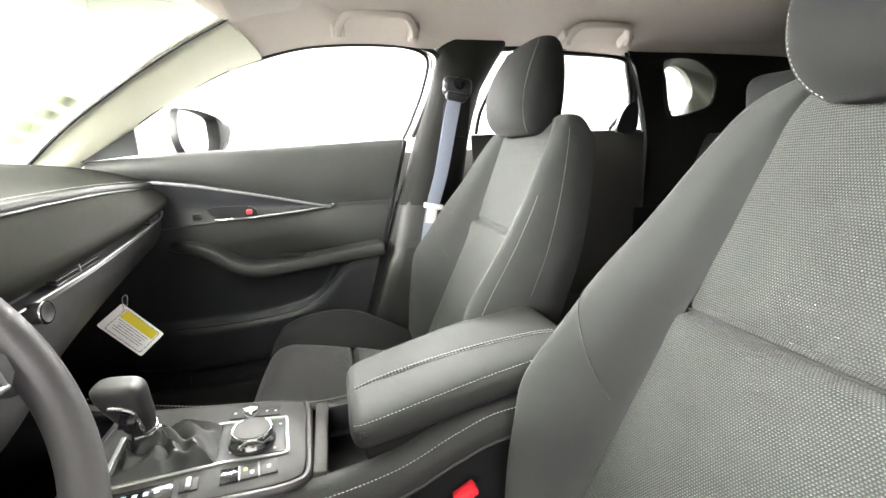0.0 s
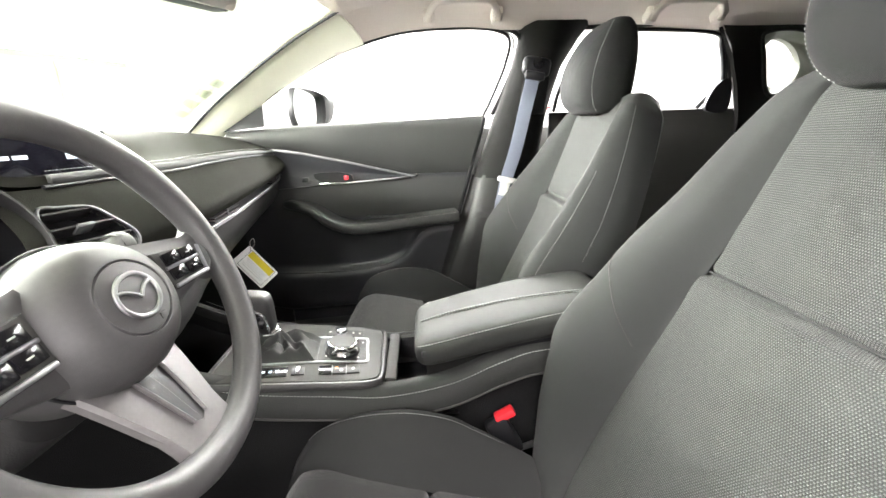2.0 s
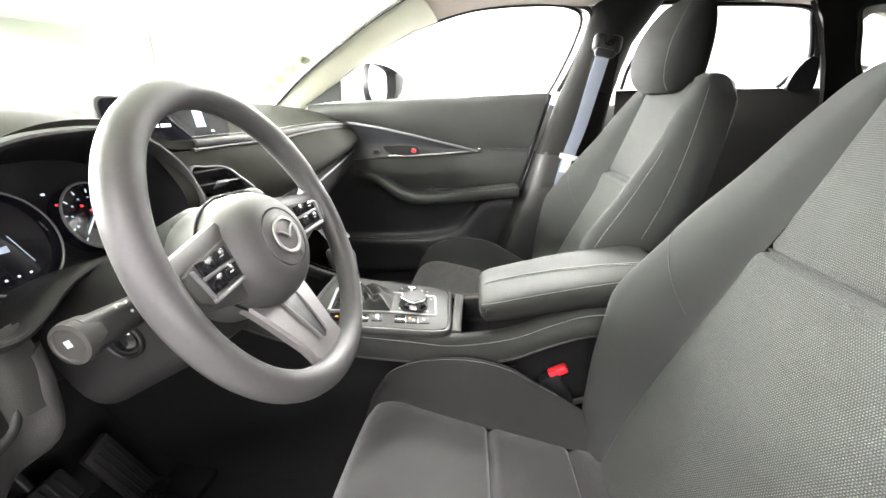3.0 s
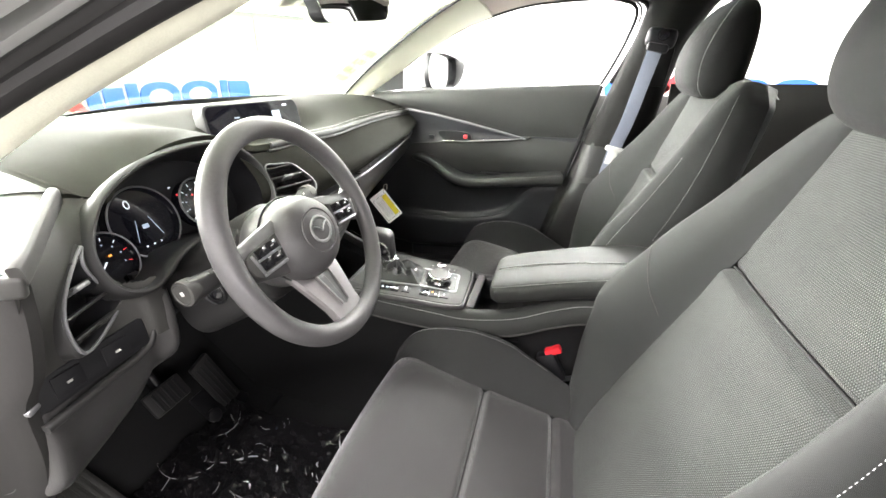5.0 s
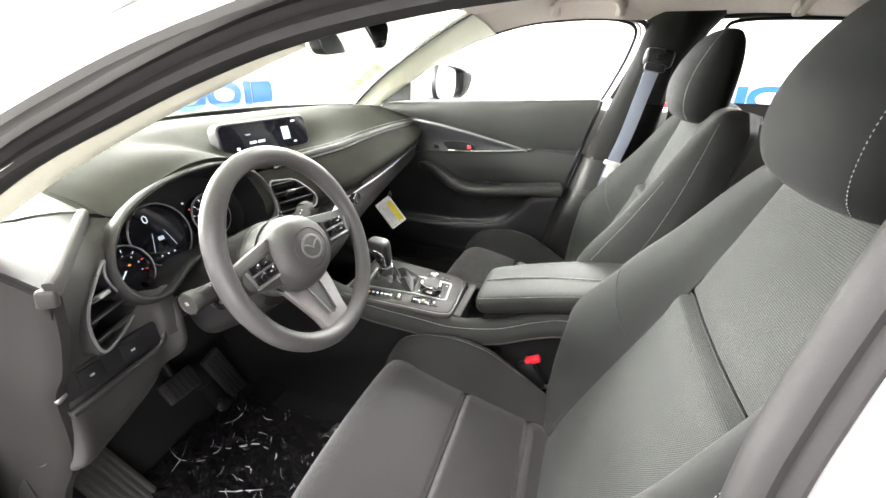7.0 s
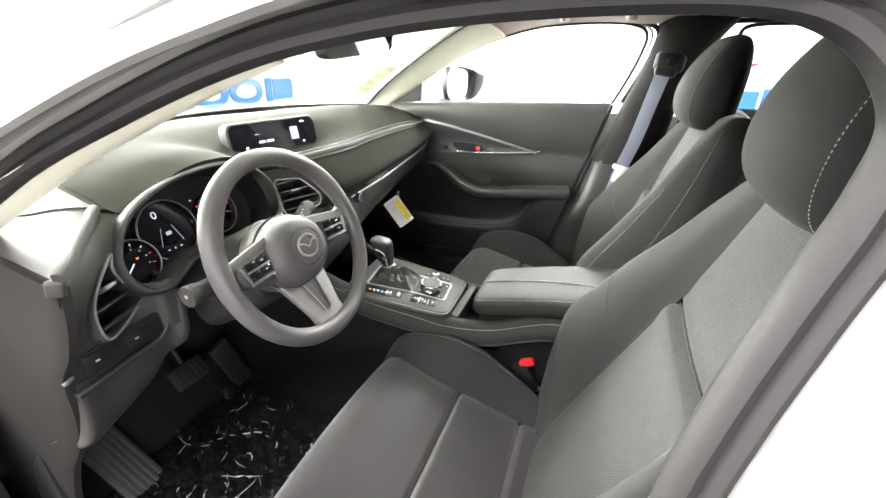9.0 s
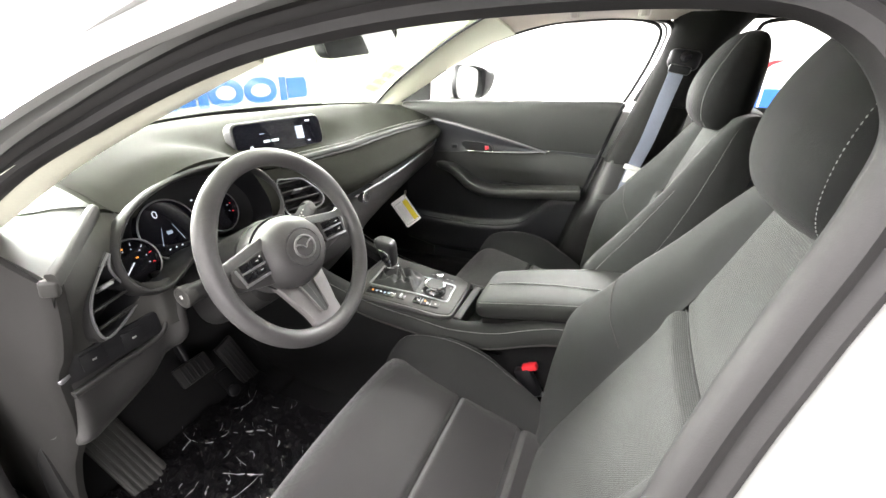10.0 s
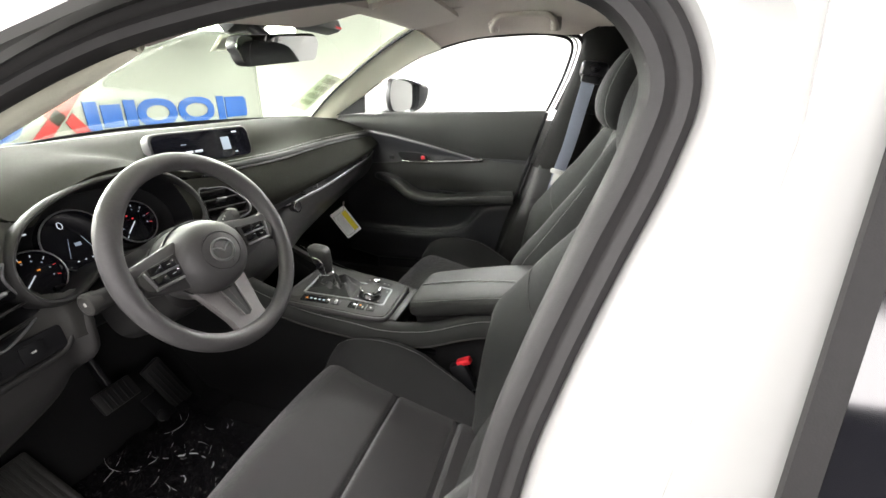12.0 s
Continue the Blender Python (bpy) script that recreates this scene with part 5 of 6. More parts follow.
for x, y, w, h, mat in ((-0.052, -0.010, 0.020, 0.006, GLOW_WHITE), (-0.026, -0.010, 0.022, 0.006, GLOW_WHITE), (-0.062, 0.010, 0.014, 0.002, GLOW_DIM), (0.060, 0.0, 0.026, 0.034, GLOW_DIM), (0.095, 0.028, 0.014, 0.004, GLOW_WHITE), (-0.10, -0.020, 0.008, 0.006, GLOW_WHITE), (0.088, -0.026, 0.008, 0.003, GLOW_WHITE)):
    sc("readout", box(w, h, 0.0008, pose(x, y, 0.0024)), mat)

# climate dial and passenger vent
dial_m = pose(0.030, 0.414, 0.898, 90, 0, 0)
cd = part("climate_dial", lathe([(0.015, 0.0), (0.015, 0.018), (0.013, 0.021), (0.009, 0.020), (0.001, 0.019)], 28, dial_m), HARD, dash, "round dark climate dial")
part("dial_ring", sweep([dial_m @ Vector((0.0148 * math.cos(a), 0.0148 * math.sin(a), 0.019)) for a in np.linspace(0, 2 * math_pi, 33)[:-1]], round_profile(0.0018, 0.0018, 6), closed=True, up=(0, 1, 0)), CHROME, cd, "chrome ring")
part("defroster_slot", sweep([Vector(r[7]) + Vector((0, 0, 0.0008)) for r in top if -0.62 < r[7][0] < 0.60], rounded(0.014, 0.0016, 0.0006)), DARK, dash, "dark defroster slot")

# hanging card
tag = thing("warning_tag", (0.42, 0.45, 0.78), "white paper warning tag with a yellow panel", "tag")
TT, TR, TB = Vector((0.490, 0.520, 0.765)), Vector((0.500, 0.450, 0.669)), Vector((0.458, 0.494, 0.637))
ex, ey = (TR - TT), (TB - TR)
LX, LY = ex.length, ey.length
ex.normalize()
ey = (ey - ex * ey.dot(ex)).normalized()
TGM = Matrix.Translation(TT) @ Matrix((ex, -ey, ex.cross(-ey))).transposed().to_4x4()


def tg(name, w, h, x, y, z, mat, d=0.0008, label="", r=0.0):
    m = TGM @ pose(x, -y, z)
    part(name, prism(rounded(w, h, r), d, m) if r else box(w, h, d, m), mat, tag, label)


flip = 1 if (TGM.to_3x3() @ Vector((0, 0, 1))).x < 0 else -1
tg("card", LX, LY, LX / 2, LY / 2, -0.0004, PAPER, 0.0008, "", 0.005)
tg("border", LX * 0.80, LY * 0.86, LX * 0.53, LY / 2, flip * 0.0008, INK, 0.0006, "", 0.004)
tg("field", LX * 0.78, LY * 0.83, LX * 0.53, LY / 2, flip * 0.0014, PAPER, 0.0006, "", 0.004)
tg("yellow_panel", LX * 0.74, LY * 0.30, LX * 0.53, LY * 0.24, flip * 0.0020, YELLOW, 0.0006, "yellow printed panel")
for k in range(5):
    tg("text_bar", LX * (0.66 - 0.06 * (k % 3)), LY * 0.022, LX * 0.52, LY * (0.46 + 0.08 * k), flip * 0.0020, BELTGREY)

part("loop", sweep(cr([TT + ex * 0.012 - ey * 0.002, TT + Vector((-0.035, -0.022, 0.002)), TT + Vector((-0.075, -0.045, 0.020)), TT + Vector((-0.060, -0.040, 0.034)), TT + Vector((-0.025, -0.014, 0.018)), TT + ex * 0.014 + ey * 0.010], 30), round_profile(0.0012, 0.0012, 5)), HEADLINER, tag, "beige elastic loop")

# ---- centre console ----
con = thing("centre_console", (0, 0.05, 0.3), "dark centre console with shifter panel and leather sides", "console")
KM = Matrix.Translation((-0.015, 0.2067, 0.6744)) @ pose(0, 0, 0, 6, 0, 0)   # top panel's plane, local y ahead


def kn(name, bm, mat, label="", parent=None):
    bmesh.ops.transform(bm, matrix=KM, verts=bm.verts)
    return part(name, bm, mat, parent or con, label)


# side skins with stitching
side_rows = []
for y, zt, xo in ((0.62, 0.80, 0.142), (0.45, 0.715, 0.138), (0.30, 0.670, 0.132), (0.15, 0.650, 0.124), (0.06, 0.640, 0.118), (-0.05, 0.655, 0.112), (-0.14, 0.69, 0.108), (-0.22, 0.71, 0.106), (-0.40, 0.71, 0.105)):
    side_rows.append((y, zt, xo))
for sx, nm in ((-1, "console_side"), (1, "console_side")):
    rows = []
    for v in cr(side_rows, 40):
        y, zt, xo = v
        x = -0.012 + sx * xo
        rows.append(cr([(x - sx * 0.030, y, zt + 0.006), (x - sx * 0.012, y, zt + 0.004), (x, y, zt - 0.012), (x + sx * 0.003, y, zt - 0.024), (x + sx * 0.003, y, zt - 0.034)], 10))
    part(nm, shell(rows, 0.008 * sx), LEATHER, con, "padded leather console side")
    part("seam", stitches([(r[3][0] + sx * 0.0088, r[3][1], r[3][2] + 0.0045) for r in rows[4:38]], r=0.0007), THREAD, con)
    ahead = [p + Vector((0, 0.36, 0)) for p in rows[0]]
    rows2 = [[(r[-1][0], r[-1][1], r[-1][2]), (r[-1][0] - sx * 0.006, r[-1][1], r[-1][2] - 0.008), (r[-1][0] - sx * 0.026, r[-1][1], r[-1][2] - 0.014), (r[-1][0] - sx * 0.028, r[-1][1], 0.45), (r[-1][0] - sx * 0.026, r[-1][1], 0.27)] for r in [ahead] + rows]
    part("lower_side", shell(rows2, 0.006 * sx), CARPET, con, "black carpet on the console side")
    part("trim_line", sweep([Vector(r[-1]) + Vector((sx * 0.0085, 0, -0.001)) for r in rows], round_profile(0.0022, 0.0022, 6)), SOFT, con)
panel_line = [(v.x, v.y) for v in cr([(0.101, 0.150, 0), (0.103, 0.050, 0), (0.102, -0.060, 0), (0.096, -0.108, 0), (0.080, -0.122, 0), (0.0, -0.127, 0), (-0.070, -0.130, 0), (-0.090, -0.118, 0), (-0.100, -0.080, 0), (-0.108, 0.0, 0), (-0.120, 0.10, 0), (-0.122, 0.148, 0), (-0.10, 0.155, 0), (0.08, 0.156, 0)], 70, True)]
kn("panel", prism(panel_line, 0.014, pose(0, 0, -0.010), 0.003), SOFT, "dark grey shifter panel")
kn("panel_surround", sweep([(x * 1.03, y * 1.03, -0.005) for x, y in panel_line], round_profile(0.007, 0.008, 10), closed=True), KNEE)
kn("silver_frame", sweep(cr([(0.040, 0.013, 0.0050), (0.047, 0.004, 0.0050), (0.049, -0.040, 0.0050), (0.051, -0.083, 0.0050), (0.046, -0.094, 0.0050), (0.010, -0.098, 0.0050), (-0.030, -0.103, 0.0050), (-0.039, -0.097, 0.0050), (-0.0415, -0.060, 0.0050), (-0.046, -0.014, 0.0050), (-0.058, 0.050, 0.0050), (-0.070, 0.116, 0.0050)], 80), rounded(0.0048, 0.0030, 0.001)), SATIN, "satin silver trim")
kn("silver_bar", sweep([(-0.069, 0.119, 0.005), (0.036, 0.133, 0.005)], rounded(0.006, 0.003, 0.001)), SATIN)
field = [(0.045, 0.0), (-0.047, -0.010), (-0.067, 0.113), (0.035, 0.128)]
kn("boot_field", prism(field, 0.003, pose(0, 0, 0.0030)), BOOT)
kn("dial_field", prism([(0.045, -0.008), (0.047, -0.090), (-0.034, -0.097), (-0.044, -0.018)][::-1], 0.003, pose(0, 0, 0.0025)), DARK, "black field round the knob")
# boot with folds, from the frame up to the lever
rows = []
base_line = []
for a, b in zip(field, field[1:] + field[:1]):
    for k in range(16):
        base_line.append(Vector((a[0] + (b[0] - a[0]) * k / 16, a[1] + (b[1] - a[1]) * k / 16, 0.006)))
for k in range(26):
    f = k / 25
    ring_ = []
    for j, p in enumerate(base_line):
        ang = 2 * math_pi * j / 64
        foot = Vector((-0.001 + 0.013 * math.cos(ang - 0.6), 0.088 + 0.015 * math.sin(ang - 0.6) * -1, 0.040))
        q = (p * 0.97 + Vector((0, 0.0015, 0))).lerp(foot, f)
        sag = math.sin(math_pi * f)
        fold = 0.0052 * sag * math.sin(9 * ang + 7 * f + 1.5 * math.sin(3 * ang)) + 0.0075 * sag * noise.noise(Vector((q.x * 38, q.y * 38, f * 2.2))) + 0.0035 * sag * math.sin(17 * f + 2 * ang)
        ring_.append(q + Vector((0.4 * fold, 0.2 * fold, 0.006 * math.sin(math_pi * min(1, f * 1.7)) - 0.009 * sag * f + fold)))
    rows.append(ring_)
kn("shifter_boot", grid(rows, closed_v=True), BOOT, "creased black leather shifter boot")
kn("shifter_collar", sweep([(-0.016, 0.096, 0.037), (-0.011, 0.078, 0.038), (0.004, 0.072, 0.039), (0.016, 0.084, 0.040)], round_profile(0.0025, 0.003, 8)), CHROME, "chrome collar")
kn("shifter_shaft", sweep([(-0.001, 0.088, 0.026), (0.0, 0.094, 0.060)], lambda f: rounded(0.020, 0.024, 0.008)), DARK)
rows = []
for z, w, d, x, y in ((0.038, 0.013, 0.013, 0.001, 0.092), (0.046, 0.016, 0.017, 0.001, 0.095), (0.064, 0.0185, 0.022, 0.001, 0.101), (0.084, 0.0215, 0.0265, 0.000, 0.109), (0.100, 0.0225, 0.029, -0.001, 0.114), (0.110, 0.0215, 0.028, -0.001, 0.117), (0.1155, 0.017, 0.022, -0.001, 0.118), (0.1170, 0.006, 0.008, -0.001, 0.118)):
    rows.append([(x + w * math.copysign(abs(math.cos(a)) ** 0.55, math.cos(a)), y + d * math.copysign(abs(math.sin(a)) ** 0.55, math.sin(a)), z) for a in np.linspace(0, 2 * math_pi, 32, endpoint=False)])
kb = kn("shifter_knob", grid([r for r in zip(*[cr(c, 28) for c in zip(*rows)])], closed_v=True, caps=True), HARD, "black shifter knob")
kn("knob_inlay", sweep(cr([(-0.0165, 0.083, 0.042), (-0.0205, 0.086, 0.062), (-0.0235, 0.092, 0.080), (-0.0250, 0.104, 0.088), (-0.0250, 0.120, 0.090)], 30), round_profile(0.0022, 0.0026, 8)), CHROME, "chrome inlay", kb)
kn("knob_inlay", sweep(cr([(-0.0165, 0.083, 0.042), (-0.004, 0.0765, 0.043), (0.010, 0.0785, 0.044), (0.0185, 0.088, 0.050)], 20), round_profile(0.0024, 0.0024, 8)), CHROME, "chrome inlay", kb)
kn("knob_button", box(0.004, 0.020, 0.024, pose(-0.0225, 0.100, 0.068, 12, 4, 0), 0.0018), GLOSSB, "", kb)
DIAL = pose(-0.004, -0.050, 0)
kn("dial_base", lathe([(0.0335, 0.004), (0.0335, 0.007), (0.031, 0.009), (0.001, 0.009)], 44, DIAL), DARK)
kn("control_dial", lathe([(0.0300, 0.007), (0.0310, 0.010), (0.0285, 0.016), (0.0282, 0.021), (0.0290, 0.025), (0.0275, 0.0270), (0.024, 0.0272), (0.001, 0.0268)], 48, DIAL), CHROME, "chrome-edged rotary control knob")
kn("dial_top", lathe([(0.0262, 0.0270), (0.0255, 0.0282), (0.001, 0.0276)], 40, DIAL), SOFT)
kn("volume_field", prism([(0.058, -0.006), (0.084, -0.006), (0.083, -0.082), (0.060, -0.082)][::-1], 0.002, pose(0, 0, 0.0035)), HARD)
kn("volume_dial", lathe([(0.0125, 0.004), (0.0125, 0.012), (0.0105, 0.016), (0.009, 0.0165), (0.001, 0.0160)], 28, pose(0.068, -0.036, 0)), CHROME, "small chrome volume knob")
for x, y in ((0.072, -0.012), (0.072, -0.060), (0.071, -0.074), (0.032, -0.086), (-0.026, -0.024), (-0.026, -0.084), (0.036, -0.020)):
    kn("mark", box(0.0035, 0.0035, 0.0006, pose(x, y, 0.0060)), BELTGREY)
ROW = [(0.070, 0.078, 0.028, GLOSSB), (0.014, 0.022, 0.022, DARK), (-0.032, 0.022, 0.028, GLOSSB), (-0.056, 0.022, 0.028, HARD), (-0.081, 0.022, 0.028, HARD)]


def row_m(y, z=0.0):
    """A place on the slanting row of buttons beside the frame."""
    return pose(-0.0805 - 0.17 * (y - 0.014), y, 0.0046 + z, 0, 0, 9.5)


for y, ln, wd, mat in ROW:
    kn("console_button", box(wd, ln, 0.003, row_m(y), 0.0008), mat)
for y in (-0.0440, -0.0685):
    kn("button_gap", box(0.028, 0.0016, 0.0036, row_m(y)), SATIN_DARK)
for k in range(5):
    kn("gear_mark", box(0.005 + 0.002 * (k % 2), 0.0055, 0.0008, row_m(0.094 - 0.0115 * k, 0.0018)), GLOW_AMBER if k == 0 else GLOW_WHITE if k == 2 else GLOW_DIM)
kn("brake_switch", box(0.018, 0.007, 0.007, row_m(0.014, 0.003), 0.002), SATIN)
for x, y, mat in ((0.004, -0.052, GLOW_AMBER), (-0.004, -0.060, BELTGREY), (0.0, -0.081, BELTGREY)):
    kn("indicator", box(0.006, 0.0045, 0.0008, row_m(y, 0.0018) @ pose(x, 0, 0)), mat)
kn("bin_lip", box(0.176, 0.022, 0.014, pose(0.008, -0.150, -0.008), 0.005), SOFT, "dark grey pad before the storage bin")
# bin ahead of the armrest
part("storage_bin", joined(box(0.17, 0.006, 0.06, pose(-0.012, 0.062, 0.605), 0.002), box(0.006, 0.13, 0.05, pose(0.076, 0.0, 0.62), 0.002), box(0.006, 0.13, 0.04, pose(-0.096, 0.0, 0.605), 0.002), box(0.19, 0.13, 0.006, pose(-0.012, 0.0, 0.585), 0.002)), DARK, con, "open black storage bin")
part("console_core", box(0.15, 0.95, 0.28, pose(-0.012, 0.10, 0.42), 0.01), HARD, con)
# armrest
rows = []
for y, w, zt, th in ((0.012, 0.070, 0.712, 0.020), (0.004, 0.092, 0.722, 0.042), (-0.02, 0.101, 0.732, 0.056), (-0.10, 0.104, 0.752, 0.058), (-0.20, 0.105, 0.774, 0.058), (-0.30, 0.104, 0.790, 0.058), (-0.345, 0.100, 0.790, 0.058), (-0.36, 0.085, 0.775, 0.03)):
    rows.append([(-0.008 + w * math.copysign(abs(math.cos(a)) ** 0.45, math.cos(a)), y, zt - th / 2 + th / 2 * math.copysign(abs(math.sin(a)) ** 0.55, math.sin(a))) for a in np.linspace(0, 2 * math_pi, 44, endpoint=False)])
hh = cr([[c for p in r for c in p] for r in rows], 40)
rows = [[tuple(v[i:i + 3]) for i in range(0, 132, 3)] for v in hh]
arm = thing("armrest", (-0.008, -0.17, 0.69), "grey padded leather armrest lid with pale stitching", "armrest")
part("lid_pad", grid(rows, closed_v=True, caps=True), LEATHER, arm)
part("lid_base", box(0.200, 0.345, 0.016, pose(-0.008, -0.172, 0.722, -5.2), 0.006), DARK, arm)
for k in (4, 18):
    part("seam", stitches([Vector(r[k]) + Vector((0, 0, 0.0012)) for r in rows[5:37]]), THREAD, arm)
lid_line = cr([(-0.011, 0.000, 0.7255), (-0.013, -0.049, 0.7412), (-0.018, -0.129, 0.7600), (-0.030, -0.215, 0.7780), (-0.044, -0.297, 0.7910), (-0.050, -0.335, 0.7920)], 60)
part("seam_ridge", sweep(lid_line, round_profile(0.0016, 0.0010, 6)), LEATHER, arm)
for dx in (-0.0035, 0.0035):
    part("seam", stitches([p + Vector((dx, 0, 0.0002)) for p in lid_line], r=0.0006), THREAD, arm)
part("armrest_box", box(0.168, 0.33, 0.12, pose(-0.008, -0.175, 0.65, -5.2), 0.006), PILLAR_BLACK, con)

# ---- passenger door ----
door = thing("passenger_door", (0.78, 0.2, 0.35), "dark grey passenger door trim with spear-shaped handle trim", "car door")


def rear_y(z):
    return -0.233 + (1.13 - z) / 0.60 * 0.17


def door_x(y, z):
    base = interp([(0.3, 0.80), (0.5, 0.795), (0.7, 0.775), (0.85, 0.755), (0.94, 0.752), (1.05, 0.745), (1.10, 0.742), (1.135, 0.752)], z)
    return base + interp([(-0.25, 0.012), (0.1, 0.0), (0.5, -0.045), (0.7, -0.06)], y)


def pocket_top(y):
    return interp([(-0.14, 0.757), (-0.04, 0.745), (-0.005, 0.728), (0.020, 0.698), (0.056, 0.648), (0.085, 0.624), (0.135, 0.605), (0.20, 0.594), (0.30, 0.588), (0.43, 0.593), (0.6, 0.606)], y)


def upper_low(y):
    return interp([(-0.25, 0.922), (0.016, 0.937), (0.10, 0.958), (0.25, 0.995), (0.38, 1.025), (0.47, 1.040), (0.62, 1.05)], y)


def sill_z(y):
    return interp([(-0.24, 1.133), (0.1, 1.122), (0.513, 1.108), (0.62, 1.098)], y)


rows = []
for i in range(61):
    f = i / 60
    row = []
    for j in range(81):
        z = 0.30 + (0.94 - 0.30) * j / 80
        y = rear_y(z) + f * (0.62 - rear_y(z))
        x = door_x(y, z)
        recess = 1 / (1 + math.exp((z - pocket_top(y)) / 0.006))
        base = 1 / (1 + math.exp((z - 0.452 - 0.25 * max(0, y - 0.5)) / 0.004))
        row.append((x - 0.030 * recess + 0.034 * base, y, z))
    rows.append(row)
part("lower_panel", shell(rows, 0.01), DOORLOW, door, "dark plastic lower door panel")
rows = []
for i in range(61):
    y = rear_y(1.03) + i / 60 * (0.62 - rear_y(1.03))
    lo, hi = upper_low(y), sill_z(y)
    row = []
    for j in range(15):
        g = j / 14
        z = lo + (hi - lo) * g
        yy = y + (rear_y(z) - rear_y(1.03)) * (1 - i / 60)
        bulge = 0.020 * math.sin(math_pi * min(1, g * 1.0)) ** 0.6
        row.append((door_x(yy, z) - bulge, yy, z))
    row.append((door_x(y, hi) + 0.03, y, hi + 0.004))
    rows.append(row)
part("upper_pad", shell(rows, 0.008), DOORSKIN, door, "soft grey upper door pad")
mid = []
for i in range(61):
    f = i / 60
    row = []
    for j in range(15):
        lo = 0.80
        yb = rear_y(0.87) + f * (0.50 - rear_y(0.87))
        hi = min(upper_low(yb) - 0.004, 0.932)
        z = lo + (hi - lo) * j / 14
        y = rear_y(z) + f * (0.50 - rear_y(z))
        row.append((door_x(y, z) - 0.006 - 0.006 * math.sin(math_pi * j / 14), y, z))
    mid.append(row)
part("middle_pad", shell(mid, 0.006), DOORSKIN, door, "soft grey middle door panel")
# spear trim and handle
rows = []
for i in range(41):
    y = 0.500 - i / 40 * 0.484
    up_ = upper_low(y) - 0.004
    lo = interp([(0.016, 0.930), (0.20, 0.921), (0.33, 0.914), (0.5, 0.905)], y)
    row = [(door_x(y, lo + (up_ - lo) * g) - 0.020 + 0.012 * math.sin(math_pi * g), y, lo + (up_ - lo) * g) for g in np.linspace(0, 1, 9)]
    rows.append(row)
part("handle_surround", shell(rows, 0.006), DOORLOW, door, "dark spear-shaped trim")
part("chrome_edge", sweep([Vector(r[-1]) + Vector((-0.004, 0, 0)) for r in rows], rounded(0.006, 0.012, 0.002), up=(1, 0, 0)), SATIN_DARK, door, "satin spear edge")
part("chrome_bar", sweep(cr([(0.705, 0.345, 0.918), (0.708, 0.25, 0.920), (0.722, 0.13, 0.926), (0.738, 0.016, 0.934), (0.742, 0.006, 0.940)], 24), rounded(0.008, 0.007, 0.002), up=(1, 0, 0)), CHROME, door, "chrome handle bar")
part("handle_cup", prism(cr([(0.355, 0.955), (0.33, 0.924), (0.24, 0.924), (0.225, 0.935), (0.25, 0.955)], 24, True), 0.004, Matrix(((0, 0, 1, 0.702), (1, 0, 0, 0), (0, 1, 0, 0), (0, 0, 0, 1)))), DARK, door, "black handle recess")
part("lock_tab", box(0.010, 0.016, 0.014, pose(0.700, 0.248, 0.938), 0.003), RED, door, "red lock tab")
part("window_switch", box(0.006, 0.022, 0.016, pose(0.692, 0.385, 0.935, 0, 0, 0), 0.002), DARK, door)
# armrest of the door
ap = cr([(0.705, 0.452, 0.862), (0.680, 0.425, 0.868), (0.668, 0.375, 0.856), (0.664, 0.335, 0.832), (0.662, 0.295, 0.803), (0.664, 0.245, 0.786), (0.668, 0.18, 0.786), (0.678, 0.05, 0.797), (0.689, -0.07, 0.807), (0.700, -0.130, 0.811)], 70)


def arm_prof(f):
    h = interp([(0, 0.012), (0.1, 0.017), (0.4, 0.020), (1, 0.023)], f)
    return [(0.045 * math.copysign(abs(math.cos(a)) ** 0.5, math.cos(a)), h * math.copysign(abs(math.sin(a)) ** 0.55, math.sin(a)) - h) for a in np.linspace(0, 2 * math_pi, 24, endpoint=False)]


part("door_armrest", sweep([p + Vector((0.035, 0, 0)) for p in ap], arm_prof), DOORSKIN, door, "padded door armrest")
part("seam", stitches([p + Vector((-0.0085, 0, -0.0055)) for p in ap[3:]], r=0.0004), THREAD, door)
part("pull_cup", box(0.030, 0.12, 0.004, pose(0.722, 0.13, 0.792, 4), 0.0015), DARK, door)
part("switch", box(0.014, 0.030, 0.008, pose(0.712, 0.15, 0.794, 4), 0.002), HARD, door)
part("pocket_lip", sweep([(door_x(y, pocket_top(y)) - 0.028, y, pocket_top(y) - 0.002) for y in np.linspace(-0.12, 0.58, 60)], round_profile(0.004, 0.005, 8)), DOORLOW, door)
part("corner_cover", prism([(0.665, 1.095), (0.500, 1.112), (0.497, 1.186), (0.53, 1.168)], 0.012, Matrix(((0, 0, 1, 0.690), (1, 0, 0, 0), (0, 1, 0, 0), (0, 0, 0, 1))), 0.003), DARK, door, "black triangular mirror cover")
glass_rows = [[Vector(p) + Vector((0.010, 0, 0)) for p in r] for r in zip(cr([(0.71, 0.52, 1.10), (0.75, 0.2, 1.115), (0.78, -0.235, 1.13)], 12), cr([(0.688, 0.46, 1.17), (0.668, 0.2, 1.27), (0.715, -0.27, 1.27)], 12), cr([(0.665, 0.36, 1.26), (0.640, 0.08, 1.37), (0.668, -0.30, 1.375)], 12))]
g_ = part("window_pane", shell(glass_rows, 0.004), WINDOW, door, "clear side window")
g_.visible_shadow = False

edge_line = [(door_x(rear_y(z), z) - 0.004, rear_y(z) - 0.006, z) for z in np.linspace(1.125, 0.42, 30)]
part("edge_seal", sweep(edge_line, rounded(0.014, 0.020, 0.004), up=(1, 0, 0)), DARK, door, "black rubber seal along the door edge")
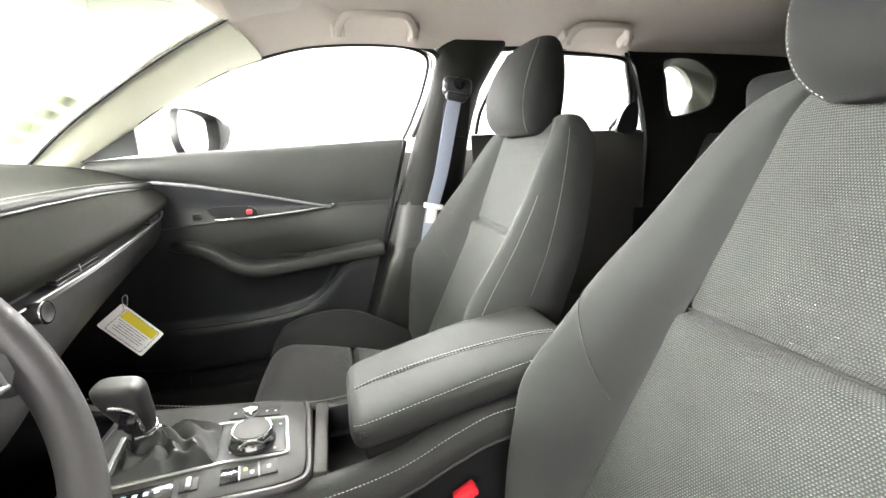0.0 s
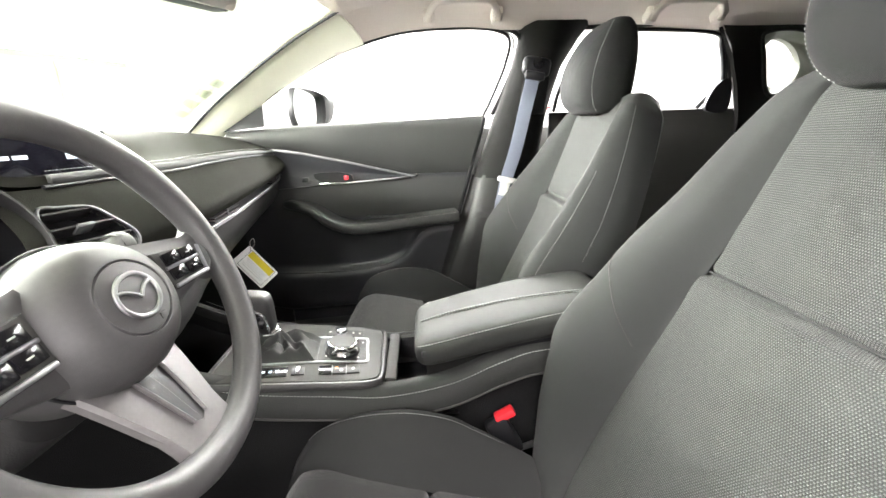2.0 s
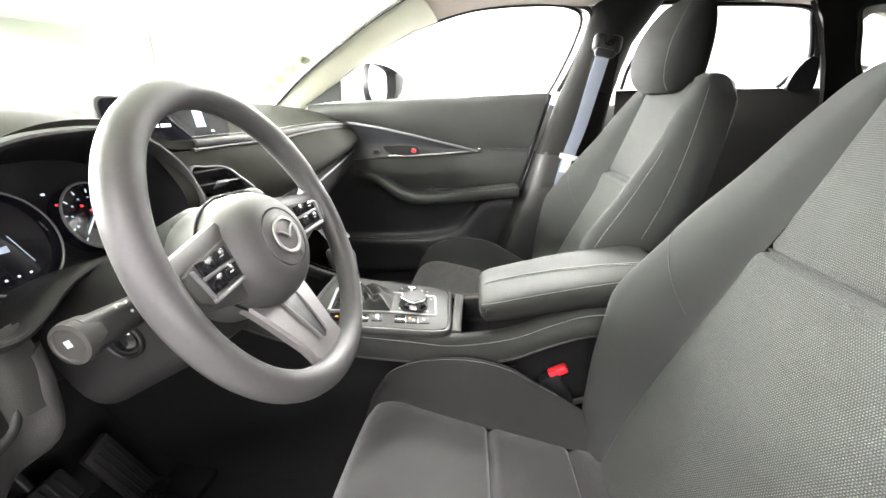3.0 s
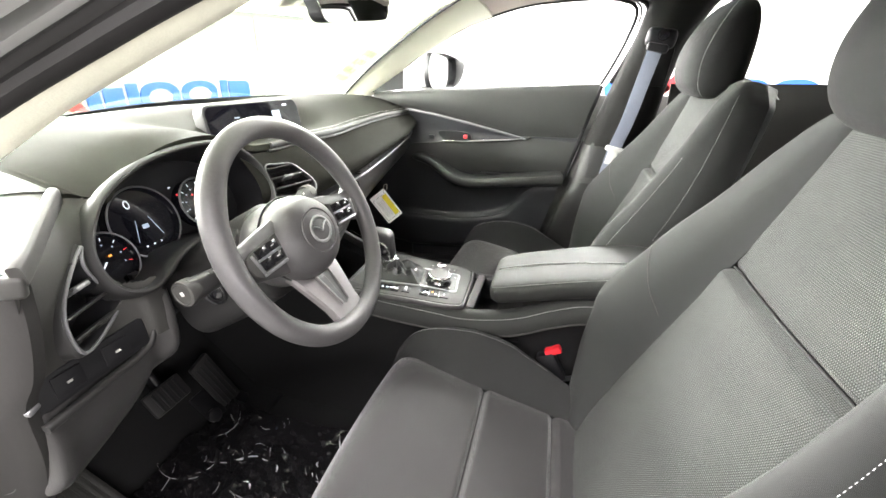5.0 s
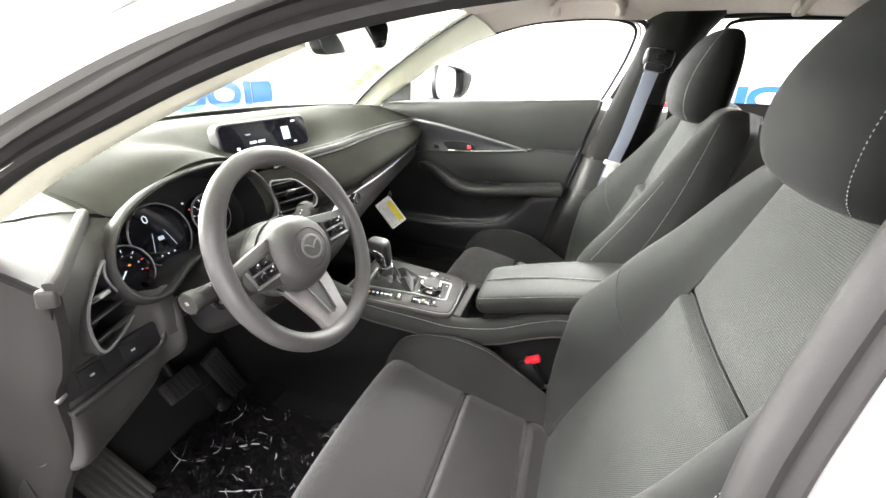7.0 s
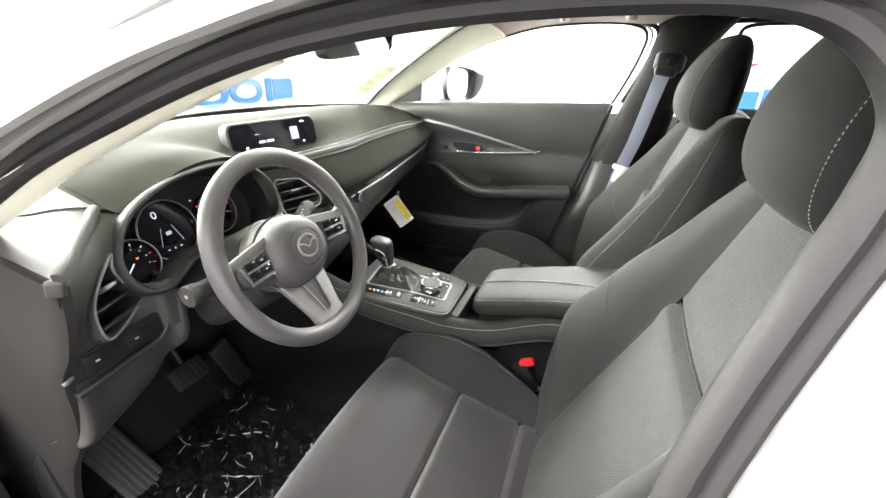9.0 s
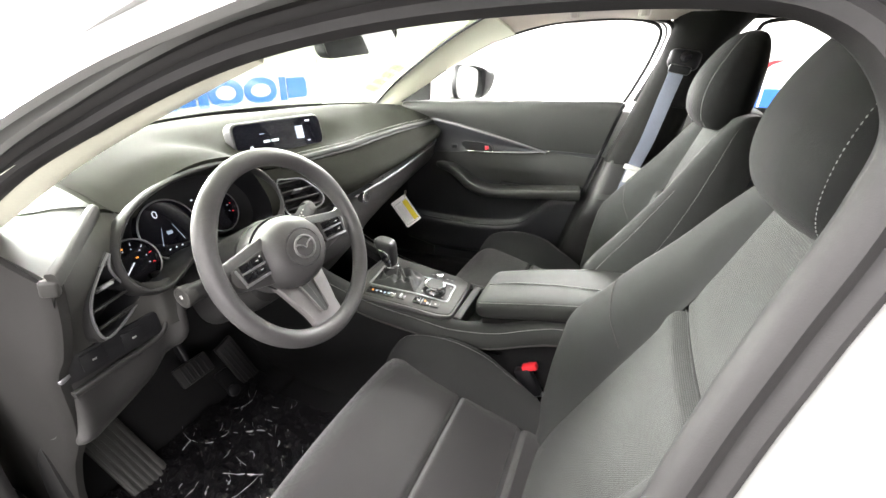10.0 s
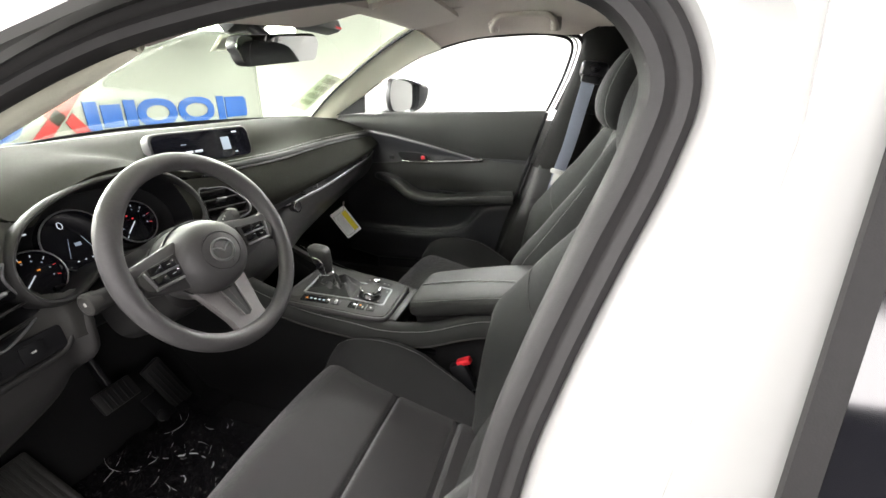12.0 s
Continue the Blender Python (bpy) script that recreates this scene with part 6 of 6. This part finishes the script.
part("edge_trim", sweep([Vector(p) + Vector((-0.002, -0.011, 0)) for p in edge_line], rounded(0.0018, 0.010, 0.0006), up=(1, 0, 0)), SATIN_DARK, door, "thin pale door edge")

# passenger side mirror
sm = thing("side_mirror", (0.86, 0.42, 1.11), "white side mirror with dark rim outside the window", "side mirror")
MO, MD, MN = Vector((0.80, 0.425, 0)), Vector((0.8944, -0.4472, 0)), Vector((0.4472, 0.8944, 0))   # glass edge, along the glass, away from the driver


def mirror_at(s_, z, depth=0.0):
    return MO + MD * s_ + MN * depth + Vector((0, 0, z))


glass_line = [(v.x, v.y) for v in cr([(0.005, 1.232, 0), (-0.008, 1.190, 0), (-0.006, 1.145, 0), (0.014, 1.116, 0), (0.070, 1.110, 0), (0.135, 1.114, 0), (0.160, 1.140, 0), (0.165, 1.180, 0), (0.156, 1.222, 0), (0.085, 1.239, 0), (0.030, 1.241, 0)], 60, True)]
shell_line = [(v.x, v.y) for v in cr([(0.000, 1.238, 0), (-0.014, 1.190, 0), (-0.012, 1.143, 0), (0.010, 1.109, 0), (0.075, 1.103, 0), (0.160, 1.110, 0), (0.206, 1.140, 0), (0.230, 1.190, 0), (0.212, 1.217, 0), (0.110, 1.245, 0), (0.030, 1.248, 0)], 60, True)]
rows = [[mirror_at(p[0], p[1], 0.020) for p in glass_line], [mirror_at(*p, -0.004) for p in glass_line], [mirror_at(a[0] * 0.7 + b[0] * 0.3, a[1] * 0.7 + b[1] * 0.3, -0.008) for a, b in zip(glass_line, shell_line)], [mirror_at(*p, 0.004) for p in shell_line], [mirror_at(*p, 0.016) for p in shell_line]]
part("mirror_rim", grid(rows, closed_v=True), DARK, sm, "black mirror rim and outer end")
rows = [[mirror_at(0.10 + (p[0] - 0.10) * k, 1.175 + (p[1] - 1.175) * k, d) for p in shell_line] for k, d in ((1.0, 0.016), (1.0, 0.035), (0.93, 0.065), (0.75, 0.09), (0.4, 0.105), (0.05, 0.108))]
part("mirror_shell", grid(rows, closed_v=True), PAINT, sm, "white painted mirror shell")
part("mirror_glass", grid([[mirror_at(0.08 + (p[0] - 0.08) * k, 1.175 + (p[1] - 1.175) * k, -0.002 + 0.115 * (0.088 + (p[0] - 0.08) * k)) for p in glass_line] for k in (1.0, 0.5, 0.02)], closed_v=True), MIRROR, sm, "mirror glass")
part("mirror_arm", sweep([(0.74, 0.46, 1.100), (0.80, 0.45, 1.104), (0.87, 0.43, 1.116)], rounded(0.05, 0.018, 0.007)), DARK, sm, "black mirror foot")

# ---- rear-view mirror ----
rv = thing("rear_view_mirror", (-0.07, 0.33, 1.38), "black rear-view mirror hung from the windshield", "mirror")
RM = pose(-0.075, 0.305, 1.302, 92, -6, -11)
bm = prism([(x * (1.0 if y > 0 else 0.94), y) for x, y in rounded(0.236, 0.060, 0.024, 7)], 0.03, pose(0, 0, -0.03), 0.008)
bmesh.ops.transform(bm, matrix=RM, verts=bm.verts)
part("housing", bm, DARK, rv)
bm = prism([(x * (1.0 if y > 0 else 0.94), y) for x, y in rounded(0.234, 0.058, 0.023, 7)], 0.002)
bmesh.ops.transform(bm, matrix=RM, verts=bm.verts)
part("mirror_glass", bm, MIRROR, rv)
part("mount", sweep([(-0.075, 0.325, 1.31), (-0.075, 0.37, 1.345), (-0.075, 0.40, 1.36)], round_profile(0.014, 0.014, 10)), DARK, rv)
part("sensor_cover", box(0.10, 0.12, 0.05, pose(-0.075, 0.375, 1.375, -28), 0.015), DARK, rv, "black sensor cover behind the mirror")

# ---- overhead console, visors, grab handles ----
oc = tagged(part("overhead_console", box(0.19, 0.16, 0.03, pose(-0.02, 0.16, 1.418, -8), 0.01), PILLAR), "pale overhead console with map lights", "overhead console")
pod = part("indicator_pod", box(0.15, 0.05, 0.035, pose(0.05, 0.285, 1.366, -12, 0, 0), 0.010), SATIN_DARK, oc, "dark overhead lamp pod")
for k in range(3):
    part("lamp_mark", box(0.006, 0.001, 0.005, pose(0.095 + 0.010 * k, 0.2585, 1.361, -12)), GLOW_RED, pod)
for sx in (-1, 1):
    v_ = thing("sun_visor", (0.26 * sx, 0.12, 1.40), "folded pale beige sun visor", "sun visor", "sun visors")
    part("visor_board", prism(rounded(0.34, 0.15, 0.03, 6), 0.016, pose(-0.02 + 0.31 * sx, 0.105, 1.408 if sx > 0 else 1.333, -10, 2 if sx > 0 else -4, 0), 0.006), HEADLINER, v_)


def grab(y0, y1, x, z):
    g = thing("grab_handle", (x, (y0 + y1) / 2, z), "pale beige plastic grab handle", "grab handle", "grab handles")
    path = cr([(x + 0.010, y0, z - 0.012), (x, y0 - 0.002, z + 0.004), (x - 0.018, y0 - 0.016, z + 0.022), (x - 0.030, y0 - 0.045, z + 0.030), (x - 0.030, y1 + 0.045, z + 0.030), (x - 0.018, y1 + 0.016, z + 0.022), (x, y1 + 0.002, z + 0.004), (x + 0.010, y1, z - 0.012)], 40)
    part("grip", sweep(path, rounded(0.020, 0.024, 0.007), up=(1, 0, 0.3)), GRIP, g)
    for y in (y0, y1):
        part("foot", box(0.05, 0.034, 0.034, pose(x + 0.018, y, z + 0.004, 0, 30, 0), 0.009), GRIP, g)


grab(-0.050, -0.250, 0.570, 1.404)
grab(-0.715, -0.925, 0.575, 1.398)

# ---- seat belt on the passenger pillar ----
sb = thing("seat_belt", (0.66, -0.33, 0.9), "grey webbing seat belt hung on the pillar", "seat belt")
part("guide", joined(box(0.034, 0.090, 0.056, pose(0.638, -0.386, 1.272, 8, 0, 0), 0.016, 3), box(0.024, 0.064, 0.026, pose(0.626, -0.378, 1.244, 10, 0, 0), 0.008)), DARK, sb, "black belt guide")
part("guide_bolt", lathe([(0.017, 0.0), (0.016, 0.004), (0.001, 0.0055)], 24, pose(0.6205, -0.388, 1.280, 0, -90, 0)), GLOSSB, sb)
part("guide_track", box(0.012, 0.086, 0.19, pose(0.666, -0.392, 1.225, 6, 0, 0), 0.006), PILLAR_BLACK, sb)
part("webbing", sweep(cr([(0.624, -0.374, 1.245), (0.640, -0.358, 1.16), (0.668, -0.333, 1.02), (0.690, -0.308, 0.92), (0.695, -0.285, 0.80), (0.68, -0.255, 0.62)], 30), rounded(0.0016, 0.044, 0.0006), up=(0, 1, 0.15)), BELT, sb, "grey belt webbing")
part("tongue", joined(box(0.010, 0.066, 0.018, pose(0.688, -0.308, 0.915, 12), 0.004), box(0.004, 0.032, 0.05, pose(0.688, -0.300, 0.885, 12), 0.001)), BELTGREY, sb, "pale belt tongue with metal plate")


def buckle(x, y, z, tilt):
    b_ = thing("belt_buckle", (x, y, z - 0.1), "black belt buckle with a red button", "buckle", "belt buckles")
    part("casing", box(0.024, 0.042, 0.08, pose(x, y, z - 0.045, tilt, 0, 0), 0.006), DARK, b_)
    part("button", box(0.020, 0.038, 0.016, pose(x, y + 0.004 - 0.004, z, tilt, 0, 0), 0.004), RED, b_, "red release button")
    part("stalk", box(0.014, 0.03, 0.12, pose(x, y - 0.03, z - 0.13, tilt, 0, 0), 0.004), DARK, b_)


buckle(-0.124, -0.146, 0.590, -28)
buckle(0.085, -0.150, 0.590, -28)

# ---- floor mat, pedals ----
mat_ = thing("floor_mat", (-0.45, 0.45, 0.275), "black floor mat under crumpled clear plastic film", "floor mat")
rows = []
for i in range(150):
    y = 0.20 + 0.52 * i / 149
    row = []
    for j in range(140):
        x = -0.70 + 0.48 * j / 139
        zb = 0.278 + max(0, y - 0.60) * 0.25
        p = Vector((x * 7, y * 7, 0.3))
        q = Vector((x * 0.82 - y * 0.57, (x * 0.57 + y * 0.82) * 0.25, 0)) * 16
        c = abs(noise.noise(q)) * 0.018 + abs(noise.noise(q * 2.3 + Vector((5, 2, 0)))) * 0.005 + noise.noise(p) * 0.005 + abs(noise.noise(p * 2.1)) * 0.012 + abs(noise.noise(p * 5.3 + Vector((3, 1, 0)))) * 0.007 + abs(noise.noise(p * 11.0)) * 0.003 + abs(noise.noise(p * 23.0)) * 0.001
        row.append((x, y, zb + 0.006 + c))
    rows.append(row)
part("film", shell(rows, 0.001), FILM, mat_, "crumpled shiny clear film", 60)
# Thin white ridges along the film's folds stand in for glints on it.
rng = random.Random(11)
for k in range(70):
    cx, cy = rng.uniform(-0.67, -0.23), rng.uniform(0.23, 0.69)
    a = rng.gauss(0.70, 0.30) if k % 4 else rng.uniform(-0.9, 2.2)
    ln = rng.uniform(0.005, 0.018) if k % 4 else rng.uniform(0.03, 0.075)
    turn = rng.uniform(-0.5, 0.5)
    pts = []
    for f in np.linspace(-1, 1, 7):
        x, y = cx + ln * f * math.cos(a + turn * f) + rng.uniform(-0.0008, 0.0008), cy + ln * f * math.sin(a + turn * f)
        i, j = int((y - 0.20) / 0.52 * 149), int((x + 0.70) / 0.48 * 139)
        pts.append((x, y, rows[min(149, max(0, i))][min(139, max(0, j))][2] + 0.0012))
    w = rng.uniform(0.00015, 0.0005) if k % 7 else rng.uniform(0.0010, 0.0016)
    part("fold", sweep(pts, lambda f: round_profile(w * (0.15 + math.sin(math_pi * f) ** 2), 0.0007, 6)), FOLD_GLINT, mat_)
part("mat", box(0.48, 0.50, 0.008, pose(-0.46, 0.45, 0.276), 0.003), CARPET, mat_)

ped = thing("brake_pedal", (-0.36, 0.78, 0.40), "black ribbed brake pedal", "pedal")
part("pad", box(0.10, 0.014, 0.062, pose(-0.362, 0.752, 0.452, -35), 0.006), HARD, ped)
for k in range(5):
    part("rib", box(0.006, 0.004, 0.052, pose(-0.392 + 0.015 * k, 0.744, 0.457, -35), 0.0015), DARK, ped)
part("arm", sweep([(-0.355, 0.775, 0.44), (-0.35, 0.86, 0.58), (-0.35, 0.90, 0.75)], rounded(0.014, 0.03, 0.004)), DARK, ped)
acc = thing("accelerator_pedal", (-0.2, 0.76, 0.30), "black floor-hinged ribbed accelerator pedal", "pedal")
AM = pose(-0.238, 0.737, 0.393, 78, 0, 0) @ pose(0, 0, 0, 0, 0, 15)
for nm, bm, mt in [("plate", box(0.062, 0.175, 0.016, AM, 0.005), HARD)] + [("rib", box(0.005, 0.15, 0.004, AM @ pose(-0.02 + 0.0135 * k, 0, 0.009), 0.001), DARK) for k in range(4)]:
    part(nm, bm, mt, acc)
part("hinge", lathe([(0.018, 0), (0.018, 0.012), (0.012, 0.016), (0.001, 0.016)], 20, pose(-0.292, 0.712, 0.330, 60, 0, 0)), DARK, acc)
part("bracket", box(0.05, 0.12, 0.03, pose(-0.275, 0.735, 0.325, 40), 0.006), DARK, acc)
part("foot", box(0.075, 0.045, 0.03, pose(-0.212, 0.712, 0.300, 30, 0, 15), 0.008), DARK, acc)
fr = thing("foot_rest", (-0.60, 0.68, 0.36), "worn grey ribbed foot rest", "foot rest")
FM = pose(-0.588, 0.728, 0.362, 42, 0, 4)
RUBMAT = plain("foot_rest_rubber", (0.030, 0.030, 0.028), 0.55, vary=0.35, scale=90, bump=0.5)
part("plate", box(0.090, 0.20, 0.012, FM, 0.005), RUBMAT, fr)
for k in range(6):
    part("rib", box(0.009, 0.18, 0.005, FM @ pose(-0.034 + 0.0136 * k, 0, 0.007), 0.002), RUBMAT, fr)

# ---- rear: door, bench, quarter window ----
rd = thing("rear_door", (0.75, -0.8, 0.4), "dark rear passenger door trim", "car door")
rows = []
for i in range(25):
    f = i / 24
    row = []
    for j in range(21):
        z = 0.35 + (1.135 - 0.35) * j / 20
        y = -0.46 - f * 0.74
        groove = -0.004 if abs(z - 0.96) < 0.01 else 0
        row.append((0.745 + 0.012 * math.cos(j) * 0 + 0.04 * (1 - j / 20) - 0.012 * math.sin(math_pi * max(0, (z - 0.96) / 0.175)) - groove, y, z))
    rows.append(row)
part("door_panel", shell(rows, 0.01), SOFT, rd, "dark rear door panel")
rw = [(0.765, -0.485, 1.14), (0.745, -0.50, 1.22), (0.70, -0.56, 1.34), (0.685, -0.60, 1.378), (0.68, -0.80, 1.380), (0.685, -0.985, 1.368), (0.70, -1.022, 1.33), (0.725, -1.06, 1.23), (0.745, -1.04, 1.19), (0.757, -1.0, 1.14)]
part("window_seal", sweep(cr(rw, 60), rounded(0.012, 0.014, 0.004), up=(1, 0, 0)), DARK, rd)
part("window_frame", sweep(cr([(0.675, -0.50, 1.39), (0.675, -0.8, 1.398), (0.68, -0.99, 1.385), (0.70, -1.038, 1.335), (0.722, -1.078, 1.235), (0.745, -1.085, 1.14)], 40), rounded(0.02, 0.018, 0.006), up=(1, 0, 0)), RUBBER, rd, "rubber edged door frame")
part("corner_trim", prism(cr([(-1.010, 1.13), (-1.015, 1.175), (-1.045, 1.22), (-1.085, 1.23), (-1.085, 1.13)], 24, True), 0.02, Matrix(((0, 0, 1, 0.715), (1, 0, 0, 0), (0, 1, 0, 0), (0, 0, 0, 1))), 0.005), DARK, rd)
g_ = part("window_pane", shell([[(0.77, y, 1.13), (0.735, y, 1.26), (0.69, y, 1.385)] for y in (-0.48, -0.7, -0.9, -1.06)], 0.004), WINDOW, rd, "clear rear side window")
g_.visible_shadow = False

bench = thing("rear_bench", (0, -1.15, 0.4), "dark grey cloth rear bench seat", "car seat")
rows = []
for y, z in ((-0.66, 0.36), (-0.65, 0.50), (-0.70, 0.56), (-0.9, 0.545), (-1.10, 0.52), (-1.16, 0.60), (-1.24, 0.85), (-1.31, 1.07), (-1.36, 1.10), (-1.42, 1.05)):
    rows.append([(x, y - 0.03 * math.cos(x * 7) ** 2, z + 0.01 * math.cos(x * 9)) for x in np.linspace(-0.66, 0.64, 30)])
part("bench_pad", shell([[tuple(p) for p in r] for r in zip(*[cr(c, 40) for c in zip(*rows)])], 0.03), CLOTH, bench)
for x in (-0.42, 0.40):
    bm = box(0.25, 0.10, 0.17, pose(x, -1.38, 1.20, -8), 0.04, 4)
    part("head_restraint", bm, CLOTH, bench)

# stickers inside the windshield
def sticker(a, b, width, bars):
    a, b = Vector(a), Vector(b)
    st_ = thing("windshield_sticker", a, "pale printed paper sticker on the windshield", "sticker", "windshield stickers")
    sx_ = b - a
    sy_ = sx_.cross(Vector((0.45, 0.25, 0.85))).normalized()
    part("paper", shell([[a + sx_ * u + sy_ * (v * width) for v in (0, 0.5, 1)] for u in np.linspace(0, 1, 8)], 0.0006), STICKER, st_)
    for k in range(bars):
        u0 = 0.08 + 0.84 * k / bars
        rows = [[a + sx_ * u + sy_ * (v * width) + Vector((-0.001, -0.001, -0.001)) for v in (0.15, 0.85)] for u in (u0, u0 + 0.5 / bars)]
        part("print_bar", shell(rows, 0.0004), STICKER_DARK, st_)


sticker((0.500, 0.545, 1.262), (0.575, 0.775, 1.142), 0.065, 4)
sticker((-0.110, 0.47, 1.298), (0.0, 0.43, 1.310), 0.07, 2)
